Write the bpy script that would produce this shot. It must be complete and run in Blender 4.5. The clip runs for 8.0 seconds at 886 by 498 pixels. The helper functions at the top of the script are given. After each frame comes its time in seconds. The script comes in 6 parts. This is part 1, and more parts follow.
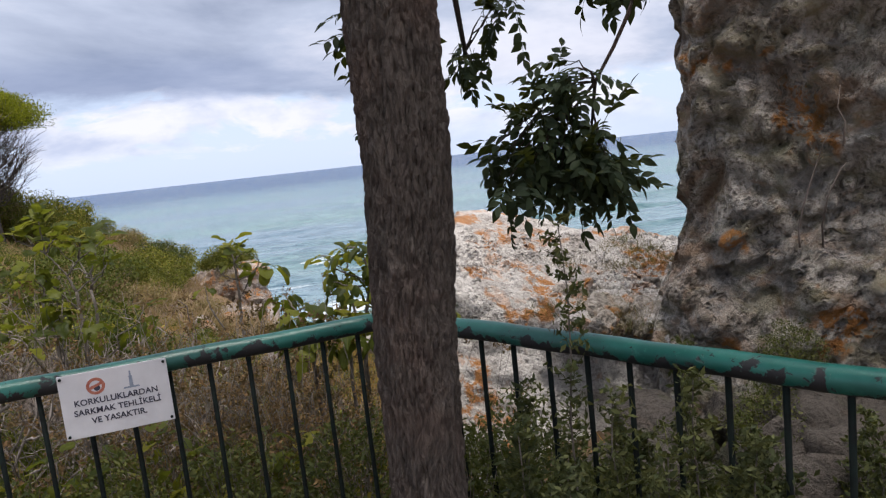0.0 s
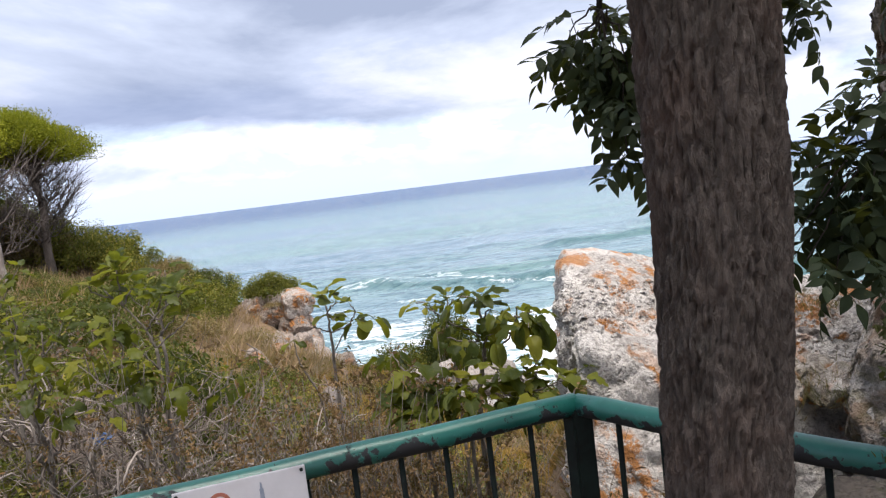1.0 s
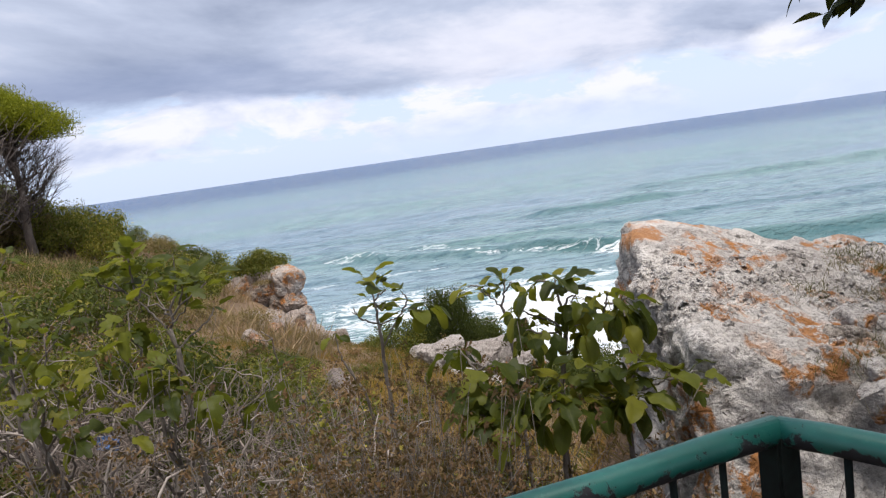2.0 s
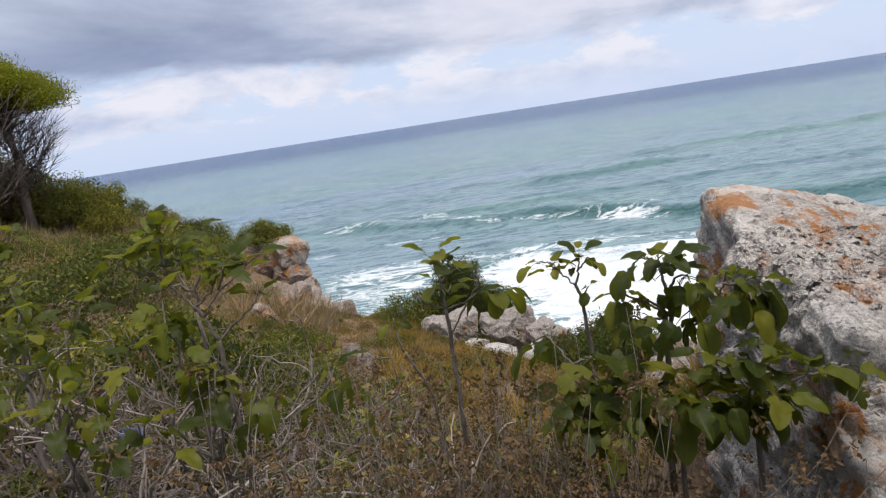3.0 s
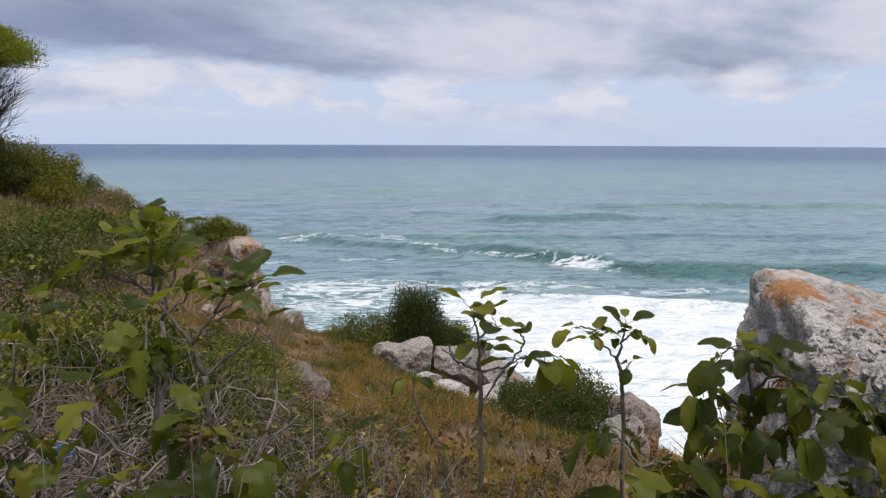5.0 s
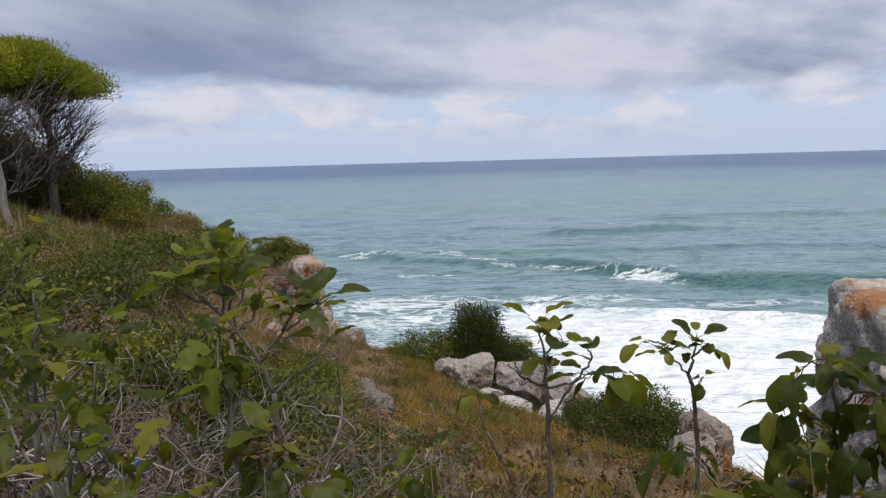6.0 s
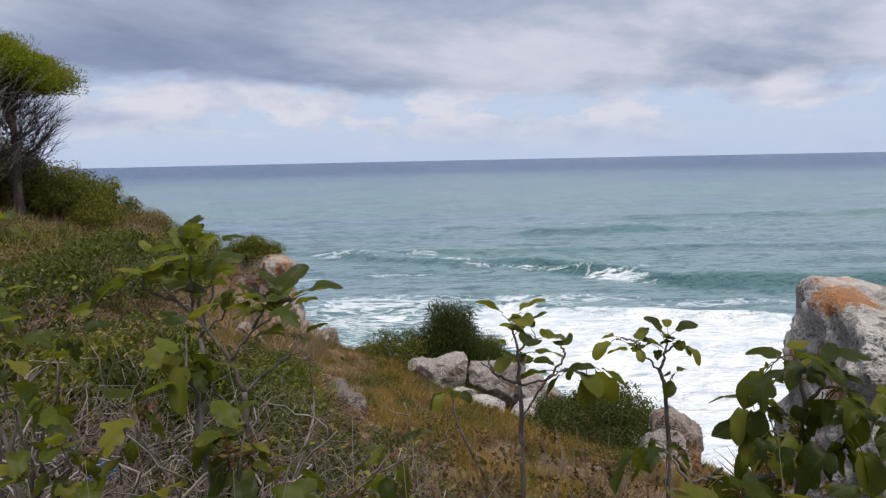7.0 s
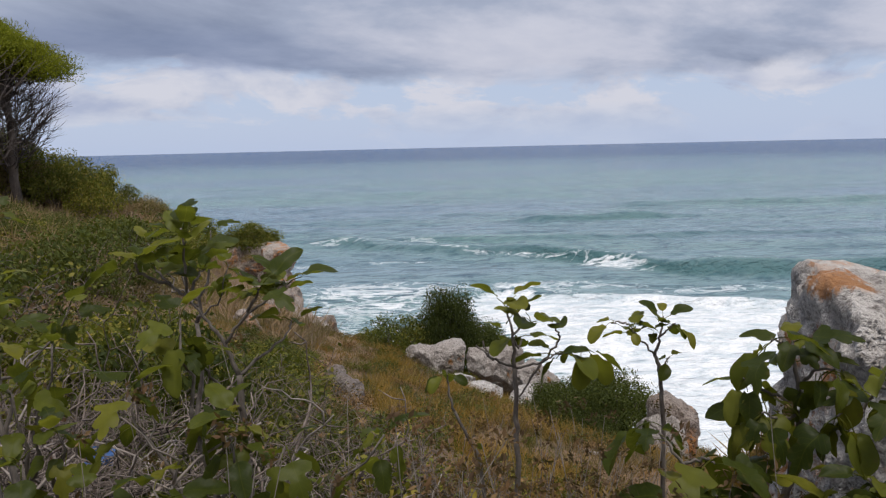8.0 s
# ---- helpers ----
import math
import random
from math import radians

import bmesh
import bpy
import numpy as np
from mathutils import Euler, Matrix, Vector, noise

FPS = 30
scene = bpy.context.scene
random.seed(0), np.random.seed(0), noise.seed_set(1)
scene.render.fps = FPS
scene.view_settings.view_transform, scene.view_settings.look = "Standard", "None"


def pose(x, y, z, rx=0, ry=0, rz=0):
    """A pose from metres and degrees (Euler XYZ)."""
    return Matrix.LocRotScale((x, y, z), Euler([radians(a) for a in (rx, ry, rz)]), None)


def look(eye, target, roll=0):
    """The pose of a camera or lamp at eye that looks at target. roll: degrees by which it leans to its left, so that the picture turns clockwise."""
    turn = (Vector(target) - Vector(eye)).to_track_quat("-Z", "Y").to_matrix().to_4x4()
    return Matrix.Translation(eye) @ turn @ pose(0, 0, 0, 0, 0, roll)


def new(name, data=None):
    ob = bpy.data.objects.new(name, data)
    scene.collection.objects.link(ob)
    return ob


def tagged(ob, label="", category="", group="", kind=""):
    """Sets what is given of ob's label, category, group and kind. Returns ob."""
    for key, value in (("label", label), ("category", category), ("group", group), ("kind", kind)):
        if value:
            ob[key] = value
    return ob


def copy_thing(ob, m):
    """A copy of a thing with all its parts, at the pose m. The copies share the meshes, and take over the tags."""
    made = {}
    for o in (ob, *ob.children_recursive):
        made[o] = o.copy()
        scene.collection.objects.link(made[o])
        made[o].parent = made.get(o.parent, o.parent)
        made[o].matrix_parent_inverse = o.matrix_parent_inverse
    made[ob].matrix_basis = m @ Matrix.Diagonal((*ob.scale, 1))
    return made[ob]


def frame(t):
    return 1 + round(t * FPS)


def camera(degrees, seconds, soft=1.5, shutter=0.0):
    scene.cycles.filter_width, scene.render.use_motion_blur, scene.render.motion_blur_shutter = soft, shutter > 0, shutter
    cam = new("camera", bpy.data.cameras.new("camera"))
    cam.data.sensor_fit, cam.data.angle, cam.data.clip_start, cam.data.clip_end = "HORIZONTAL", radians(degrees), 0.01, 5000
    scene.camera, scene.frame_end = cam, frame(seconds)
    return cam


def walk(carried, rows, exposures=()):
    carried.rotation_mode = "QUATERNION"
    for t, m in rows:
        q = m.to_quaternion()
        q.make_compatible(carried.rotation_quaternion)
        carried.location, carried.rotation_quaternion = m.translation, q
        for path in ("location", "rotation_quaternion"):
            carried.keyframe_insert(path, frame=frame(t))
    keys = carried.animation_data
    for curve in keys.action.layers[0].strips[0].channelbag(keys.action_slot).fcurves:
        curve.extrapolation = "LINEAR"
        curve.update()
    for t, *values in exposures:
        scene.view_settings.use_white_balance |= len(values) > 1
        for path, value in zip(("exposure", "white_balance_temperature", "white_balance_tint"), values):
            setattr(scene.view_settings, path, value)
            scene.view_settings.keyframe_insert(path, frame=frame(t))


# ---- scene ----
cam = camera(64.9, 8.0, soft=1.25)
PATH = [
    (0, (0.06, -0.353, 1.61), (0.164, 1.626, 1.34), -6.3),
    (0.2, (0.01, -0.253, 1.642), (0.098, 1.72, 1.327), -5.3),
    (0.5, (-0.084, -0.113, 1.684), (-0.109, 1.872, 1.443), -6.55),
    (0.7, (-0.156, -0.007, 1.71), (-0.204, 1.971, 1.437), -6.1),
    (1, (-0.322, 0.146, 1.716), (-0.311, 2.137, 1.524), -7.1),
    (1.5, (-0.536, 0.395, 1.747), (-0.575, 2.366, 1.415), -10.9),
    (1.7, (-0.585, 0.505, 1.735), (-0.602, 2.487, 1.465), -9.4),
    (2.8, (-0.91, 0.966, 1.737), (-0.783, 2.934, 1.407), -8.5),
    (3, (-0.95, 1.067, 1.738), (-0.914, 3.033, 1.374), -8.9),
    (3.5, (-1.001, 1.301, 1.735), (-0.898, 3.256, 1.329), -2.6),
    (4, (-1.113, 1.442, 1.736), (-0.839, 3.388, 1.363), -1.9),
    (4.5, (-1.216, 1.498, 1.754), (-0.967, 3.454, 1.42), -0.2),
    (6, (-1.255, 1.53, 1.752), (-1.245, 3.514, 1.496), -1.6),
    (6.5, (-1.261, 1.537, 1.747), (-1.294, 3.521, 1.497), -1.6),
    (7, (-1.255, 1.542, 1.742), (-1.169, 3.523, 1.483), -1.2),
    (7.5, (-1.248, 1.543, 1.741), (-1.192, 3.525, 1.484), -1.5),
    (8, (-1.244, 1.543, 1.729), (-1.154, 3.519, 1.434), -1.3),
]
walk(cam, [(t, look(eye, target, roll)) for t, eye, target, roll in PATH], ((0.0, 0.62, 6650, 12), (0.5, 0.94, 6650, 12), (1.0, 0.95, 6650, 12), (1.7, 0.76, 6650, 12), (2.8, 0.38, 6650, 12), (3.5, 0.51, 6650, 12), (4.5, 0.30, 6600, 12), (6.0, 0.13, 6550, 12), (7.0, 0.14, 6550, 12), (8.0, 0.04, 6550, 12)))

# ---- world, sun, exposure ----
SEA = -17.0
world = bpy.data.worlds.new("world")
scene.world = world
world.use_nodes = True
wn, wl = world.node_tree.nodes, world.node_tree.links
wn.clear()


def wnode(kind, **values):
    n = wn.new(kind)
    for k, v in values.items():
        n.inputs[k.replace("_", " ")].default_value = v
    return n


def wmath(op, a, b=0.0):
    n = wn.new("ShaderNodeMath")
    n.operation = op
    for i, v in enumerate((a, b)):
        if isinstance(v, (int, float)):
            n.inputs[i].default_value = v
        else:
            wl.new(v, n.inputs[i])
    return n.outputs[0]


def wramp(fac, stops):
    n = wn.new("ShaderNodeValToRGB")
    el = n.color_ramp.elements
    while len(el) < len(stops):
        el.new(0.5)
    for e, (p, c) in zip(el, stops):
        e.position, e.color = p, (*c, 1) if len(c) == 3 else c
    wl.new(fac, n.inputs[0])
    return n.outputs[0]


def wmix(fac, a, b):
    n = wn.new("ShaderNodeMix")
    n.data_type = "RGBA"
    for i, v in ((0, fac), (6, a), (7, b)):
        if isinstance(v, tuple):
            n.inputs[i].default_value = (*v, 1)
        elif isinstance(v, float):
            n.inputs[i].default_value = v
        else:
            wl.new(v, n.inputs[i])
    return n.outputs[2]


tc = wn.new("ShaderNodeTexCoord")
sep = wn.new("ShaderNodeSeparateXYZ")
wl.new(tc.outputs["Generated"], sep.inputs[0])
zc = wmath("MAXIMUM", sep.outputs[2], 0.0)
# layer clouds lie on a flat sheet overhead, low puffs stand in a belt above the horizon
den = wmath("ADD", zc, 0.16)
sheet = wn.new("ShaderNodeCombineXYZ")
wl.new(wmath("DIVIDE", sep.outputs[0], den), sheet.inputs[0])
wl.new(wmath("DIVIDE", sep.outputs[1], den), sheet.inputs[1])
belt = wn.new("ShaderNodeCombineXYZ")
wl.new(wmath("ARCTAN2", sep.outputs[0], sep.outputs[1]), belt.inputs[0])
wl.new(wmath("MULTIPLY", zc, 2.6), belt.inputs[1])


def wnoise(source, scale, detail, rough, distort, offset):
    m = wn.new("ShaderNodeMapping")
    m.inputs["Location"].default_value = offset
    wl.new(source.outputs[0], m.inputs[0])
    n = wnode("ShaderNodeTexNoise", Scale=scale, Detail=detail, Roughness=rough, Distortion=distort)
    wl.new(m.outputs[0], n.inputs[0])
    return n.outputs[0]


sky = wn.new("ShaderNodeTexSky")
sky.sky_type, sky.sun_disc = "NISHITA", False
sky.sun_elevation, sky.sun_rotation = radians(76), radians(159)
skyc = wn.new("ShaderNodeVectorMath")
skyc.operation = "SCALE"
skyc.inputs[3].default_value = 0.10
wl.new(sky.outputs[0], skyc.inputs[0])
azim = belt.inputs[0].links[0].from_socket
haze = wmix(wramp(zc, [(0.0, (0.88, 0.88, 0.88)), (0.25, (0.6, 0.6, 0.6)), (1.0, (0.3, 0.3, 0.3))]), skyc.outputs[0], (0.48, 0.575, 0.77))
puff = wramp(wnoise(belt, 5.6, 9, 0.62, 0.35, (2.3, 0.4, 0)), [(0.46, (0, 0, 0)), (0.53, (1, 1, 1))])
puff_tone = wramp(wnoise(belt, 8.0, 7, 0.55, 0.2, (4.3, 1.4, 0)), [(0.36, (0.40, 0.455, 0.60)), (0.47, (0.52, 0.56, 0.665)), (0.58, (0.62, 0.64, 0.715))])
puff = wmath("MULTIPLY", puff, wramp(zc, [(0.012, (0.15, 0.15, 0.15)), (0.055, (0.95, 0.95, 0.95))]))
low = wmix(puff, haze, puff_tone)
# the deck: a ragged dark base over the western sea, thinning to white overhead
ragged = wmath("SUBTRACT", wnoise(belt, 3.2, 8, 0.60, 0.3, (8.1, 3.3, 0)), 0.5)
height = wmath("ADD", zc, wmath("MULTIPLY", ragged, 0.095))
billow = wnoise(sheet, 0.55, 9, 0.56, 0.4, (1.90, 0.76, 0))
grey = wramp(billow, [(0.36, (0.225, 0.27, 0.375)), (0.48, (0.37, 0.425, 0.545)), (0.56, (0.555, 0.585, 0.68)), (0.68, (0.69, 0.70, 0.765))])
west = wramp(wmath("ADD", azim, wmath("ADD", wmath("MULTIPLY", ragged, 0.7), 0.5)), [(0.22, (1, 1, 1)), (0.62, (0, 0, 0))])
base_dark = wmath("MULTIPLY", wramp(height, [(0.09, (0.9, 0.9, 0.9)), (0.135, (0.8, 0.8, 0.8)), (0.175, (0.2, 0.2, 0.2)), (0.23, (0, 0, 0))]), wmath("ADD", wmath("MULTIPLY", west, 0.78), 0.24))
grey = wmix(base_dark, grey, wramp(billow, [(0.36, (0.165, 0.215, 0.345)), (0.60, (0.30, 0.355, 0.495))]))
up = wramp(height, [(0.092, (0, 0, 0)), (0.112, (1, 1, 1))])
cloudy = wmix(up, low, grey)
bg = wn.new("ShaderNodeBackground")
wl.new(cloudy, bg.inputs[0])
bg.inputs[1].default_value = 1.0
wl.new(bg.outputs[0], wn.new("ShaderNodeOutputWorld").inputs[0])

sun = new("sun", bpy.data.lights.new("sun", "SUN"))
sun.data.energy, sun.data.angle, sun.data.color = 3.7, radians(35), (1.0, 0.96, 0.90)
sun.matrix_world = look((6, -11, 70), (0, 5, 0))


# ---- mesh and noise helpers ----
def hash3(i, seed):
    h = (i[..., 0] * 374761393 + i[..., 1] * 668265263 + i[..., 2] * 2147483647 + seed * 974634777) & 0xFFFFFFFF
    h = ((h ^ (h >> 13)) * 1274126177) & 0xFFFFFFFF
    h = ((h ^ (h >> 16)) * 2246822519) & 0xFFFFFFFF
    return ((h ^ (h >> 15)) & 0xFFFFFF) / float(0xFFFFFF)


def vnoise(p, seed=0):
    """Smooth value noise in -1..1 at the points p (N, 3)."""
    i = np.floor(p).astype(np.int64)
    f = p - i
    f = f * f * (3 - 2 * f)
    out = 0.0
    for dx in (0, 1):
        for dy in (0, 1):
            for dz in (0, 1):
                w = (f[..., 0] if dx else 1 - f[..., 0]) * (f[..., 1] if dy else 1 - f[..., 1]) * (f[..., 2] if dz else 1 - f[..., 2])
                out = out + w * hash3(i + np.array((dx, dy, dz)), seed)
    return out * 2 - 1


def fbm(p, octaves=4, gain=0.5, seed=0):
    out, amp = 0.0, 1.0
    for k in range(octaves):
        out = out + amp * vnoise(p * 2.03 ** k + 17.3 * k, seed + k)
        amp *= gain
    return out


def worley(p, seed=0):
    """Distances to the nearest and second nearest cell centre."""
    i = np.floor(p).astype(np.int64)
    d1 = np.full(len(p), 9.0)
    d2 = np.full(len(p), 9.0)
    for dx in (-1, 0, 1):
        for dy in (-1, 0, 1):
            for dz in (-1, 0, 1):
                c = i + np.array((dx, dy, dz))
                q = c + np.stack([hash3(c, seed + 11), hash3(c, seed + 23), hash3(c, seed + 37)], -1)
                d = np.sqrt(((p - q) ** 2).sum(-1))
                d2 = np.minimum(d2, np.maximum(d, d1))
                d1 = np.minimum(d1, d)
    return d1, d2


def smooth(a, b, x):
    t = np.clip((x - a) / (b - a), 0, 1)
    return t * t * (3 - 2 * t)


def mesh_of(name, verts, faces, material, flat=False):
    me = bpy.data.meshes.new(name)
    me.from_pydata([tuple(v) for v in verts], [], [tuple(f) for f in faces])
    me.materials.append(material)
    if not flat:
        me.shade_smooth()
    me.update()
    return me


class Geo:
    """Gathers pieces of geometry for one mesh."""

    def __init__(self):
        self.v, self.f, self.n = [], [], 0

    def add(self, v, f):
        v = np.asarray(v, float)
        self.v.append(v)
        f = np.asarray(f, int)
        self.f.extend((f + self.n).tolist())
        self.n += len(v)

    def mesh(self, name, material, flat=False):
        return mesh_of(name, np.concatenate(self.v).tolist(), self.f, material, flat)


def part(name, me, parent, label=""):
    ob = new(name, me)
    ob.parent = parent
    return tagged(ob, label)


def thing(name, at, label, category, group="", kind=""):
    ob = new(name)
    ob.location = at
    return tagged(ob, label, category, group, kind)


def bm_mesh(name, bm, material, flat=False):
    me = bpy.data.meshes.new(name)
    bm.to_mesh(me)
    bm.free()
    me.materials.append(material)
    if not flat:
        me.shade_smooth()
    return me


def tube(points, radii, sides=6):
    """A round bar along the points, closed at its ends."""
    p = np.asarray(points, float)
    r = np.broadcast_to(np.asarray(radii, float), (len(p),))
    t = np.gradient(p, axis=0)
    t /= np.linalg.norm(t, axis=1)[:, None] + 1e-9
    ref = np.array((0.0, 0.0, 1.0)) if abs(t[0][2]) < 0.9 else np.array((1.0, 0.0, 0.0))
    v = []
    for k in range(len(p)):
        a = np.cross(t[k], ref)
        a /= np.linalg.norm(a) + 1e-9
        b = np.cross(t[k], a)
        ang = np.arange(sides) * 2 * math.pi / sides
        v.append(p[k] + r[k] * (np.cos(ang)[:, None] * a + np.sin(ang)[:, None] * b))
    v = np.concatenate(v)
    f = []
    for k in range(len(p) - 1):
        for s in range(sides):
            a, b = k * sides + s, k * sides + (s + 1) % sides
            f.append((a, b, b + sides, a + sides))
    n = len(v)
    v = np.concatenate([v, p[:1], p[-1:]])
    for s in range(sides):
        f.append((n, (s + 1) % sides, s, s))
        f.append((n + 1, n - sides + s, n - sides + (s + 1) % sides, n - sides + (s + 1) % sides))
    return v, f


def add_tube(g, points, radii, sides=6):
    v, f = tube(points, radii, sides)
    base = g.n
    g.v.append(v)
    g.n += len(v)
    for q in f:
        g.f.append([base + k for k in dict.fromkeys(q)])


def frames_for(normals, rng):
    """Random turns round the given normals: matrices (N, 3, 3) with columns u, v, n."""
    n = normals / (np.linalg.norm(normals, axis=1)[:, None] + 1e-9)
    r = rng.normal(size=n.shape)
    u = np.cross(n, r)
    u /= np.linalg.norm(u, axis=1)[:, None] + 1e-9
    return np.stack([u, np.cross(n, u), n], -1)


def scatter(g, template, faces, places, turns, sizes):
    """Many copies of a small template joined into one mesh."""
    t = np.asarray(template, float)
    v = np.einsum("nij,kj->nki", turns, t) * np.asarray(sizes)[:, None, None] + places[:, None, :]
    k = len(t)
    base = g.n
    g.v.append(v.reshape(-1, 3))
    g.n += len(v) * k
    for n in range(len(v)):
        o = base + n * k
        for f in faces:
            g.f.append([o + i for i in f])


LEAF = [(0, -0.5, 0), (0.21, 0.0, 0.06), (0, 0.5, 0), (-0.21, 0.0, 0.06)]
LEAF_F = [(0, 1, 2), (0, 2, 3)]
BLADE = [(-0.02, 0, 0), (0.02, 0, 0), (0.013, 0.10, 0.55), (0, 0.32, 1.0), (-0.013, 0.10, 0.55)]
BLADE_F = [(0, 1, 2, 4), (4, 2, 3)]


# ---- materials ----
def material(name):
    m = bpy.data.materials.new(name)
    m.use_nodes = True
    nt = m.node_tree
    return m, nt, nt.nodes["Principled BSDF"]


def nnoise(nt, scale, detail=6, rough=0.6, coord="Object", distort=0.0, stretch=(1, 1, 1)):
    t = nt.nodes.new("ShaderNodeTexCoord")
    mp = nt.nodes.new("ShaderNodeMapping")
    mp.inputs["Scale"].default_value = stretch
    n = nt.nodes.new("ShaderNodeTexNoise")
    n.inputs["Scale"].default_value, n.inputs["Detail"].default_value = scale, detail
    n.inputs["Roughness"].default_value, n.inputs["Distortion"].default_value = rough, distort
    nt.links.new(t.outputs[coord], mp.inputs[0])
    nt.links.new(mp.outputs[0], n.inputs[0])
    return n.outputs[0]


def nramp(nt, fac, stops):
    n = nt.nodes.new("ShaderNodeValToRGB")
    el = n.color_ramp.elements
    while len(el) < len(stops):
        el.new(0.5)
    for e, (p, c) in zip(el, stops):
        e.position, e.color = p, (c, c, c, 1) if isinstance(c, (int, float)) else (*c, 1)
    nt.links.new(fac, n.inputs[0])
    return n.outputs[0]


def nmix(nt, fac, a, b, blend="MIX"):
    n = nt.nodes.new("ShaderNodeMix")
    n.data_type, n.blend_type = "RGBA", blend
    for i, v in ((0, fac), (6, a), (7, b)):
        if isinstance(v, tuple):
            n.inputs[i].default_value = (*v, 1)
        elif isinstance(v, (int, float)):
            n.inputs[i].default_value = v
        else:
            nt.links.new(v, n.inputs[i])
    return n.outputs[2]


def nmath(nt, op, a, b=0.0):
    n = nt.nodes.new("ShaderNodeMath")
    n.operation = op
    for i, v in enumerate((a, b)):
        if isinstance(v, (int, float)):
            n.inputs[i].default_value = v
        else:
            nt.links.new(v, n.inputs[i])
    return n.outputs[0]


def nbump(nt, bs, height, strength, distance):
    n = nt.nodes.new("ShaderNodeBump")
    n.inputs["Strength"].default_value, n.inputs["Distance"].default_value = strength, distance
    nt.links.new(height, n.inputs["Height"])
    nt.links.new(n.outputs[0], bs.inputs["Normal"])


def rock_material(name, light, mid, dark, lichen=0.0, scale=1.0, moss=0.0, dirt=(0.16, 0.10, 0.07), dirty=0.55, speckle=1.0, cracks=0.0, hues=(), pocks=0.0):
    m, nt, bs = material(name)
    big = nnoise(nt, 1.3 * scale, 5, 0.6, distort=0.6)
    fine = nnoise(nt, 14 * scale, 9, 0.68)
    grain = nnoise(nt, 70 * scale, 5, 0.7)
    col = nmix(nt, nramp(nt, big, [(0.38, 0.0), (0.62, 1.0)]), mid, light)
    col = nmix(nt, nramp(nt, fine, [(0.30, 0.9), (0.50, 0.0)]), col, dark)
    col = nmix(nt, nmath(nt, "MULTIPLY", nramp(nt, nnoise(nt, 2.6 * scale, 7, 0.65, distort=0.8), [(0.52, 0.0), (0.68, 1.0)]), dirty), col, dirt)
    col = nmix(nt, nramp(nt, grain, [(0.38, 0.65), (0.52, 0.0)]), col, dark)
    speck = nnoise(nt, 38 * scale, 4, 0.6, distort=0.3)
    col = nmix(nt, nramp(nt, speck, [(0.56, 0.0), (0.66, 0.55 * speckle)]), col, light)
    col = nmix(nt, nramp(nt, speck, [(0.33, 0.7), (0.42, 0.0)]), col, dark)
    for k, (tint, size, amount) in enumerate(hues):
        col = nmix(nt, nramp(nt, nnoise(nt, size * scale, 6, 0.66, distort=0.7, stretch=(1, 1, 1.3 + 0.2 * k)), [(0.50, 0.0), (0.60, amount)]), col, tint)
    if lichen:
        spots = nmath(nt, "MULTIPLY", nramp(nt, nnoise(nt, 3.1 * scale, 3, 0.5), [(0.68 - lichen, 0.0), (0.73 - lichen, 1.0)]),
                      nramp(nt, nnoise(nt, 13 * scale, 7, 0.72), [(0.46, 0.0), (0.53, 1.0)]))
        own = nt.nodes.new("ShaderNodeAttribute")
        own.attribute_name = "rust"
        spots = nmath(nt, "MAXIMUM", spots, nramp(nt, nmath(nt, "MULTIPLY", own.outputs["Fac"], nnoise(nt, 13 * scale, 7, 0.72)), [(0.33, 0.0), (0.42, 0.9)]))
        rust = nmix(nt, fine, (0.24, 0.085, 0.018), (0.58, 0.235, 0.042))
        col = nmix(nt, nmath(nt, "MULTIPLY", spots, 0.95), col, rust)
    if moss:
        col = nmix(nt, nmath(nt, "MULTIPLY", nramp(nt, nnoise(nt, 2.2 * scale, 6, 0.7), [(0.55, 0.0), (0.66, 1.0)]), moss), col, (0.10, 0.10, 0.035))
    cell = None
    if cracks:
        tcw = nt.nodes.new("ShaderNodeTexCoord")
        wob = nt.nodes.new("ShaderNodeTexNoise")
        wob.inputs["Scale"].default_value, wob.inputs["Detail"].default_value = 9 * scale, 5
        add = nt.nodes.new("ShaderNodeVectorMath")
        add.operation = "MULTIPLY_ADD"
        nt.links.new(tcw.outputs["Object"], wob.inputs[0])
        nt.links.new(wob.outputs["Color"], add.inputs[0])
        add.inputs[1].default_value = (0.11 / scale, 0.11 / scale, 0.11 / scale)
        nt.links.new(tcw.outputs["Object"], add.inputs[2])
        lines = []
        for size in (8.0, 23.0):
            vo = nt.nodes.new("ShaderNodeTexVoronoi")
            vo.feature = "DISTANCE_TO_EDGE"
            vo.inputs["Scale"].default_value = size * scale
            nt.links.new(add.outputs[0], vo.inputs["Vector"])
            lines.append(vo.outputs["Distance"])
        tone = nt.nodes.new("ShaderNodeTexVoronoi")
        tone.inputs["Scale"].default_value = 8.0 * scale
        nt.links.new(add.outputs[0], tone.inputs["Vector"])
        hue = nt.nodes.new("ShaderNodeSeparateColor")
        nt.links.new(tone.outputs["Color"], hue.inputs[0])
        col = nmix(nt, nramp(nt, hue.outputs[0], [(0.2, 0.40 * cracks), (0.6, 0.0)]), col, dirt)
        col = nmix(nt, nramp(nt, hue.outputs[1], [(0.5, 0.0), (0.9, 0.5)]), col, light)
        patchy = nramp(nt, nnoise(nt, 3.1 * scale, 5, 0.65), [(0.50, 0.0), (0.66, 1.0)])
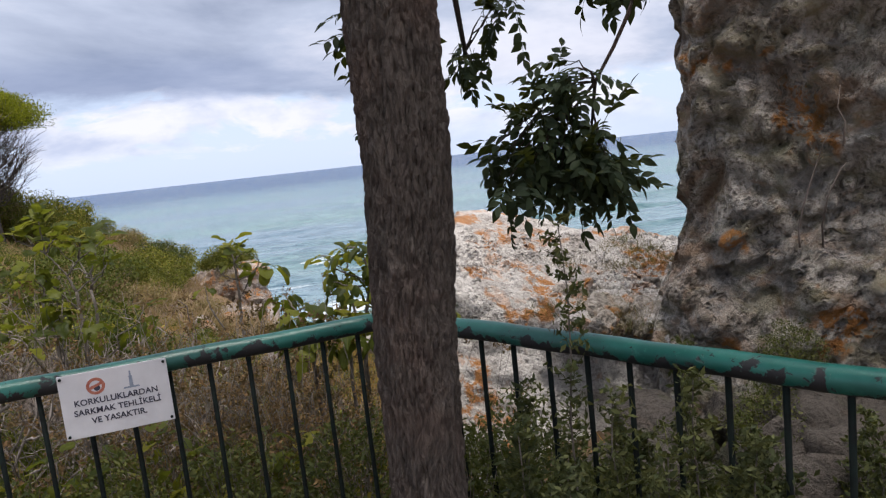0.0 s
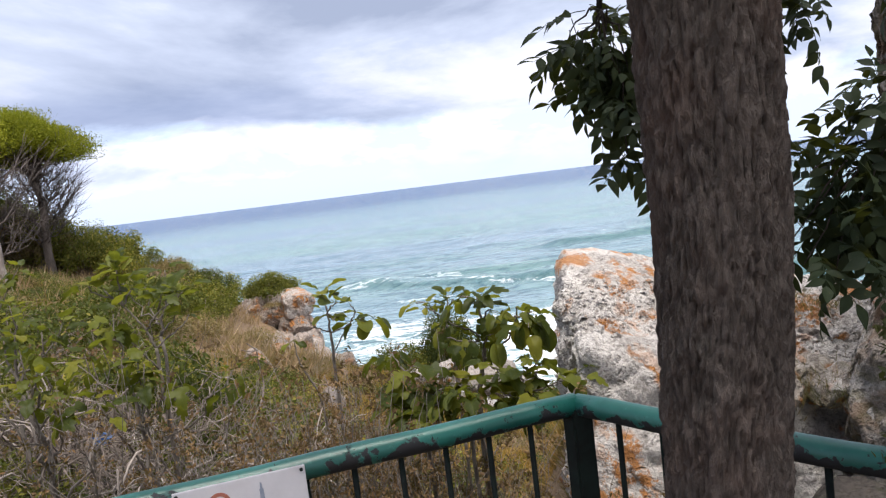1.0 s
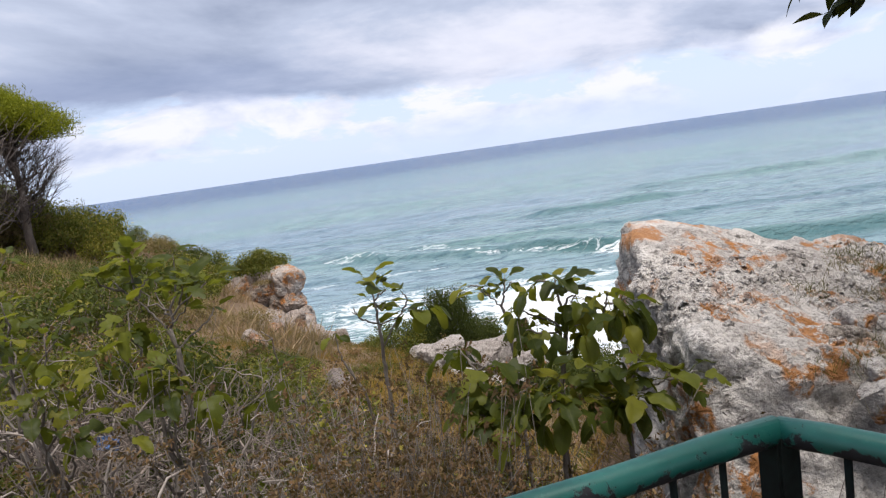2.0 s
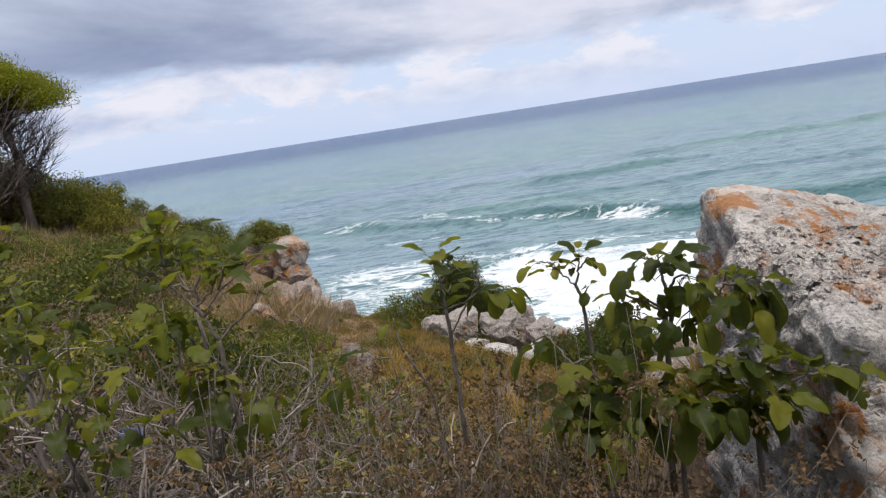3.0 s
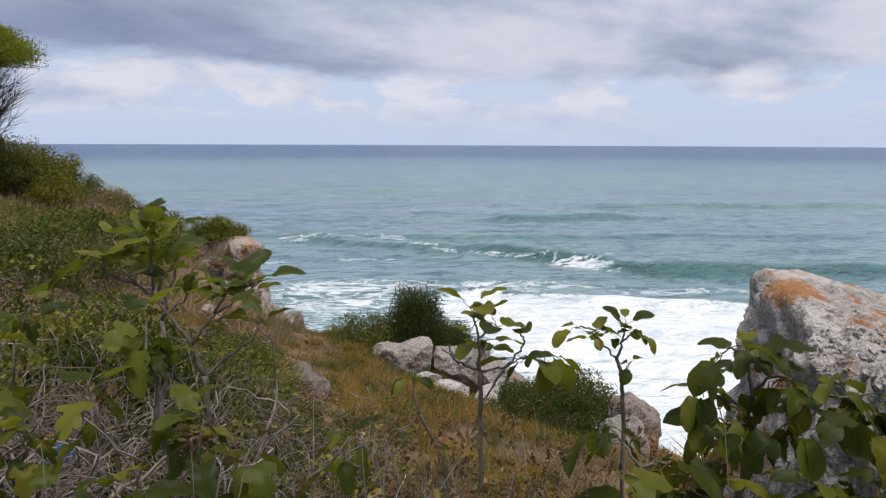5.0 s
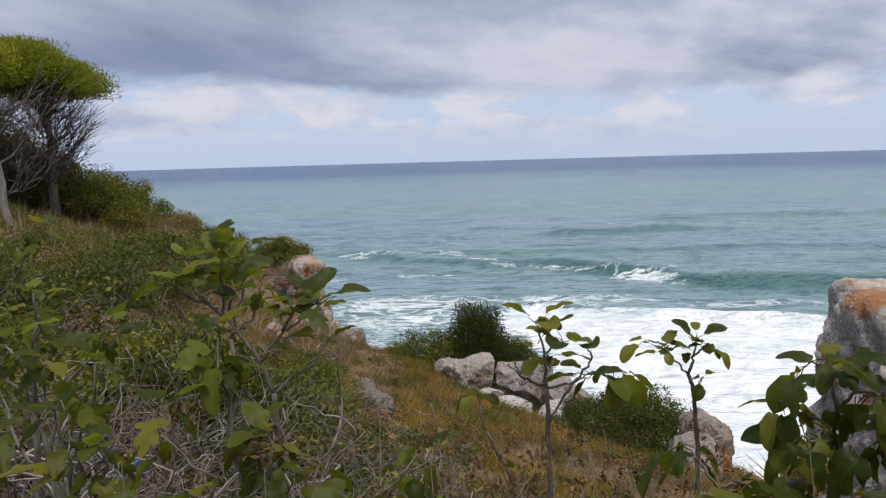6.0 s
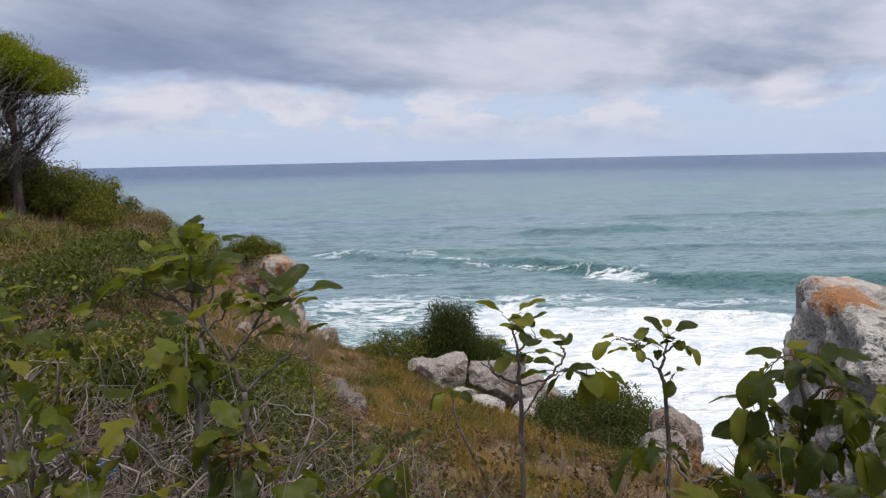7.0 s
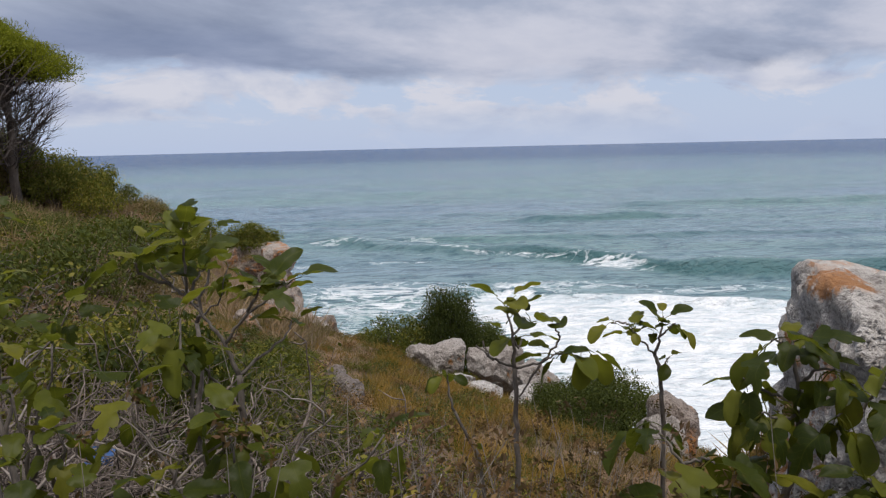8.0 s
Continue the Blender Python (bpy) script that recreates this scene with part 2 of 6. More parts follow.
        cut = nmath(nt, "MULTIPLY", nmath(nt, "MAXIMUM", nramp(nt, lines[0], [(0.0, 1.0), (0.07, 0.0)]), nmath(nt, "MULTIPLY", nramp(nt, lines[1], [(0.0, 1.0), (0.10, 0.0)]), 0.6)), patchy)
        col = nmix(nt, nmath(nt, "MULTIPLY", cut, 0.8 * cracks), col, dark)
        cell = nmath(nt, "MULTIPLY", cut, -0.6 * cracks)
    nt.links.new(col, bs.inputs["Base Color"])
    bs.inputs["Roughness"].default_value = 0.92
    h = nmath(nt, "ADD", nmath(nt, "MULTIPLY", fine, 0.6), nmath(nt, "ADD", nmath(nt, "MULTIPLY", grain, 0.2), nmath(nt, "MULTIPLY", speck, 0.3)))
    if pocks:                      # weathered holes of two sizes, in drifts; their inner shade is in the colour
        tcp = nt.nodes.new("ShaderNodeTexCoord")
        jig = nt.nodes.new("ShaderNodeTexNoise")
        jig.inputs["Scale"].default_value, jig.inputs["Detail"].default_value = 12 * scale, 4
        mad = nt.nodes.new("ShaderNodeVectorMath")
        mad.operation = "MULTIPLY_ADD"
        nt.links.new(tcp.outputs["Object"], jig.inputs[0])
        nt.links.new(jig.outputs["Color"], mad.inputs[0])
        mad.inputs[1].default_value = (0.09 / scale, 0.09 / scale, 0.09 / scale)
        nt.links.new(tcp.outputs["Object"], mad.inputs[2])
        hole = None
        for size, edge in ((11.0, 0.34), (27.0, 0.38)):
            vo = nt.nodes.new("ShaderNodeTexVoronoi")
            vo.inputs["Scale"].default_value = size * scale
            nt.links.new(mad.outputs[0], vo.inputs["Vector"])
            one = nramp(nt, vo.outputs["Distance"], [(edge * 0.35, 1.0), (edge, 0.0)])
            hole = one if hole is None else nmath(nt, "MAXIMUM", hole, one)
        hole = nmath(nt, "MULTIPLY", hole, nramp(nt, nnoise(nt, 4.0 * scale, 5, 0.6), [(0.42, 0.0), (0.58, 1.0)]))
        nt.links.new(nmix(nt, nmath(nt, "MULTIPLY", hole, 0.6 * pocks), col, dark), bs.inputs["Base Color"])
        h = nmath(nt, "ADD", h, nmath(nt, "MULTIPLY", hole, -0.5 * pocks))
    if cell:
        h = nmath(nt, "ADD", h, cell)
    nbump(nt, bs, h, 1.0, 0.085 / scale)
    return m


def leaf_material(name, c1, c2, c3, gloss=0.45, through_light=0.3, island=True, young=None, patches=None, sheen=0.16):
    m, nt, bs = material(name)
    if island:
        rnd = nt.nodes.new("ShaderNodeNewGeometry").outputs["Random Per Island"]
    else:
        rnd = nt.nodes.new("ShaderNodeObjectInfo").outputs["Random"]
    stops = [(0.0, c1), (0.45, c2), (0.85, c3)]
    if young:
        stops = [(0.0, c1), (0.4, c2), (0.75, c3), (0.93, young)]
    col = nramp(nt, rnd, stops)
    col = nmix(nt, nramp(nt, nnoise(nt, 9, 4, 0.6), [(0.35, 0.45), (0.65, 0.0)]), col, c1)
    own = nt.nodes.new("ShaderNodeObjectInfo").outputs["Random"]
    if island:
        col = nmix(nt, 1.0, col, nramp(nt, own, [(0.0, (0.62, 0.66, 0.62)), (0.5, (1.0, 1.0, 1.0)), (1.0, (1.32, 1.22, 1.0))]), "MULTIPLY")
    if patches:
        for k, tint in enumerate(patches):
            col = nmix(nt, nramp(nt, nnoise(nt, 0.75 + 0.5 * k, 5, 0.65, distort=0.5), [(0.50, 0.0), (0.60, 0.8)]), col, tint)
    if not island:
        tcv = nt.nodes.new("ShaderNodeTexCoord")
        spv = nt.nodes.new("ShaderNodeSeparateXYZ")
        nt.links.new(tcv.outputs["Object"], spv.inputs[0])
        ax = nmath(nt, "ABSOLUTE", spv.outputs[0])
        side = nmath(nt, "ABSOLUTE", nmath(nt, "SUBTRACT", nmath(nt, "FRACT", nmath(nt, "MULTIPLY", nmath(nt, "SUBTRACT", spv.outputs[1], nmath(nt, "MULTIPLY", ax, 0.9)), 62.0)), 0.5))
        vein = nmath(nt, "MAXIMUM", nramp(nt, nmath(nt, "MULTIPLY", ax, 100.0), [(0.07, 1.0), (0.14, 0.0)]), nmath(nt, "MULTIPLY", nramp(nt, side, [(0.03, 1.0), (0.09, 0.0)]), 0.5))
        col = nmix(nt, nmath(nt, "MULTIPLY", vein, 0.45), col, c3)
        col = nmix(nt, nramp(nt, nnoise(nt, 45, 3, 0.5), [(0.62, 0.0), (0.72, 0.5)]), col, (0.13, 0.10, 0.03))
    nt.links.new(col, bs.inputs["Base Color"])
    bs.inputs["Roughness"].default_value = gloss
    bs.inputs["Specular IOR Level"].default_value = sheen
    tr = nt.nodes.new("ShaderNodeBsdfTranslucent")
    nt.links.new(nmix(nt, 0.5, col, (0.24, 0.26, 0.02)), tr.inputs[0])
    mx = nt.nodes.new("ShaderNodeMixShader")
    mx.inputs[0].default_value = through_light
    nt.links.new(bs.outputs[0], mx.inputs[1])
    nt.links.new(tr.outputs[0], mx.inputs[2])
    nt.links.new(mx.outputs[0], nt.nodes["Material Output"].inputs[0])
    return m


def plain_material(name, c1, c2, scale=20, rough=0.8, bump=0.3, dist=0.005, stretch=(1, 1, 1), metal=0.0):
    m, nt, bs = material(name)
    n = nnoise(nt, scale, 6, 0.65, stretch=stretch)
    nt.links.new(nmix(nt, nramp(nt, n, [(0.35, 0.0), (0.65, 1.0)]), c1, c2), bs.inputs["Base Color"])
    bs.inputs["Roughness"].default_value, bs.inputs["Metallic"].default_value = rough, metal
    nbump(nt, bs, n, bump, dist)
    return m


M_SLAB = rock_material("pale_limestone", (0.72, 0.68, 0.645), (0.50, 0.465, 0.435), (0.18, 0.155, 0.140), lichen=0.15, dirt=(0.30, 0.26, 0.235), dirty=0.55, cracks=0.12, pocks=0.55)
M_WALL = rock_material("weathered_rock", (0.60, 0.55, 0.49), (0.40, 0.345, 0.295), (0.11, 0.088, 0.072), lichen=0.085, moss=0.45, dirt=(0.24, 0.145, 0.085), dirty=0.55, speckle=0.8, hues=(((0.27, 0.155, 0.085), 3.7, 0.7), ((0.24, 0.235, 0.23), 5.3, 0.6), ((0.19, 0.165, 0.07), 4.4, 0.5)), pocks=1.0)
# shade between fence and wall is put into these stones' darker colours
M_RUBBLE = rock_material("shaded_fallen_stone", (0.13, 0.110, 0.095), (0.075, 0.062, 0.052), (0.030, 0.024, 0.020), moss=0.6, dirt=(0.12, 0.075, 0.05), dirty=0.7, speckle=0.7, hues=(((0.055, 0.06, 0.025), 4.0, 0.6),), pocks=0.6)
M_CLIFF = rock_material("cliff_rock", (0.41, 0.365, 0.33), (0.265, 0.215, 0.178), (0.10, 0.076, 0.062), lichen=0.13, scale=0.35, dirt=(0.30, 0.165, 0.10), dirty=0.7, cracks=0.5, hues=(((0.25, 0.20, 0.165), 4.0, 0.7),), pocks=0.6)
M_CAP = rock_material("capstone", (0.52, 0.485, 0.455), (0.36, 0.32, 0.285), (0.12, 0.095, 0.08), lichen=0.20, scale=0.35, dirt=(0.34, 0.20, 0.12), dirty=0.6, cracks=0.5, pocks=0.6)
M_RIB = rock_material("brown_grey_rock", (0.25, 0.215, 0.195), (0.165, 0.133, 0.116), (0.07, 0.055, 0.045), scale=0.6, moss=0.4, dirt=(0.17, 0.11, 0.07), dirty=0.6, cracks=0.3)
M_PALE = rock_material("white_limestone", (0.56, 0.54, 0.52), (0.44, 0.41, 0.385), (0.19, 0.165, 0.15), scale=0.6, moss=0.2, lichen=0.03, cracks=0.2)
M_STONE = rock_material("grey_stone", (0.42, 0.385, 0.355), (0.30, 0.265, 0.24), (0.13, 0.105, 0.092), scale=0.6, moss=0.35, lichen=0.05, cracks=0.2)

M_FIG = leaf_material("fig_leaf", (0.024, 0.037, 0.008), (0.052, 0.068, 0.011), (0.135, 0.150, 0.020), 0.45, 0.46, False, (0.20, 0.19, 0.022), sheen=0.16)
M_ASH = leaf_material("tree_leaf", (0.012, 0.021, 0.011), (0.018, 0.031, 0.014), (0.030, 0.044, 0.020), 0.6, 0.15, False)
M_CROWN = leaf_material("crown_leaf", (0.022, 0.038, 0.014), (0.034, 0.055, 0.018), (0.05, 0.075, 0.024), 0.6, 0.25)
M_SHRUB = leaf_material("shrub_leaf", (0.054, 0.068, 0.013), (0.104, 0.117, 0.020), (0.180, 0.172, 0.034), 0.65, 0.34, True, (0.27, 0.225, 0.05))
M_DARK = leaf_material("dark_shrub_leaf", (0.028, 0.040, 0.010), (0.050, 0.068, 0.014), (0.085, 0.098, 0.022), 0.65, 0.25)
M_WEED = leaf_material("weed_leaf", (0.032, 0.044, 0.016), (0.062, 0.075, 0.024), (0.12, 0.125, 0.038), 0.6, 0.25)
M_STALK = leaf_material("stalk_leaf", (0.026, 0.036, 0.018), (0.052, 0.064, 0.028), (0.100, 0.108, 0.045), 0.6, 0.2)
M_DRY = leaf_material("dry_shrub_leaf", (0.130, 0.090, 0.050), (0.185, 0.135, 0.075), (0.140, 0.130, 0.055), 0.85, 0.3, True, (0.24, 0.20, 0.14))
M_RUST = leaf_material("dead_flower_head", (0.080, 0.048, 0.030), (0.140, 0.085, 0.050), (0.19, 0.13, 0.07), 0.9, 0.2)
M_PINE = leaf_material("pine_needles", (0.14, 0.155, 0.012), (0.26, 0.28, 0.018), (0.38, 0.38, 0.030), 0.7, 0.42)
M_GRASS = leaf_material("dry_grass", (0.17, 0.110, 0.048), (0.27, 0.185, 0.082), (0.15, 0.125, 0.045), 0.9, 0.4, True, (0.38, 0.30, 0.18), [(0.105, 0.105, 0.030), (0.36, 0.165, 0.035), (0.115, 0.075, 0.052)])
M_OCHRE = leaf_material("ochre_grass", (0.26, 0.135, 0.030), (0.40, 0.225, 0.055), (0.30, 0.21, 0.06), 0.9, 0.4, True, (0.50, 0.36, 0.16))
M_GREEN_GRASS = leaf_material("green_grass", (0.065, 0.066, 0.018), (0.110, 0.105, 0.028), (0.19, 0.145, 0.06), 0.8, 0.35)
M_GREY_GRASS = leaf_material("withered_grass", (0.20, 0.135, 0.10), (0.27, 0.20, 0.155), (0.20, 0.155, 0.09), 0.9, 0.35, True, (0.36, 0.29, 0.23))
M_TWIG = plain_material("bleached_wood", (0.050, 0.036, 0.029), (0.225, 0.182, 0.155), 14, 0.9, 0.4, 0.004, (1, 1, 0.3))
M_BLEACHED = plain_material("weathered_white_wood", (0.13, 0.108, 0.094), (0.34, 0.295, 0.262), 10, 0.9, 0.4, 0.004, (1, 1, 0.3))
M_DEAD = plain_material("dead_pine_wood", (0.060, 0.048, 0.042), (0.14, 0.115, 0.105), 12, 0.95, 0.4, 0.01, (1, 1, 0.3))
M_STEM = plain_material("fig_bark", (0.070, 0.056, 0.046), (0.175, 0.150, 0.128), 40, 0.8, 0.3, 0.003, (1, 1, 0.4))
M_PALE_BARK = plain_material("pale_pine_bark", (0.14, 0.115, 0.10), (0.30, 0.265, 0.235), 8, 0.95, 0.6, 0.03, (1, 1, 0.3))
M_PINE_BARK = plain_material("pine_bark", (0.055, 0.042, 0.034), (0.15, 0.12, 0.10), 8, 0.95, 0.6, 0.03, (1, 1, 0.3))


def ground_material():
    m, nt, bs = material("slope_soil")
    a = nnoise(nt, 0.6, 6, 0.6)
    b = nnoise(nt, 6.0, 8, 0.7)
    col = nmix(nt, nramp(nt, a, [(0.40, 0.0), (0.60, 1.0)]), (0.135, 0.090, 0.055), (0.205, 0.130, 0.072))
    col = nmix(nt, nramp(nt, b, [(0.42, 1.0), (0.58, 0.0)]), col, (0.11, 0.070, 0.038))
    col = nmix(nt, nramp(nt, nnoise(nt, 23, 5, 0.7), [(0.60, 0.0), (0.70, 0.7)]), col, (0.27, 0.23, 0.19))
    nt.links.new(col, bs.inputs["Base Color"])
    bs.inputs["Roughness"].default_value = 0.95
    nbump(nt, bs, b, 0.8, 0.08)
    return m


M_GROUND = ground_material()


def bark_material():
    m, nt, bs = material("tree_bark")
    ridges = nnoise(nt, 60, 6, 0.65, distort=0.5, stretch=(1, 1, 0.22))
    fine = nnoise(nt, 170, 5, 0.7, stretch=(1, 1, 0.5))
    patch = nnoise(nt, 4.5, 4, 0.6)
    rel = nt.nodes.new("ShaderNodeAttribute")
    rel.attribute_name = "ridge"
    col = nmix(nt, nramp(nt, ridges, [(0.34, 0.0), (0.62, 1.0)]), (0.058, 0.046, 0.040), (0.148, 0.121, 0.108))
    # the fissures' darkness is put into the colour, following the relief
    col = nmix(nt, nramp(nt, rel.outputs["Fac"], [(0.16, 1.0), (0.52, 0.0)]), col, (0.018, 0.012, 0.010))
    col = nmix(nt, nramp(nt, fine, [(0.40, 0.45), (0.6, 0.0)]), col, (0.065, 0.048, 0.040))
    col = nmix(nt, nramp(nt, patch, [(0.50, 0.0), (0.70, 0.5)]), col, (0.165, 0.100, 0.080))
    col = nmix(nt, nramp(nt, nnoise(nt, 11, 5, 0.7), [(0.60, 0.0), (0.72, 0.35)]), col, (0.25, 0.235, 0.215))
    nt.links.new(col, bs.inputs["Base Color"])
    bs.inputs["Roughness"].default_value = 0.9
    nbump(nt, bs, nmath(nt, "ADD", ridges, nmath(nt, "MULTIPLY", fine, 0.7)), 1.0, 0.026)
    return m


M_BARK = bark_material()


def paint_material():
    """Green enamel, peeled to black rust in blotches, more of them on the underside."""
    m, nt, bs = material("peeling_green_paint")
    blot = nnoise(nt, 16, 8, 0.62, coord="Object", distort=0.4)
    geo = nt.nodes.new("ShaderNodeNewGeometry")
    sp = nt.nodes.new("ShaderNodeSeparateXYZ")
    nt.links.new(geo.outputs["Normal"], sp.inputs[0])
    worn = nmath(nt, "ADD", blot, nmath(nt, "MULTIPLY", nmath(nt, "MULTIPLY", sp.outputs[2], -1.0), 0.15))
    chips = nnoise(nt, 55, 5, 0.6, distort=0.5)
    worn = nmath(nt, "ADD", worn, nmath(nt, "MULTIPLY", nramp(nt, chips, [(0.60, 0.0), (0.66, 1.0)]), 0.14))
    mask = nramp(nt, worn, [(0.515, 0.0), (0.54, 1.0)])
    fade = nramp(nt, nnoise(nt, 5, 5, 0.6), [(0.35, (0.004, 0.066, 0.056)), (0.65, (0.012, 0.118, 0.098))])
    fade = nmix(nt, nramp(nt, nnoise(nt, 60, 5, 0.7), [(0.58, 0.0), (0.75, 0.5)]), fade, (0.06, 0.20, 0.16))
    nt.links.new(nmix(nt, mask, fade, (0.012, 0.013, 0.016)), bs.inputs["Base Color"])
    nt.links.new(nramp(nt, mask, [(0.0, 0.36), (1.0, 0.75)]), bs.inputs["Roughness"])
    nbump(nt, bs, nramp(nt, worn, [(0.51, 1.0), (0.55, 0.0)]), 0.6, 0.002)
    return m


M_PAINT = paint_material()
M_BAR = plain_material("blackened_iron", (0.005, 0.006, 0.006), (0.008, 0.016, 0.014), 18, 0.8, 0.4, 0.002)
M_BAR.node_tree.nodes["Principled BSDF"].inputs["Specular IOR Level"].default_value = 0.2


# ---- ground: one sheet, a slope that falls to the sea ----
def edge_y(x):
    return np.interp(x, [-400, -60, -14, -7.5, -5.0, -3.0, 1.0, 4.5, 8.0, 14.0, 60.0, 400], [60, 40, 34, 33, 27, 21.0, 18.0, 15.0, 9.0, 6.5, 5.5, 20])


def land(x, y):
    """Height of the ground."""
    xs = np.maximum(x, -26)
    slope = -0.32 * (xs + 1.5) - 0.205 * (y - 2.2)
    slope = slope + 0.35 * np.sin(x * 0.31 + 1.0) * np.sin(y * 0.27) * smooth(6, 14, y)
    slope = slope + smooth(-7.0, -12.5, x) * (0.45 * smooth(12, 20, y) + 1.1 * smooth(25.0, 28.5, y))
    slope = slope - 1.5 * smooth(-8.2, -6.4, x) * smooth(16.5, 22.5, y) * (1 - smooth(-3.4, -2.2, x))
    right = smooth(0.0, 0.6, x) * (1 - smooth(4.5, 6.5, y))
    near = 1 - smooth(1.7, 3.0, y + 0.32 * np.minimum(x, 0))
    z = slope * (1 - near) + 0.0 * near
    z = z * (1 - right) + np.minimum(np.maximum(z, 0.25), 0.4) * right * (1 - near)
    past = np.maximum(0, y - edge_y(x))
    z = z - 1.15 * past - 0.9 * np.minimum(past, 3) ** 2 * 0.25
    p = np.stack([x, y, 0 * x], -1)
    far = smooth(1.5, 6, np.abs(y - 1) + np.abs(x) * 0.2)
    z = z + far * (0.16 * fbm(p * 0.55, 4, seed=5) + 0.05 * vnoise(p * 2.3, 9))
    return np.maximum(z, SEA - 4)


def axis(fine_a, fine_b, step, far_a, far_b):
    mid = np.arange(fine_a, fine_b + step, step)
    k = np.linspace(0, 1, 26)[1:]
    hi = fine_b + step + (far_b - fine_b) * k ** 3
    lo = fine_a - (fine_a - far_a) * k ** 3
    return np.concatenate([lo[::-1], mid, hi])


def grid_faces(nx, ny):
    i = np.arange((ny - 1) * nx).reshape(ny - 1, nx)[:, :-1].ravel()
    return np.stack([i, i + 1, i + nx + 1, i + nx], -1)


gx, gy = axis(-24, 14, 0.22, -2500, 2500), axis(-2, 44, 0.22, -2500, 70)
X, Y = np.meshgrid(gx, gy)
gv = np.stack([X.ravel(), Y.ravel(), land(X.ravel(), Y.ravel())], -1)
ground = new("ground", mesh_of("ground", gv.tolist(), grid_faces(len(gx), len(gy)).tolist(), M_GROUND))
tagged(ground, "brown overgrown coastal slope of dry soil falling to the sea", "slope", kind="structure")


def ground_z(x, y):
    return float(land(np.array([float(x)]), np.array([float(y)]))[0])


# ---- sea ----
def sea_material():
    m, nt, bs = material("sea_water")
    at = nt.nodes.new("ShaderNodeAttribute")
    at.attribute_name = "foam"
    lace = nnoise(nt, 0.30, 8, 0.62, distort=1.2, stretch=(0.6, 1.0, 1))
    net = nramp(nt, nmath(nt, "ABSOLUTE", nmath(nt, "SUBTRACT", lace, 0.5)), [(0.0, 1.0), (0.10, 0.15)])
    fine = nnoise(nt, 1.7, 8, 0.7, distort=1.0, stretch=(0.7, 1.0, 1))
    mixd = nmath(nt, "ADD", nmath(nt, "MULTIPLY", net, 0.42), nmath(nt, "MULTIPLY", fine, 0.58))
    mask = nramp(nt, nmath(nt, "ADD", nmath(nt, "SUBTRACT", mixd, 1.0), at.outputs["Fac"]), [(0.0, 0.0), (0.12, 0.7), (0.26, 1.0)])
    dp = nt.nodes.new("ShaderNodeAttribute")
    dp.attribute_name = "depth"
    water = nramp(nt, dp.outputs["Fac"], [(0.0, (0.205, 0.305, 0.335)), (0.30, (0.20, 0.285, 0.35)), (0.62, (0.115, 0.178, 0.262)), (0.9, (0.058, 0.098, 0.190)), (1.0, (0.042, 0.078, 0.175))])
    patch = nramp(nt, nnoise(nt, 0.018, 5, 0.6, stretch=(0.4, 1.5, 1)), [(0.38, 0.0), (0.60, 0.75)])
    cap = nmix(nt, nmath(nt, "MULTIPLY", patch, nramp(nt, dp.outputs["Fac"], [(0.4, 1.0), (0.9, 0.15)])), water, (0.170, 0.285, 0.268))
    # shading of small wave faces, painted into the water colour as dark streaks
    furrow_shade = nramp(nt, nnoise(nt, 0.22, 8, 0.70, distort=0.5, stretch=(0.30, 1.0, 1)), [(0.36, 0.62), (0.47, 0.0)])
    cap = nmix(nt, nmath(nt, "MULTIPLY", furrow_shade, nramp(nt, dp.outputs["Fac"], [(0.3, 1.0), (0.95, 0.12)])), cap, (0.045, 0.115, 0.140))
    ripple_shade = nramp(nt, nnoise(nt, 0.75, 6, 0.72, distort=0.6, stretch=(0.28, 1.0, 1)), [(0.39, 0.8), (0.50, 0.0)])
    cap = nmix(nt, nmath(nt, "MULTIPLY", ripple_shade, nramp(nt, dp.outputs["Fac"], [(0.3, 1.0), (0.9, 0.35)])), cap, (0.045, 0.095, 0.140))
    # bright sky glitter on the water, put into the base colour
    painted_glint = nramp(nt, nnoise(nt, 0.55, 6, 0.72, distort=0.6, stretch=(0.25, 1.0, 1)), [(0.56, 0.0), (0.68, 0.45)])
    cap = nmix(nt, painted_glint, cap, (0.30, 0.40, 0.43))
    dash_shade = nramp(nt, nnoise(nt, 0.085, 7, 0.74, distort=0.4, stretch=(0.85, 1.0, 1)), [(0.37, 0.75), (0.43, 0.0)])
    cap = nmix(nt, nmath(nt, "MULTIPLY", dash_shade, nramp(nt, dp.outputs["Fac"], [(0.34, 0.5), (0.5, 1.0), (0.95, 0.5)])), cap, (0.055, 0.110, 0.160))
    fleck_shade = nramp(nt, nnoise(nt, 0.16, 6, 0.76, distort=0.4, stretch=(0.55, 1.5, 1)), [(0.36, 0.8), (0.43, 0.0)])
    cap = nmix(nt, nmath(nt, "MULTIPLY", fleck_shade, nramp(nt, dp.outputs["Fac"], [(0.36, 0.3), (0.5, 1.0), (0.95, 0.4)])), cap, (0.050, 0.100, 0.155))
    # darker look of the landward wave faces, painted into the water colour
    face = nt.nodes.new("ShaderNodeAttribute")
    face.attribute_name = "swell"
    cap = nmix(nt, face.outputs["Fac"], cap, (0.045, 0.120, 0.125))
    white = nmix(nt, nramp(nt, nnoise(nt, 0.45, 7, 0.68, distort=1.0, stretch=(0.5, 1, 1)), [(0.36, 1.0), (0.56, 0.0)]), (0.76, 0.78, 0.80), (0.45, 0.53, 0.58))
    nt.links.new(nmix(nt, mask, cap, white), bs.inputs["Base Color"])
    nt.links.new(nramp(nt, mask, [(0.0, 0.22), (1.0, 0.9)]), bs.inputs["Roughness"])
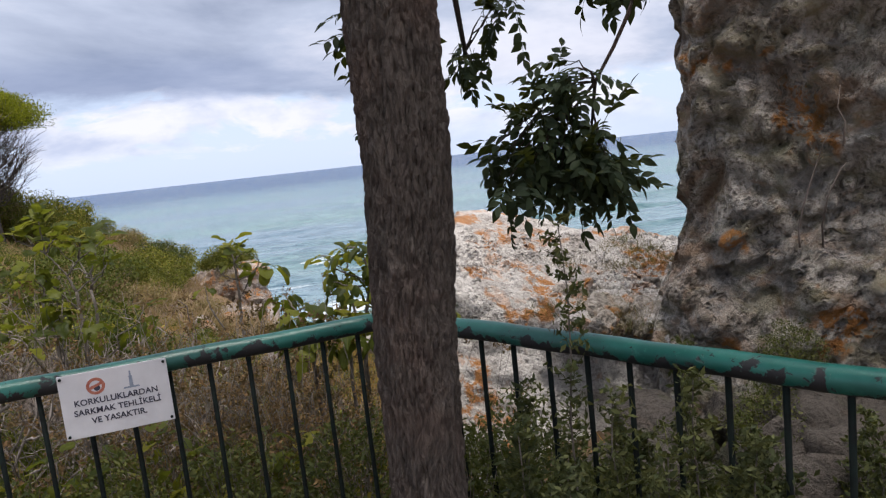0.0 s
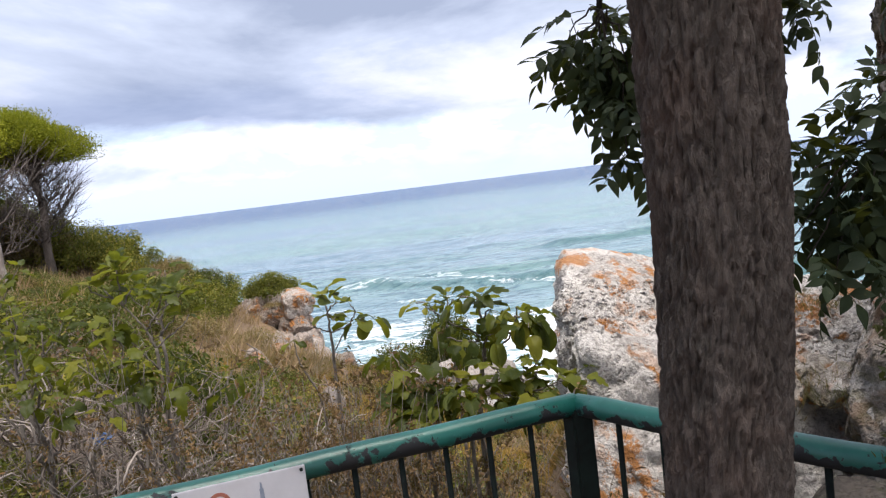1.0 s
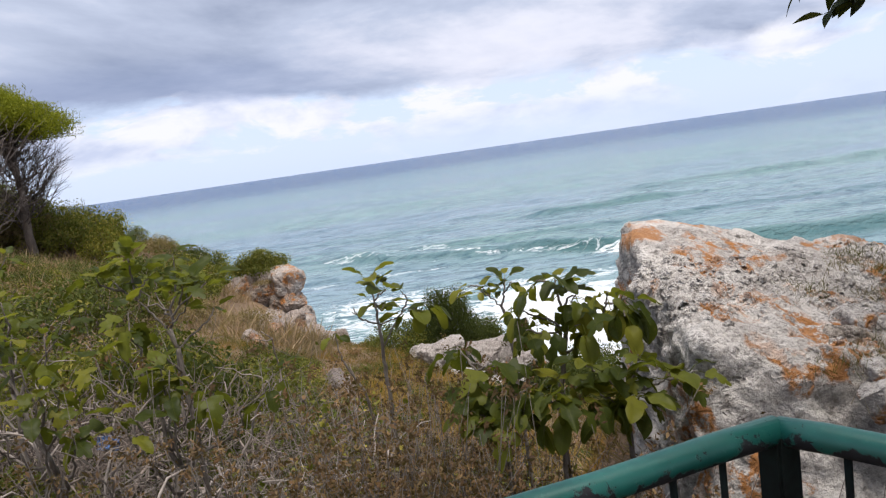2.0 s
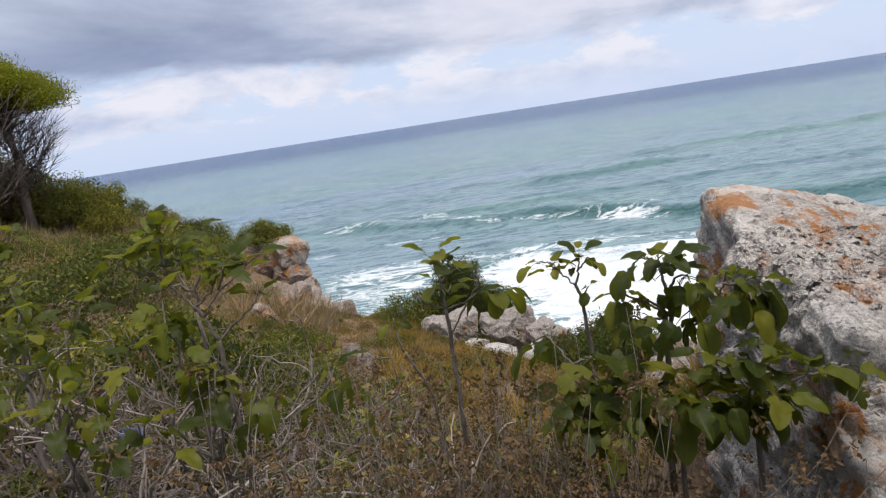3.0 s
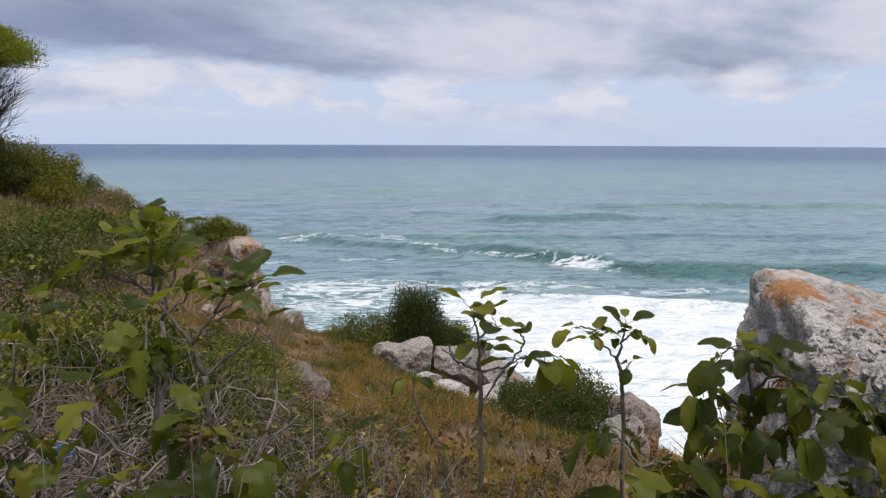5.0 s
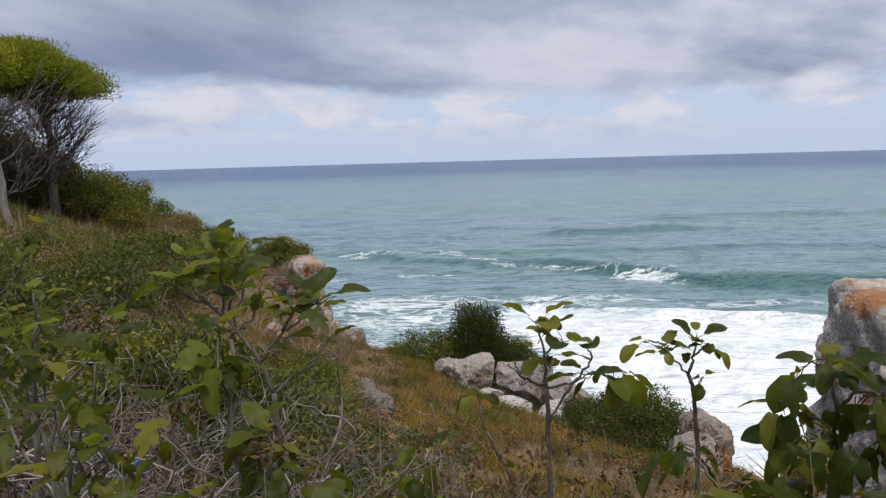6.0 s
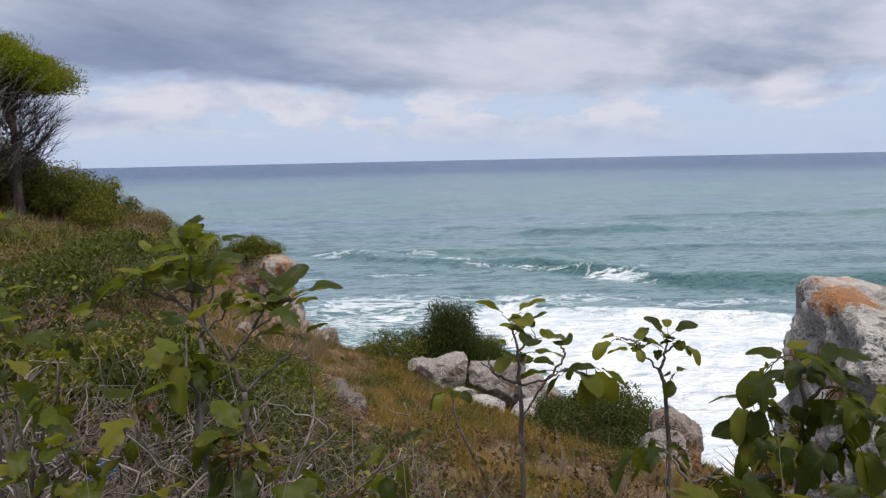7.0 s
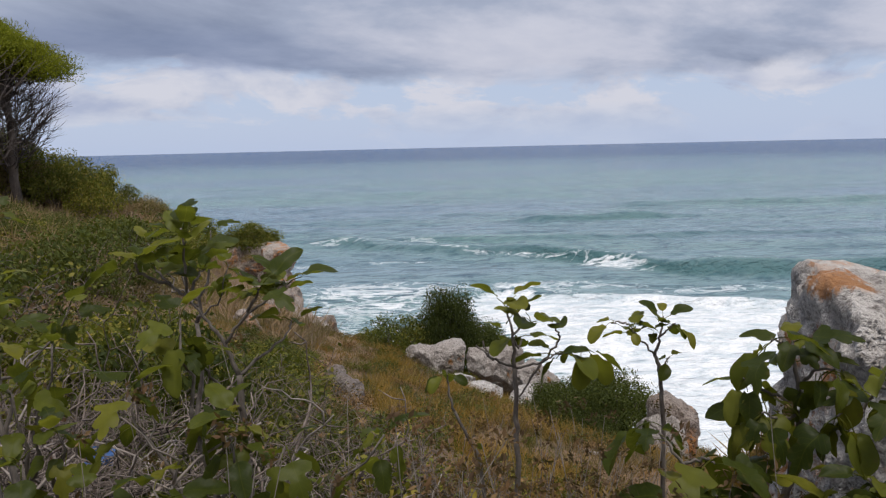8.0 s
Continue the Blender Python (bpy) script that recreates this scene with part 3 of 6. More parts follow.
    bs.inputs["IOR"].default_value = 1.33
    nt.links.new(nramp(nt, dp.outputs["Fac"], [(0.35, 0.5), (0.8, 0.09)]), bs.inputs["Specular IOR Level"])
    chop = nmath(nt, "ADD", nmath(nt, "MULTIPLY", nnoise(nt, 0.22, 5, 0.62, stretch=(0.45, 1.0, 1)), 1.0), nmath(nt, "MULTIPLY", nnoise(nt, 1.1, 4, 0.6, stretch=(0.5, 1.0, 1)), 0.6))
    nbump(nt, bs, chop, 1.0, 2.2)
    return m


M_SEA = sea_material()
rings = np.concatenate([np.arange(24, 190, 0.42), 190 * (4950 / 190) ** np.linspace(0, 1, 150)])
angs = np.radians(np.concatenate([np.linspace(-180, -44, 24)[:-1], np.linspace(-44, 52, 420), np.linspace(52, 180, 24)[1:]]))
R, A = np.meshgrid(rings, angs)
sx, sy = (R * np.sin(A)).ravel(), (R * np.cos(A)).ravel()
sp3 = np.stack([sx, sy, 0 * sx], -1)
wob = 5.0 * vnoise(sp3 * (0.03, 0.02, 1), 3)


swell = 0.0 * sx


def crest(line, width, height, lo, hi):
    """A swell whose crest runs along y = line, broken along its length, steeper on its landward side."""
    d = sy - line - 2.5 * vnoise(sp3 * (0.06, 0.0, 1) + lo, 51)
    h = np.where(d < 0, np.exp(-(d / (width * 0.55)) ** 2), np.exp(-(d / (width * 1.8)) ** 2))
    global swell
    # mask of the landward face, the side whose colour is darkened
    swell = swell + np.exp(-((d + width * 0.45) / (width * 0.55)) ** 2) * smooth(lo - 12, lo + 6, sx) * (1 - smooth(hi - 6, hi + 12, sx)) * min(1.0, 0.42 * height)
    return height * h * (0.80 + 0.4 * vnoise(sp3 * (0.09, 0.0, 1) + hi, 52)) * smooth(lo - 12, lo + 6, sx) * (1 - smooth(hi - 6, hi + 12, sx))


near_sea = 1 - smooth(150, 500, R.ravel())
sz = SEA + near_sea * (0.40 * vnoise(sp3 * (0.05, 0.13, 1), 4) + 0.24 * vnoise(sp3 * (0.14, 0.33, 1), 7) + 0.08 * vnoise(sp3 * (0.4, 0.8, 1), 8))
roller = np.interp(sx, [-60, -14, 18, 39, 58, 120], [152, 136, 114, 99, 94, 88]) + 0.4 * wob
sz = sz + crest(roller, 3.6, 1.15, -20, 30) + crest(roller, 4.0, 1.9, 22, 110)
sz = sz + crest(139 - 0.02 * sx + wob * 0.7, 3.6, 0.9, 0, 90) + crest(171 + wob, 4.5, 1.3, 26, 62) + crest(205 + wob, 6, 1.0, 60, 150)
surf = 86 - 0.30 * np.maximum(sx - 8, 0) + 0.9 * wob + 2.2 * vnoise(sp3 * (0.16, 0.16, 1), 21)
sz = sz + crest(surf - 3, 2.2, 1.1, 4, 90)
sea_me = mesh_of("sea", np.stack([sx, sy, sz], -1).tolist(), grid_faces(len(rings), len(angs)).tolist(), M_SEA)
# foam: thick behind the breaker's front, torn strips outside it, flecks on the crests
streak = fbm(sp3 * (0.05, 0.14, 1), 4, 0.55, 31) + 0.5 * vnoise(sp3 * (0.02, 0.05, 1), 41)
wash = smooth(0, 3.5, surf - sy) * smooth(0, 13, sx + 0.10 * (sy - 74) + 0.6 * wob)
foam = wash * (0.90 + 0.17 * streak)
outer = smooth(0, 8, 100 - 0.25 * np.maximum(sx, 0) - sy + wob) * smooth(-24, -10, sx)
foam = np.maximum(foam, outer * (0.37 + 0.21 * streak))
tip = np.exp(-((sy - roller + 0.6) / 1.5) ** 2) * smooth(-22, -8, sx) * (1 - smooth(60, 90, sx))
foam = np.maximum(foam, tip * (0.36 + 0.17 * streak))
burst = np.exp(-((sy - roller + 3.5) / 4.5) ** 2) * np.exp(-((sx - 30) / 7.0) ** 2)
foam = np.maximum(foam, burst * (0.66 + 0.20 * streak))
foam = np.maximum(foam, 0.45 * (streak > 1.15) * near_sea)
shore = smooth(0, 4, 44 - 0.0 * sx - sy)
foam = np.maximum(foam, shore * 0.75)
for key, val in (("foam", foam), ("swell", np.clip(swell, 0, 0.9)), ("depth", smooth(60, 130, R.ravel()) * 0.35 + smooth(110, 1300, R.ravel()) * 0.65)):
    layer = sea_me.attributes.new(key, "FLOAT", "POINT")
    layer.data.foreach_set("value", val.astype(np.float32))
sea = tagged(new("water", sea_me), "turquoise sea with swells and white surf under clouds", "sea", kind="structure")


# ---- rocks ----
def ledges(p, seed):
    """Noise broken into steps, as on split rock."""
    t = vnoise(p, seed) * 2.6 + 0.8 * vnoise(p * 2.3, seed + 50)
    k = np.floor(t)
    return (k + smooth(0.30, 0.58, t - k)) / 2.6


def boulder(name, centre, size, seed, sub=5, box=3.0, rough=0.10, cells=2.2, mat=None, label="", category="rock", shape=None, group="", kind="", turn=0.0, pits=0.05, focus=None, crag=0.03, nodules=0.0):
    """A rock: a rounded block broken by noise at three scales."""
    bm = bmesh.new()
    bmesh.ops.create_icosphere(bm, subdivisions=sub, radius=1.0)
    me = bm_mesh(name, bm, mat or M_STONE)
    n = len(me.vertices)
    co = np.empty(n * 3, np.float32)
    me.vertices.foreach_get("co", co)
    d = co.reshape(-1, 3).astype(float)
    if focus:
        d = d + np.asarray(focus)
        d /= np.linalg.norm(d, axis=1)[:, None]
    p = d / ((np.abs(d) ** box).sum(1) ** (1 / box))[:, None]
    p = shape(p) if shape else p * np.asarray(size)
    s = float(np.mean(size))
    if not focus:
        rr = np.random.default_rng(seed)
        for _ in range(20):
            n = rr.normal(size=3)
            n /= np.linalg.norm(n)
            reach = (p @ n).max()
            p = p - np.outer(np.maximum(0, p @ n - reach * rr.uniform(0.56, 0.84)), n) * 0.95
    nrm = d * (1 / np.asarray(size))
    nrm /= np.linalg.norm(nrm, axis=1)[:, None]
    q = p + seed * 7.7
    f1, f2 = worley(q / s * cells * 0.9 + 3.1, seed)
    g1, g2 = worley(q / s * cells * 3.1, seed + 2)
    amount = rough * s * (0.9 * fbm(q / s * 1.3, 5, 0.55, seed) + 0.7 * np.minimum(f2 - f1, 0.5)) - pits * s * (0.6 - np.minimum(g1, 0.6)) * 0.5
    amount += 0.018 * s * fbm(q / s * 11, 3, 0.6, seed + 5)
    if focus:
        warp = 0.5 * np.stack([vnoise(p * 6, 61), vnoise(p * 6, 62), vnoise(p * 6, 63)], -1)
        k1, k2 = worley(p * (7, 7, 11) + warp * 1.6, seed + 9)
        m1, m2 = worley(p * 19 + warp, seed + 14)
        blocky = np.minimum(k2 - k1, 0.25) / 0.25
        ridged = sum((0.5 ** k) * (1 - 2 * np.abs(vnoise(p * 7.0 * 2.1 ** k + warp, 80 + k))) for k in range(4))
        amount += crag * (0.35 * (blocky - 0.6) * smooth(-0.3, 0.2, vnoise(p * 1.9, 71)) + 0.22 * ridged + 0.22 * (np.minimum(m2 - m1, 0.3) / 0.3 - 0.5))
        for scale, gain, sd in ((2.6, 0.55, 91), (6.3, 0.60, 92), (14.0, 0.42, 93), (29.0, 0.22, 94)):
            amount += crag * gain * (1 - 0.8 * min(1.0, nodules)) * ledges(p * (1, 1, 1.5) * scale + warp * 0.8, sd)
        if nodules:
            for scale, gain, sd in ((3.4, 0.95, 101), (8.5, 0.62, 102), (19.0, 0.34, 103), (41.0, 0.17, 104)):
                lump, _ = worley(p * (1, 1, 1.15) * scale + warp * 1.2, sd)
                amount += crag * nodules * gain * (0.42 - np.minimum(lump, 0.8) ** 1.4)
    else:
        amount += 0.05 * s * ledges(q / s * 2.2, seed) + 0.028 * s * ledges(q / s * 6.5, seed + 1)
    p = p + nrm * amount[:, None]
    c, sn = math.cos(turn), math.sin(turn)
    p = np.stack([p[:, 0] * c - p[:, 1] * sn, p[:, 0] * sn + p[:, 1] * c, p[:, 2]], -1)
    me.vertices.foreach_set("co", p.astype(np.float32).ravel())
    me.update()
    ob = new(name, me)
    ob.location = centre
    return tagged(ob, label, category, group, kind)


def slab_shape(p):
    a, b, c = p[:, 0], p[:, 1], p[:, 2]
    u, w = (b + 1) / 2, (c + 1) / 2
    near = 2.18 + 0.80 * smooth(0.30, 1.0, w) ** 1.2
    far = 4.50 - 0.16 * (a + 1)
    y = near + (far - near) * u
    left = 0.10 + 0.10 * w + 0.23 * u
    x = left + (2.9 - left) * (a + 1) / 2
    top = 0.90 + 0.36 * u - 0.27 * (x - 0.4)
    z = -1.6 + (top + 1.6) * w
    return np.stack([x, y, z], -1)


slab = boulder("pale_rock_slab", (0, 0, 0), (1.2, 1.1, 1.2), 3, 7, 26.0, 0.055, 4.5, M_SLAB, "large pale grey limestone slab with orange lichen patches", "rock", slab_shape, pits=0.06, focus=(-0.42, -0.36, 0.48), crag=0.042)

# large rusty lichen stains on the slab's seaward corner and at its foot
where = np.empty(len(slab.data.vertices) * 3, np.float32)
slab.data.vertices.foreach_get("co", where)
stain = 1 - smooth(0.05, 0.30, np.linalg.norm((where.reshape(-1, 3) - (0.42, 4.15, 1.18)) * (1, 0.8, 1.3), axis=1))
stain = np.maximum(stain, 0.8 * (1 - smooth(0.10, 0.42, np.linalg.norm((where.reshape(-1, 3) - (0.34, 2.45, 0.42)) * (0.9, 0.5, 1.0), axis=1))))
slab.data.attributes.new("rust", "FLOAT", "POINT").data.foreach_set("value", stain.astype(np.float32))


def wall_shape(p):
    a, b, c = p[:, 0], p[:, 1], p[:, 2]
    w = (c + 1) / 2
    u = (a + 1) / 2
    along = 0.02 - 0.17 * smooth(0.41, 0.28, w) + 3.4 * u
    back = 0.0 - 0.35 * smooth(0.5, 0.0, w) * smooth(0.1, 0.5, u) + 1.9 * (b + 1) / 2
    z = -0.6 + 4.6 * w
    x = 1.135 + 0.75 * along + 0.66 * back
    y = 2.50 - 0.66 * along + 0.75 * back
    return np.stack([x, y, z], -1)


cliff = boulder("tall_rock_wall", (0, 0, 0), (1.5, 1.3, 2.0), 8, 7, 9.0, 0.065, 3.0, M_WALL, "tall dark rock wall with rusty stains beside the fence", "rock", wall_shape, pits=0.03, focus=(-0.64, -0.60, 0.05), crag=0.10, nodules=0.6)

for name, at, size, seed, sub, mat, label in (
        ("cliff_rock", (-8.61, 32.24, -3.73), (1.75, 1.4, 1.35), 260, 6, M_CLIFF, "earthy reddish rock under the headland's bush"),
        ("cliff_rock", (-9.59, 32.01, -3.46), (1.6, 1.4, 1.2), 261, 6, M_CLIFF, "earthy reddish rock under the headland's bush"),
        ("cliff_rock", (-7.05, 31.70, -2.94), (1.12, 1.2, 0.66), 411, 6, M_CAP, "pale rust-topped capstone overhanging the headland's cliff"),
        ("cliff_rock", (-7.84, 32.29, -2.91), (1.05, 1.2, 0.60), 415, 5, M_CLIFF, "earthy block beside the capstone"),
        ("cliff_rock", (-7.33, 31.37, -3.88), (1.00, 1.2, 0.75), 412, 6, M_CLIFF, "brown layered cliff face under the capstone"),
        ("cliff_rock", (-6.60, 30.85, -4.89), (0.95, 1.2, 0.88), 413, 6, M_CLIFF, "rusty bulging foot of the headland's cliff"),
        ("cliff_rock", (-7.87, 30.27, -4.57), (1.3, 1.3, 1.05), 414, 6, M_CLIFF, "reddish broken cliff rock on the headland"),
        ("cliff_rock", (-6.37, 28.67, -4.76), (1.0, 1.3, 0.9), 14, 6, M_CLIFF, "reddish broken cliff rock on the headland"),
        ("cliff_rock", (-5.12, 24.65, -4.21), (0.45, 0.9, 0.6), 16, 5, M_CLIFF, "reddish broken cliff rock on the headland"),
        ("cliff_rock", (-4.52, 27.06, -4.85), (0.52, 0.5, 0.50), 15, 5, M_CLIFF, "small round brown rock below the headland"),
        ("cliff_rock", (-4.25, 21.66, -3.65), (0.55, 0.9, 0.45), 18, 5, M_CLIFF, "reddish broken rock along the slope's edge"),
        ("cliff_rock", (-5.66, 21.73, -3.59), (0.7, 0.9, 0.5), 20, 5, M_CLIFF, "reddish rock rib below the headland"),
        ("cliff_rock", (-7.64, 26.88, -3.58), (0.6, 0.8, 0.5), 170, 5, M_CLIFF, "reddish rock breaking through the dry slope"),
        ("cliff_rock", (-4.68, 17.22, -1.92), (0.5, 0.7, 0.45), 171, 5, M_CLIFF, "reddish rock breaking through the dry slope"),
        ("cliff_rock", (-5.65, 25.25, -3.65), (0.55, 0.7, 0.5), 172, 5, M_CLIFF, "reddish rock breaking through the dry slope"),
        ("cliff_rock", (-4.40, 14.51, -1.54), (0.35, 0.5, 0.3), 173, 5, M_CLIFF, "reddish rock breaking through the dry slope"),
        ("cliff_rock", (-5.14, 25.17, -4.12), (0.4, 0.6, 0.35), 174, 5, M_CLIFF, "reddish rock breaking through the dry slope"),
        ("rock_outcrop", (-0.57, 16.45, -3.02), (0.72, 0.55, 0.55), 230, 6, M_STONE, "large pale grey limestone block at the slope's edge"),
        ("rock_outcrop", (-1.15, 16.9, -3.05), (0.42, 0.45, 0.34), 231, 5, M_STONE, "pale grey limestone block sunk in dry grass"),
        ("rock_outcrop", (0.62, 16.15, -3.25), (0.70, 0.55, 0.78), 232, 6, M_STONE, "tall grey limestone block above the surf"),
        ("rock_outcrop", (1.43, 15.7, -3.25), (0.55, 0.5, 0.66), 233, 6, M_STONE, "grey angular outcrop at the slope's edge above the surf"),
        ("rock_outcrop", (0.25, 14.9, -3.22), (0.62, 0.30, 0.22), 234, 6, M_PALE, "low white limestone ledge in dry grass"),
        ("rock_outcrop", (0.78, 14.5, -3.22), (0.42, 0.30, 0.30), 235, 5, M_PALE, "low white limestone ledge in dry grass"),
        ("rock_outcrop", (-0.30, 15.4, -3.15), (0.30, 0.25, 0.24), 236, 5, M_PALE, "pale broken stone below the larger blocks"),
        ("boulder", (0.0, 13.6, -3.0), (0.16, 0.2, 0.12), 24, 4, M_PALE, "low pale boulder half sunk in dry grass"),
        ("boulder", (-0.75, 14.2, -3.0), (0.20, 0.2, 0.12), 32, 4, M_PALE, "low pale boulder half sunk in dry grass"),
        ("boulder", (2.55, 11.7, -3.1), (0.42, 0.4, 0.62), 27, 5, M_STONE, "grey upright stone beside the rusty rock"),
        ("boulder", (2.95, 12.1, -3.05), (0.42, 0.45, 0.72), 25, 5, M_CLIFF, "upright rusty rock above the surf"),
        ("boulder", (1.1, 10.4, -2.75), (0.45, 0.4, 0.4), 26, 4, M_STONE, "grey stone between bushes on the slope")):
    if name == "boulder":          # half sunk in the turf
        size = (size[0] * 1.1, size[1] * 1.1, size[2] * 1.3)
        at = (at[0], at[1], min(at[2], ground_z(at[0], at[1]) + 0.42 * size[2]))
    boulder(name, at, size, seed, sub, 2.8, 0.09, 2.4, mat, label, "rock", group="rocks on the slope")

# a broken rib of rock runs down the slope between brush and grass
RIB = ((-2.50, 11.4), (-2.28, 10.4), (-2.10, 9.4))
for k, (x, y) in enumerate(RIB):
    boulder("rock_rib", (x + 0.05 + 0.06 * (k % 2), y, ground_z(x, y) - 0.10), (0.17, 0.66 + 0.1 * (k % 3), 0.46 - 0.07 * (k % 2)), 60 + k, 5, 2.8, 0.15, 2.4, M_RIB,
            "long grey rock rib breaking through the slope", "rock", group="rocks on the slope", turn=0.22)


for k, (x, y) in enumerate(((-4.58, 6.60), (-4.00, 5.99), (-3.57, 6.29), (-3.18, 5.79), (-3.84, 5.30), (-3.53, 5.50))):
    boulder("earthy_rock", (x, y, ground_z(x, y) + 0.04), (0.26, 0.24, 0.16), 300 + k, 5, 2.8, 0.12, 2.4, M_CLIFF,
            "reddish earthy rock under the dead brush", "rock", group="rocks on the slope", turn=k * 0.9)


def bare(x, y):
    """Where no grass grows: on the rib and on the headland's rock."""
    near_rib = np.abs(x - np.interp(y, [7.6, 13.6], [-1.6, -2.95])) < 0.30
    return near_rib & (y > 7.6) & (y < 14.2) | (y > 22) & (x > -8.6)


rng = np.random.default_rng(4)
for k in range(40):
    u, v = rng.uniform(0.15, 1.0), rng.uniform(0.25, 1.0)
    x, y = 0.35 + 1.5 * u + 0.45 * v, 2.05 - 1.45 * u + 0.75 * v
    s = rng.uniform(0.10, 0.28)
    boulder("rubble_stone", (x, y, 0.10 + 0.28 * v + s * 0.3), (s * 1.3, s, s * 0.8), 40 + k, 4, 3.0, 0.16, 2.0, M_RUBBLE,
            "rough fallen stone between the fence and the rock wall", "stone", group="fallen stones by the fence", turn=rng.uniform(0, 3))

for k in range(12):
    x, y = rng.uniform(0.95, 1.75), rng.uniform(2.55, 3.6)
    u = np.clip((y - 2.95) / 1.35, -0.2, 1)
    z = 0.90 + 0.36 * u - 0.27 * (x - 0.4) - 0.9 * max(0.0, 2.95 - y)
    s = rng.uniform(0.02, 0.07)
    boulder("loose_stone", (x, y, z + 0.005), (s * 1.4, s, s * 0.7), 90 + k, 3, 3.0, 0.16, 2.0, M_SLAB if k % 3 else M_STONE,
            "loose pale stone lying on the rock slab", "stone", group="loose stones on the slab", turn=rng.uniform(0, 3))

for k in range(22):
    x = rng.uniform(0.78, 1.35)
    y, s = 3.05 - 0.5 * (x - 0.78) + rng.uniform(-0.35, 0.25), rng.uniform(0.04, 0.13)
    boulder("fallen_stone", (x, y, 0.74 - 0.2 * (x - 0.8) + rng.uniform(0, 0.05)), (s * 1.4, s, s * 0.8), 240 + k, 4, 3.0, 0.12, 2.0, M_SLAB if k % 2 else M_WALL,
            "rough stone fallen at the foot of the rock wall", "stone", group="fallen stones by the wall", turn=rng.uniform(0, 3))


def stone_chips(count, seed):
    """Small angular chips strewn over the slab, thicker towards the rock wall."""
    rr = np.random.default_rng(seed)
    me = slab.data
    co = np.empty(len(me.vertices) * 3, np.float32)
    me.vertices.foreach_get("co", co)
    nm = np.empty(len(me.vertices) * 3, np.float32)
    me.vertex_normals.foreach_get("vector", nm)
    co, nm = co.reshape(-1, 3), nm.reshape(-1, 3)
    bed = fbm(co.astype(float) * 2.4, 3, seed=4) + 1.1 * smooth(0.6, 1.7, co[:, 0]) - 0.35
    near = np.where((nm[:, 2] > 0.35) & (bed > 0.0) & (co[:, 1] < 4.3))[0]
    pick = rr.choice(near, count)
    size = 0.007 + 0.020 * rr.uniform(0, 1, count) ** 3
    g = Geo()
    chip = [(-0.8, -0.5, -0.3), (0.7, -0.6, -0.2), (0.9, 0.4, -0.3), (-0.6, 0.7, -0.3), (-0.5, -0.3, 0.5), (0.4, -0.4, 0.6), (0.5, 0.3, 0.35), (-0.3, 0.4, 0.55)]
    faces = [(4, 5, 6, 7), (0, 1, 5, 4), (1, 2, 6, 5), (2, 3, 7, 6), (3, 0, 4, 7)]
    scatter(g, chip, faces, co[pick] + nm[pick] * (size * 0.1)[:, None], frames_for(nm[pick] + rr.normal(size=(count, 3)) * 0.45, rr), size)
    return tagged(new("stone_chips", g.mesh("stone_chips", M_SLAB, True)), "small angular limestone chips strewn over the slab", "gravel", kind="stuff")


stone_chips(6500, 12)

# ---- fence ----
CORNER = np.array((-0.002, 2.002))
LEFT = np.array((-0.959, -0.282))
RIGHT = np.array((0.664, -0.748))
fence = thing("fence", (0, 2.0, 0), "weathered green pipe railing with black iron bars", "fence")


def rail(a, b, z, r):
    g = Geo()
    a, b = np.array(a), np.array(b)
    pts = []
    for k in range(25):
        q = a + (b - a) * k / 24
        pts.append((q[0], q[1] - 2.0, z + 0.002 * math.sin(k * 1.7)))
    add_tube(g, pts, r, 20)
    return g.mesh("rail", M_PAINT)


TOPZ = 1.068
part("top_rail", rail(CORNER + LEFT * 0.004, CORNER + LEFT * 3.4, TOPZ, 0.031), fence, "green pipe rail, paint peeling to black")
part("top_rail", rail(CORNER + RIGHT * 0.004, CORNER + RIGHT * 2.3, TOPZ - 0.002, 0.031), fence, "green pipe rail, paint peeling to black")
for way, length in ((LEFT, 3.4), (RIGHT, 2.3)):
    part("bottom_rail", rail(CORNER + way * 0.02, CORNER + way * length, 0.16, 0.018), fence)


def post_mesh():
    bm = bmesh.new()
    bmesh.ops.create_cube(bm, size=1.0)
    bmesh.ops.scale(bm, vec=(0.062, 0.062, 1.14), verts=bm.verts)
    bmesh.ops.translate(bm, vec=(0, 0, 0.50), verts=bm.verts)
    bmesh.ops.bevel(bm, geom=bm.edges[:], offset=0.006, segments=2, affect="EDGES")
    return bm_mesh("post", bm, M_BAR, True)


posts = post_mesh()
for q, ang in ((CORNER, 0.35), (CORNER + LEFT * 2.3, 0.27), (CORNER + RIGHT * 2.2, -0.83)):
    ob = part("post", posts, fence)
    ob.location, ob.rotation_euler = (q[0], q[1] - 2.0, 0), (0, 0, ang)
bars = Geo()
add_tube(bars, [(0, 0, 0.12), (0.001, 0, 0.45), (-0.001, 0.001, 0.75), (0, 0, 1.06)], [0.0075, 0.008, 0.0075, 0.008], 8)
bar_me = bars.mesh("bar", M_BAR)
for way, first, step, count in ((LEFT, 0.143, 0.1201, 27), (RIGHT, 0.132, 0.1264, 17)):
    for k in range(count):
        q = CORNER + way * (first + step * k)
        ob = part("bar", bar_me, fence)
        ob.location, ob.rotation_euler = (q[0], q[1] - 2.0, 0), (0, 0, k * 0.7)

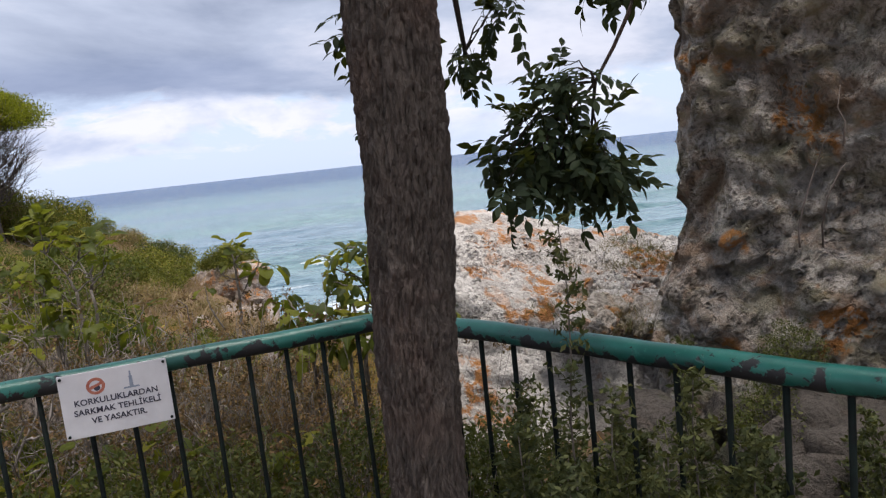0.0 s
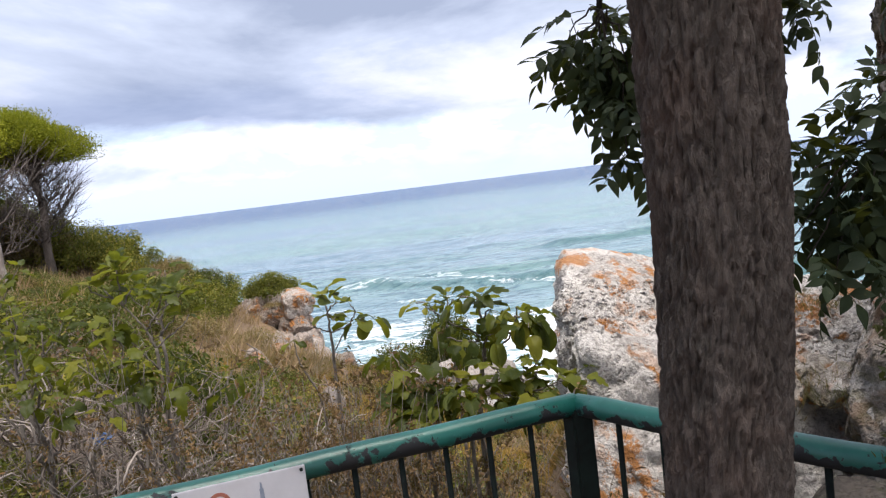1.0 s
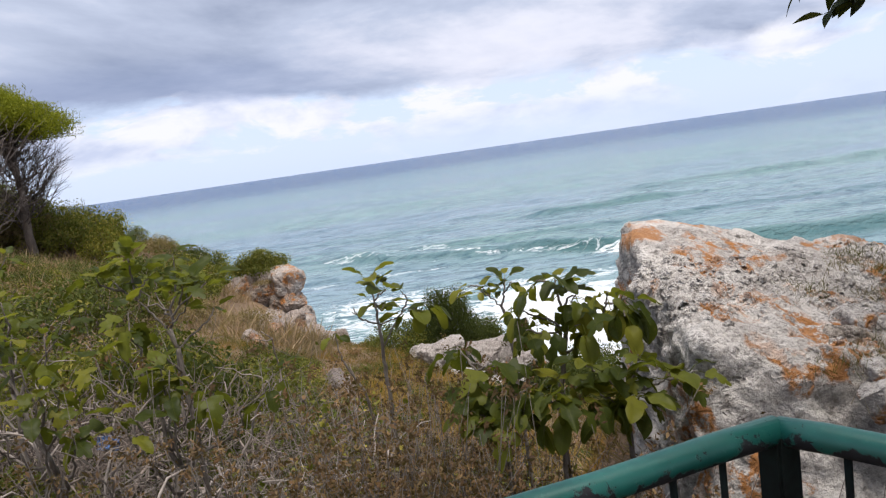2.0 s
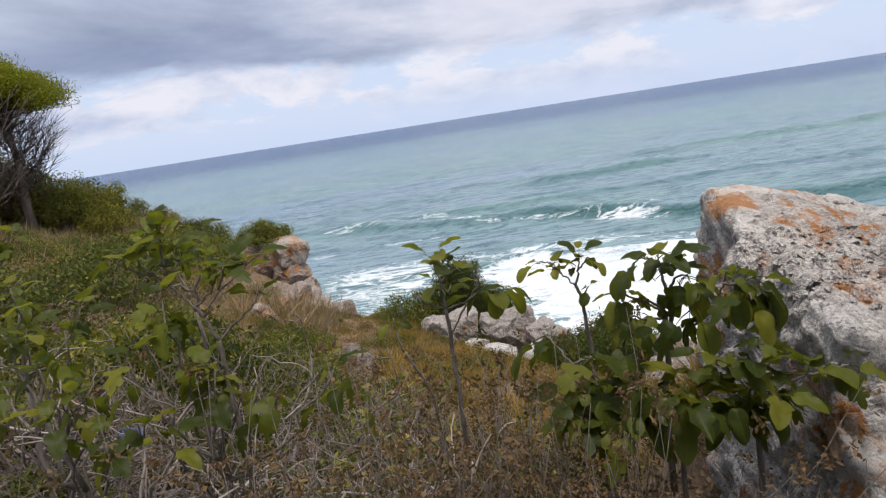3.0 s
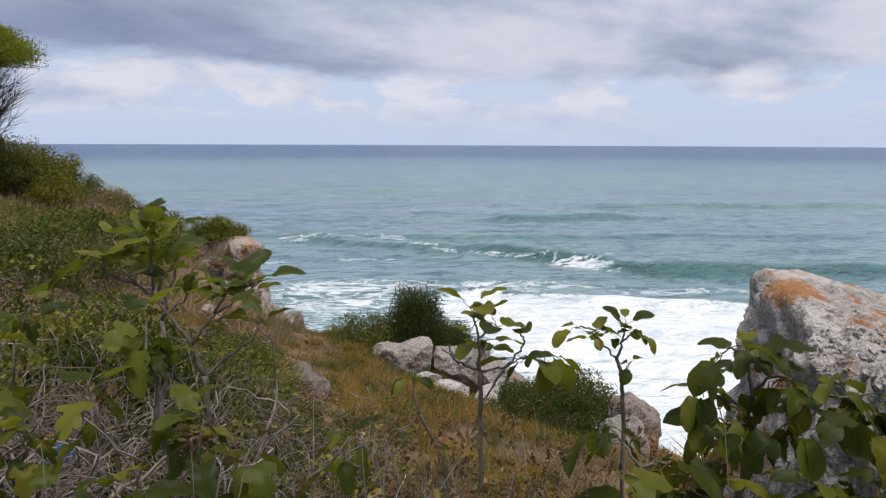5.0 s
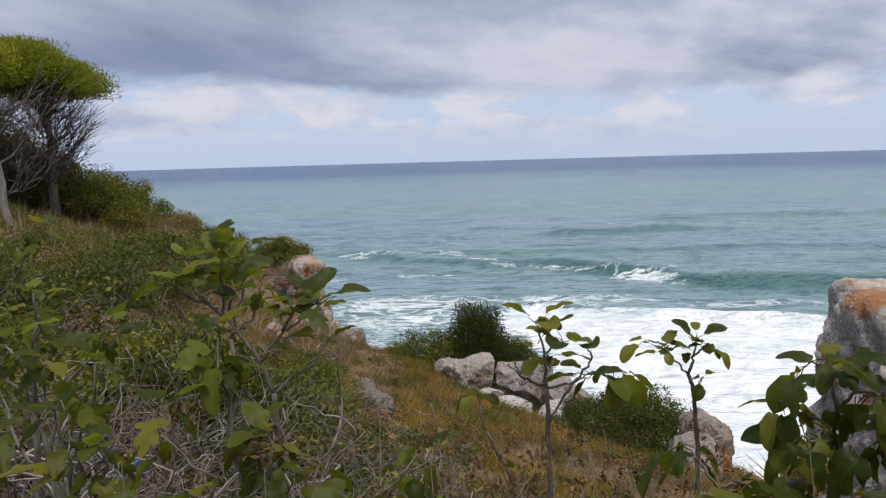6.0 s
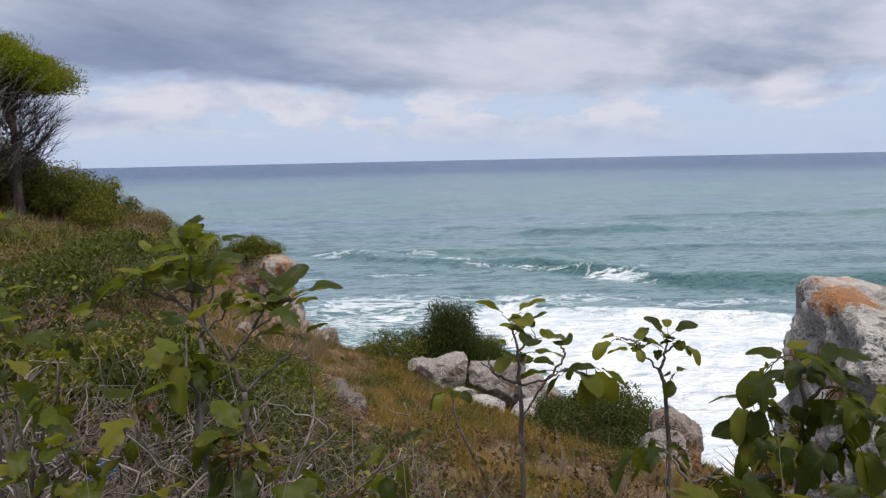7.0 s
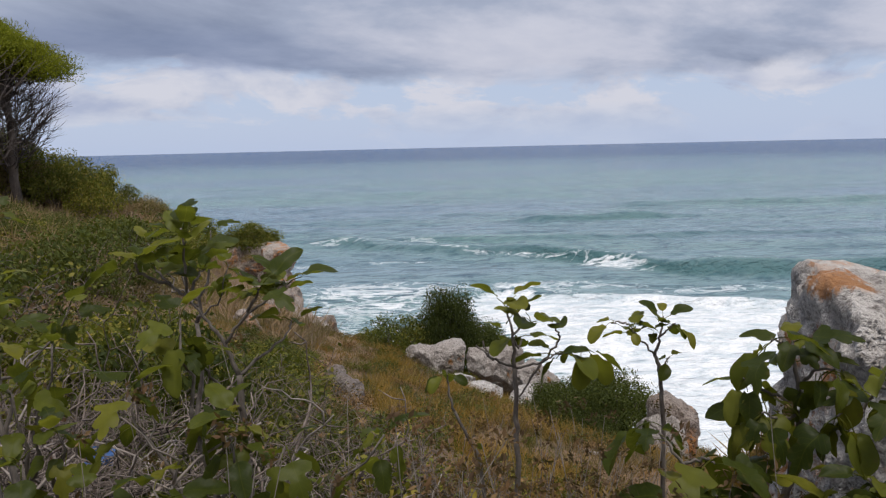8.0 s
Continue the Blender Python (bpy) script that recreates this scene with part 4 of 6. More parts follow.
# ---- sign ----
M_SIGN = plain_material("white_sign_plastic", (0.52, 0.525, 0.56), (0.60, 0.605, 0.64), 8, 0.5, 0.1, 0.001)
M_INK = plain_material("navy_ink", (0.020, 0.022, 0.045), (0.035, 0.037, 0.06), 60, 0.6, 0.0)
M_RED = plain_material("red_brown_ink", (0.30, 0.07, 0.045), (0.40, 0.16, 0.11), 40, 0.6, 0.0)
M_BLUE_INK = plain_material("blue_grey_ink", (0.16, 0.20, 0.28), (0.25, 0.29, 0.36), 40, 0.6, 0.0)
sign = thing("warning_sign", (-0.848, 1.712, 0.995), "white plastic warning sign with dark capitals screwed to the rail", "sign")
sign.matrix_basis = Matrix.Translation((-0.848, 1.712, 0.995)) @ pose(0, 0, 0, -1, 0, 15.5) @ Matrix.Scale(0.978, 4)


def slab_mesh(name, w, h, d, mat, bev=0.002):
    bm = bmesh.new()
    bmesh.ops.create_cube(bm, size=1.0)
    bmesh.ops.scale(bm, vec=(w, d, h), verts=bm.verts)
    bmesh.ops.bevel(bm, geom=bm.edges[:], offset=bev, segments=2, affect="EDGES")
    return bm_mesh(name, bm, mat, True)


plate = part("plate", slab_mesh("plate", 0.306, 0.198, 0.004, M_SIGN, 0.0015), sign)


def disc(name, r1, r2, depth, mat, sides=28):
    """A flat ring standing upright, facing -y; r1 is its hole."""
    v, f = [], []
    for k in range(sides):
        c, s = math.cos(2 * math.pi * k / sides), math.sin(2 * math.pi * k / sides)
        v += [(r1 * c, 0, r1 * s), (r2 * c, 0, r2 * s), (r1 * c, -depth, r1 * s), (r2 * c, -depth, r2 * s)]
    for k in range(sides):
        a, b = 4 * k, 4 * ((k + 1) % sides)
        f += [(a + 2, b + 2, b + 3, a + 3), (a + 1, a + 3, b + 3, b + 1), (a, b, b + 2, a + 2), (a, a + 1, b + 1, b)]
    return mesh_of(name, v, f, mat, True)


def flat_shape(name, outline, depth, mat):
    bm = bmesh.new()
    face = bm.faces.new([bm.verts.new((x, 0, z)) for x, z in outline])
    out = bmesh.ops.extrude_face_region(bm, geom=[face])
    bmesh.ops.translate(bm, vec=(0, -depth, 0), verts=[e for e in out["geom"] if isinstance(e, bmesh.types.BMVert)])
    bmesh.ops.recalc_face_normals(bm, faces=bm.faces)
    return bm_mesh(name, bm, mat, True)


ring = part("emblem_ring", disc("emblem_ring", 0.017, 0.026, 0.0006, M_RED), sign, "red-brown ring emblem")
ring.location = (-0.052, -0.0022, 0.052)
core = part("emblem_core", disc("emblem_core", 0.0, 0.009, 0.0006, M_INK), sign)
core.location = (-0.049, -0.0022, 0.046)
band = part("emblem_band", flat_shape("emblem_band", [(-0.02, -0.012), (0.018, 0.004), (0.02, 0.012), (-0.016, 0.0)], 0.0008, M_RED), sign)
band.location = (-0.052, -0.0022, 0.052)
tower = part("emblem_tower", flat_shape("emblem_tower", [(-0.006, -0.02), (0.006, -0.02), (0.0045, 0.008), (0.006, 0.01), (0.003, 0.013), (0.002, 0.028), (-0.002, 0.028), (-0.003, 0.013), (-0.006, 0.01), (-0.0045, 0.008)], 0.0006, M_BLUE_INK), sign, "grey-blue tower emblem")
tower.location = (0.046, -0.0022, 0.052)
quay = part("emblem_base", flat_shape("emblem_base", [(-0.024, -0.003), (0.024, -0.003), (0.02, 0.002), (-0.02, 0.002)], 0.0006, M_BLUE_INK), sign)
quay.location = (0.046, -0.0022, 0.030)
screw = disc("screw", 0.0, 0.0045, 0.003, M_BAR, 12)
for x, z in ((-0.144, 0.089), (0.144, 0.089), (-0.144, -0.089), (0.144, -0.089)):
    part("screw", screw, sign).location = (x, -0.0022, z)


def lettering(words, z, size, x=0.0):
    cu = bpy.data.curves.new("lettering", "FONT")
    cu.body, cu.size, cu.align_x, cu.extrude, cu.offset = words, size, "CENTER", 0.0005, size * 0.017
    tmp = new("lettering_source", cu)
    me = bpy.data.meshes.new_from_object(tmp.evaluated_get(bpy.context.evaluated_depsgraph_get()))
    bpy.data.objects.remove(tmp)
    me.materials.clear()
    me.materials.append(M_INK)
    me.name = "lettering"
    ob = part("lettering", me, sign, "dark navy capitals reading " + words)
    ob.matrix_basis = Matrix.Translation((x, -0.0028, z)) @ pose(0, 0, 0, 90, 0, 0)
    return ob


lettering("KORKULUKLARDAN", 0.000, 0.0255)
lettering("SARKMAK TEHLİKELİ", -0.030, 0.0255)
lettering("VE YASAKTIR.", -0.060, 0.0255)

# ---- near tree ----
tree = thing("tree", (0.065, 1.131, 0), "rough grey-brown trunk with drooping branches of dark pinnate leaves", "tree")


def trunk_mesh():
    rows, sides = 460, 200
    z = np.linspace(-0.1, 3.1, rows)
    rad = np.interp(z, [-0.1, 0.15, 0.5, 0.95, 1.4, 1.65, 1.95, 2.4, 3.1], [0.15, 0.105, 0.085, 0.083, 0.089, 0.092, 0.0945, 0.092, 0.085])
    cx = np.interp(z, [-0.1, 0.9, 1.25, 1.6, 2.0, 3.1], [-0.026, -0.018, -0.010, 0.015, 0.018, 0.025])
    ang = np.arange(sides) * 2 * math.pi / sides
    Z, T = np.meshgrid(z, ang, indexing="ij")
    q = np.stack([np.cos(T), np.sin(T), Z], -1).reshape(-1, 3)
    tw = q * (2.2, 2.2, 3.0)
    warp = 0.45 * np.stack([vnoise(tw * 2, 1), vnoise(tw * 2, 2), vnoise(tw * 2, 3)], -1)
    c1, c2 = worley(q * (8.5, 8.5, 24.0) + warp * 3.4, 5)
    fiss = np.abs(vnoise(q * (5.5, 5.5, 3.0) + warp * 1.2, 41) + 0.45 * vnoise(q * (13, 13, 10) + warp, 42))
    split = np.abs(vnoise(q * (11, 11, 8) + warp * 2.4, 43) + 0.4 * vnoise(q * (23, 23, 30) + warp, 44))
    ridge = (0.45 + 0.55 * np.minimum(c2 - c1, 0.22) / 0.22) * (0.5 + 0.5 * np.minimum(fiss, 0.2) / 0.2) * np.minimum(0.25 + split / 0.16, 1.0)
    r = np.repeat(rad, sides) + 0.007 * vnoise(tw * (1, 1, 0.5), 7) + 0.0120 * ridge - 0.007 + 0.003 * vnoise(q * (16, 16, 50), 9) + 0.003 * vnoise(q * (7, 7, 24), 19)
    v = np.stack([np.repeat(cx, sides) + r * np.cos(T.ravel()), r * np.sin(T.ravel()), Z.ravel()], -1)
    i = np.arange((rows - 1) * sides)
    nxt = (i // sides) * sides + (i % sides + 1) % sides
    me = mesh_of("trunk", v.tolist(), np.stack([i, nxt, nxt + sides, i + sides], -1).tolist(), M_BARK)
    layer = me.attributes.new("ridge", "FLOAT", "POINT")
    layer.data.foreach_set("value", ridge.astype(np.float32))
    return me


part("trunk", trunk_mesh(), tree, "rough grey-brown plated bark")


def bent(a, b, sag, n=7, rng=None, wob=0.0):
    a, b = np.array(a, float), np.array(b, float)
    out = []
    for k in range(n):
        t = k / (n - 1)
        q = a + (b - a) * t
        q[2] += sag * 4 * t * (1 - t)
        if rng is not None and 0 < k < n - 1:
            q += rng.normal(size=3) * wob
        out.append(q)
    return np.array(out)


def leaflet(length, width):
    """A pointed leaflet along +y with a folded midrib, droop and a toothed rim."""
    prof = [(0.0, 0.05), (0.18, 0.62), (0.38, 1.0), (0.58, 0.88), (0.78, 0.52), (1.0, 0.0)]
    v, f = [], []
    for t, w in prof:
        zz = -0.22 * t * t * length
        v += [(-w * width / 2, t * length, zz + 0.12 * w * width), (0, t * length + 0.02 * length, zz), (w * width / 2, t * length, zz + 0.12 * w * width)]
    for k in range(len(prof) - 1):
        a = 3 * k
        f += [(a, a + 1, a + 4, a + 3), (a + 1, a + 2, a + 5, a + 4)]
    return np.array(v), f


def pinnate(seed):
    """A compound leaf: a stalk along +y with four pairs of leaflets and one at the tip."""
    rr = np.random.default_rng(seed)
    g = Geo()
    L = 0.17
    add_tube(g, [(0, t * L, -0.05 * t * t) for t in np.linspace(0, 1, 6)], [0.0016, 0.0014, 0.0012, 0.001, 0.0008, 0.0006], 5)
    for k in range(9):
        t = 1.0 if k == 8 else 0.30 + 0.19 * (k // 2)
        side = 0 if k == 8 else (1 if k % 2 else -1)
        v, f = leaflet(rr.uniform(0.050, 0.066), rr.uniform(0.026, 0.033))
        m = Euler((rr.normal(0, 0.25) - 0.25, rr.normal(0, 0.45), -side * rr.uniform(0.75, 1.05))).to_matrix()
        v = v @ np.array(m).T + (0, t * L, -0.05 * t * t)
        g.add(v, f)
    return g.mesh("leaf", M_ASH)


PINNATE = [pinnate(s) for s in range(5)]


def leaf_at(parent, me, place, way, roll, size):
    """Hang a leaf, which grows along its own +y, at a place so that it points along way."""
    w = Vector(way).normalized()
    q = w.to_track_quat("Y", "Z").to_matrix().to_4x4()
    ob = part("leaf", me, parent)
    ob.matrix_basis = Matrix.Translation(place) @ q @ Matrix.Rotation(roll, 4, "Y") @ Matrix.Scale(size, 4)
    return ob


# dry vine stems in front of the rock wall
vine = thing("dry_vine", (0, 0, 0), "thin pale dry vine stems hanging on the rock wall", "vine")
for line in (((1.435, 1.992, 1.147), (1.434, 1.993, 1.207), (1.446, 1.982, 1.29), (1.472, 1.959, 1.401), (1.5, 1.935, 1.507), (1.515, 1.921, 1.539)),
             ((1.49, 1.943, 1.147), (1.489, 1.944, 1.225), (1.504, 1.931, 1.322), (1.536, 1.904, 1.415), (1.551, 1.89, 1.436)),
             ((1.543, 1.897, 1.489), (1.548, 1.893, 1.571), (1.533, 1.906, 1.62), (1.54, 1.899, 1.691))):
    g = Geo()
    add_tube(g, np.array(line), np.linspace(0.0035, 0.0015, len(line)), 6)
    part("stem", g.mesh("stem", M_TWIG), vine)

rng = np.random.default_rng(12)
base = np.array((0.065, 1.131, 0.0))


def limb(points, radii, sides=7, name="branch"):
    g = Geo()
    add_tube(g, points, radii, sides)
    return part(name, g.mesh(name, M_BARK), tree)


def spray(joint, tips, leaves, size=1.0, spread=0.05):
    """Twigs from a joint to tips, each with leaves round its outer part."""
    for tip in tips:
        pts = bent(np.array(joint) - base, np.array(tip) - base, 0.03, 6, rng, 0.006)
        twig = limb(pts, np.linspace(0.0026, 0.0012, 6), 6, "twig")
        for k in range(leaves):
            t = rng.uniform(0.45, 1.0)
            i = min(int(t * 5), 4)
            q = pts[i] + (pts[i + 1] - pts[i]) * (t * 5 - i)
            way = (pts[-1] - pts[0]) / np.linalg.norm(pts[-1] - pts[0]) * 0.45 + rng.normal(size=3) * 0.75 + (0, 0, -0.28)
            leaf_at(twig, PINNATE[rng.integers(5)], Vector(q + rng.normal(size=3) * spread * 0.3), way, rng.uniform(-0.8, 0.8), size * rng.uniform(0.52, 0.82))


bough = bent((0.03, 0, 2.55), np.array((0.735, 1.46, 2.02)) - base, 0.14, 7, rng, 0.01)
bough = np.concatenate([bough, np.array(((0.675, 1.40, 1.905), (0.63, 1.40, 1.825), (0.577, 1.40, 1.745), (0.545, 1.405, 1.71), (0.51, 1.40, 1.68))) - base])
limb(bough, np.linspace(0.010, 0.003, len(bough)), 9)
limb(np.array(((0.577, 1.40, 1.745), (0.575, 1.43, 1.68), (0.567, 1.45, 1.60))) - base, [0.005, 0.004, 0.003], 7)
limb(np.array(((0.577, 1.40, 1.745), (0.572, 1.42, 1.67), (0.584, 1.43, 1.61))) - base, [0.004, 0.003, 0.0025], 7)
spray((0.577, 1.40, 1.745), [(0.47, 1.38, 1.76), (0.495, 1.37, 1.79), (0.44, 1.40, 1.70), (0.40, 1.40, 1.66), (0.48, 1.36, 1.70)], 6, 0.8)
spray((0.51, 1.40, 1.69), [(0.275, 1.42, 1.57), (0.305, 1.37, 1.54), (0.405, 1.39, 1.57), (0.515, 1.38, 1.55), (0.375, 1.32, 1.50), (0.485, 1.37, 1.49), (0.295, 1.32, 1.50), (0.555, 1.39, 1.52), (0.375, 1.44, 1.63), (0.455, 1.34, 1.52), (0.335, 1.34, 1.60), (0.34, 1.31, 1.47), (0.43, 1.36, 1.47)], 7, 0.92)
spray((0.575, 1.45, 1.62), [(0.58, 1.44, 1.52), (0.60, 1.42, 1.55), (0.555, 1.42, 1.46), (0.585, 1.41, 1.46), (0.525, 1.40, 1.50), (0.61, 1.43, 1.51), (0.59, 1.40, 1.50), (0.56, 1.32, 1.60), (0.57, 1.31, 1.54), (0.55, 1.33, 1.49)], 5, 0.92)
spray((0.745, 1.52, 2.09), [(0.70, 1.47, 2.03), (0.645, 1.50, 2.06), (0.765, 1.50, 2.05), (0.66, 1.42, 1.99)], 7, 1.1)
limb(bent((0.0, 0.05, 2.35), np.array((0.26, 1.40, 1.84)) - base, 0.10, 7, rng, 0.008), np.linspace(0.016, 0.006, 7), 8)
spray((0.26, 1.41, 1.85), [(0.27, 1.38, 1.82), (0.33, 1.43, 1.93), (0.38, 1.42, 1.95), (0.25, 1.39, 1.78), (0.42, 1.42, 1.98)], 5, 0.85)
limb(bent((0.0, 0.05, 2.45), np.array((0.04, 1.52, 2.00)) - base, 0.10, 7, rng, 0.008), np.linspace(0.015, 0.006, 7), 8)
spray((0.04, 1.50, 2.00), [(0.01, 1.70, 1.97), (0.02, 1.66, 1.92), (0.03, 1.58, 1.88), (0.03, 1.54, 1.83), (0.02, 1.56, 1.79), (0.045, 1.53, 1.75), (0.06, 1.49, 1.72), (0.06, 1.50, 1.89), (0.09, 1.50, 1.84)], 8, 0.9)
# the crown above, on four limbs
crown = Geo()
# out of view overhead; sited and filled to shade the trunk, not the wall
for k in range(9):
    a = k * 0.7 + 0.3
    tip = np.array((1.6 * math.cos(a) - 0.45, 1.4 * math.sin(a) - 0.8, 3.6 + 0.5 * math.sin(k * 2.1)))
    limb(bent((0.03, 0, 2.95), tip, 0.15, 8, rng, 0.03), np.linspace(0.045, 0.01, 8), 8)
    n = 850
    pts = tip + np.clip(rng.normal(size=(n, 3)), -1.7, 1.7) * (0.55, 0.55, 0.30)
    scatter(crown, LEAF, LEAF_F, pts, frames_for(rng.normal(size=(n, 3)) + (0, 0, 0.6), rng), rng.uniform(0.07, 0.12, n))
tagged(part("crown", crown.mesh("crown", M_CROWN), tree), kind="stuff")


# ---- fig saplings ----
def fig_leaf(seed):
    """A three-lobed fig leaf along +y on its stalk, folded along the ribs and curled."""
    rr = np.random.default_rng(seed)
    lobe = [(0, 0.0), (0.16, 0.0), (0.34, 0.07), (0.46, 0.22), (0.46, 0.34), (0.37, 0.42), (0.23, 0.43), (0.21, 0.50), (0.30, 0.64), (0.32, 0.78), (0.24, 0.86), (0.14, 0.84), (0.14, 0.94), (0.10, 1.05), (0.0, 1.12)]
    if seed % 3 == 0:
        lobe = [(0, 0.0), (0.14, 0.02), (0.27, 0.12), (0.35, 0.28), (0.36, 0.42), (0.31, 0.51), (0.27, 0.56), (0.29, 0.67), (0.28, 0.81), (0.21, 0.95), (0.11, 1.05), (0.04, 1.09), (0.0, 1.1)]
    if seed in (1, 5):
        lobe = [(0, 0.0), (0.13, 0.04), (0.25, 0.18), (0.34, 0.36), (0.38, 0.54), (0.38, 0.68), (0.34, 0.80), (0.27, 0.90), (0.17, 0.97), (0.08, 1.0), (0.0, 1.02)]
    S = 0.115
    curl, fold = rr.uniform(0.35, 1.0), rr.uniform(0.2, 0.65)
    v, f = [], []

    def place(x, y):
        z = fold * abs(x) - curl * y * y * 0.6 - 0.5 * max(0, abs(x) - 0.22) + 0.045 * math.sin(9 * abs(x) + 8 * y + seed) + 0.03 * math.sin(13 * x + seed)
        return (x * S, (y + 0.55) * S, z * S - 0.02 * S)

    mids = [place(0, y) for y in np.linspace(0, 1.03, len(lobe))]
    n = len(lobe)
    v += mids
    for side in (-1, 1):
        o = len(v)
        for k, (x, y) in enumerate(lobe):
            v.append(place(side * x * 0.5, (y + 1.03 * k / (n - 1)) / 2))
        o2 = len(v)
        for x, y in lobe:
            jx = x * (1 + rr.normal(0, 0.03))
            v.append(place(side * jx, y))
        for k in range(n - 1):
            q = [(k, k + 1, o + k + 1, o + k), (o + k, o + k + 1, o2 + k + 1, o2 + k)]
            f += [t if side < 0 else t[::-1] for t in q]
    g = Geo()
    g.add(v, f)
    add_tube(g, [(0, 0, 0.0), (0, 0.28 * S, 0.05 * S), (0, 0.55 * S, 0.0)], [0.0022, 0.0018, 0.0015], 5)
    return g.mesh("leaf", M_FIG)


FIG = [fig_leaf(s) for s in range(6)]


def fig_plant(root, fork, tips, seed, label, leaves=5, size=1.0, stem=0.017, rise=0.0, forms=(0, 1, 2, 3, 4, 5)):
    """A fig sapling: a stem to a fork, a crooked branch to each tip, and a rosette of leaves at each tip. rise: how far the leaves stand up."""
    rr = np.random.default_rng(seed)
    root = np.array((root[0], root[1], ground_z(root[0], root[1]) - 0.05))
    top = thing("fig_sapling", root, label, "sapling", "fig saplings")
    g = Geo()
    fork = np.array(fork) - root
    add_tube(g, bent((0, 0, 0), fork, 0.0, 9, rr, 0.022), np.linspace(stem, stem * 0.62, 9), 8)
    part("stem", g.mesh("stem", M_STEM), top)
    lead = max((np.array(t) - root for t in tips), key=lambda q: q[2])
    crest_z = lead[2]
    for tip in tips:
        tip = np.array(tip) - root
        climb = float(np.clip((tip[2] - fork[2]) / (crest_z - fork[2] + 0.01) - rr.uniform(0.45, 0.75), -0.25, 0.75))
        start = fork + (lead - fork) * climb if climb > 0 else fork * (1 + climb)
        if tip[2] == crest_z:
            start = fork
        g = Geo()
        pts = bent(start, tip, 0.0 if tip[2] == crest_z else -0.06, 8, rr, 0.012)
        add_tube(g, pts, np.linspace(stem * (0.6 if tip[2] == crest_z else 0.42), 0.0026, 8), 7)
        branch = part("branch", g.mesh("branch", M_STEM), top)
        turn = rr.uniform(0, 6.28)
        for k in range(leaves + 1):
            a = turn + k * 2.4 + rr.normal(0, 0.3)
            low = rr.uniform(0.2, 1.5) if k < 2 else rr.uniform(-1.3, 0.35)
            low += rise
            q = pts[-1] + (pts[-2] - pts[-1]) * (rr.uniform(0, 0.15) if k < 3 else rr.uniform(0, 1.1))
            leaf_at(branch, FIG[forms[rr.integers(len(forms))]], Vector(q), (math.cos(a), math.sin(a), low), rr.uniform(-0.5, 0.5), size * rr.uniform(0.5, 1.05))
    return top


def fig_shape(root, stem, branches, seed, label, size=1.0, forms=(0, 1, 2, 3, 4, 5), thick=0.012):
    """A fig sapling grown along a given stem and branches, with a whorl of leaves at the tip of each branch."""
    rr = np.random.default_rng(seed)
    root = np.array((root[0], root[1], ground_z(root[0], root[1]) - 0.05))
    top = thing("fig_sapling", root, label, "sapling", "fig saplings")

    def rounded(points):
        p = np.array(points)
        u = np.linspace(0, len(p) - 1, 4 * len(p))
        q = np.stack([np.interp(u, np.arange(len(p)), p[:, i]) for i in range(3)], -1)
        for _ in range(3):
            q[1:-1] = 0.25 * q[:-2] + 0.5 * q[1:-1] + 0.25 * q[2:]
        q[1:-1] += rr.normal(size=q[1:-1].shape) * 0.0025
        return q - root

    g = Geo()
    line = rounded([tuple(root)] + list(stem))
    add_tube(g, line, np.linspace(thick, thick * 0.7, len(line)), 8)
    part("stem", g.mesh("stem", M_STEM), top)
    for k, (points, leaves, rise) in enumerate(branches):
        g = Geo()
        line = rounded(points)
        add_tube(g, line, np.linspace(thick * (0.62 if k == 0 else 0.42), 0.0026, len(line)) * rr.uniform(0.95, 1.1, len(line)), 7)
        branch = part("branch", g.mesh("branch", M_STEM), top)
        turn = rr.uniform(0, 6.28)
        for n in range(int(leaves * 1.5)):
            a = turn + n * 2.4 + rr.normal(0, 0.3)
            back = rr.uniform(0, 0.02) if n < 4 else rr.uniform(0.02, 0.11)
            way = line[-2] - line[-1]
            q = line[-1] + way / np.linalg.norm(way) * back
            leaf_at(branch, FIG[forms[rr.integers(len(forms))]], Vector(q), (math.cos(a), math.sin(a), rr.uniform(-0.7, 0.6) + rise), rr.uniform(-0.6, 0.6), size * rr.uniform(0.55, 1.1))
    return top


fig_plant((-1.72, 3.12), (-1.72, 3.2, 0.70), [(-1.85, 3.34, 1.30), (-1.96, 3.24, 1.15), (-1.73, 3.24, 1.10), (-1.58, 3.26, 0.98), (-1.68, 3.19, 1.08), (-1.84, 3.04, 0.98), (-1.33, 3.29, 0.98)],
          8, "fig sapling with broad yellowing leaves among dead brush", 7, 0.84, forms=(0, 2, 4, 2, 3))
fig_plant((-2.2, 3.15), (-2.16, 3.18, 0.75), [(-2.13, 3.24, 1.27), (-2.18, 3.14, 1.18), (-2.06, 3.09, 1.10), (-2.12, 3.04, 1.06), (-1.97, 2.99, 0.98), (-2.28, 3.3, 1.28), (-2.42, 3.34, 1.30), (-2.36, 3.14, 1.14)],
          9, "leafy fig sapling among dead brush", 6, 0.76, forms=(0, 2, 4, 2, 3))
fig_plant((-2.7, 3.9), (-2.7, 3.9, 0.9), [(-2.9, 3.9, 1.3), (-2.6, 3.8, 1.35), (-2.75, 4.1, 1.25), (-2.45, 4.0, 1.2), (-3.0, 4.1, 1.15)], 10, "leafy fig sapling among dead brush", 7, 0.85, forms=(0, 2, 4, 2, 3))
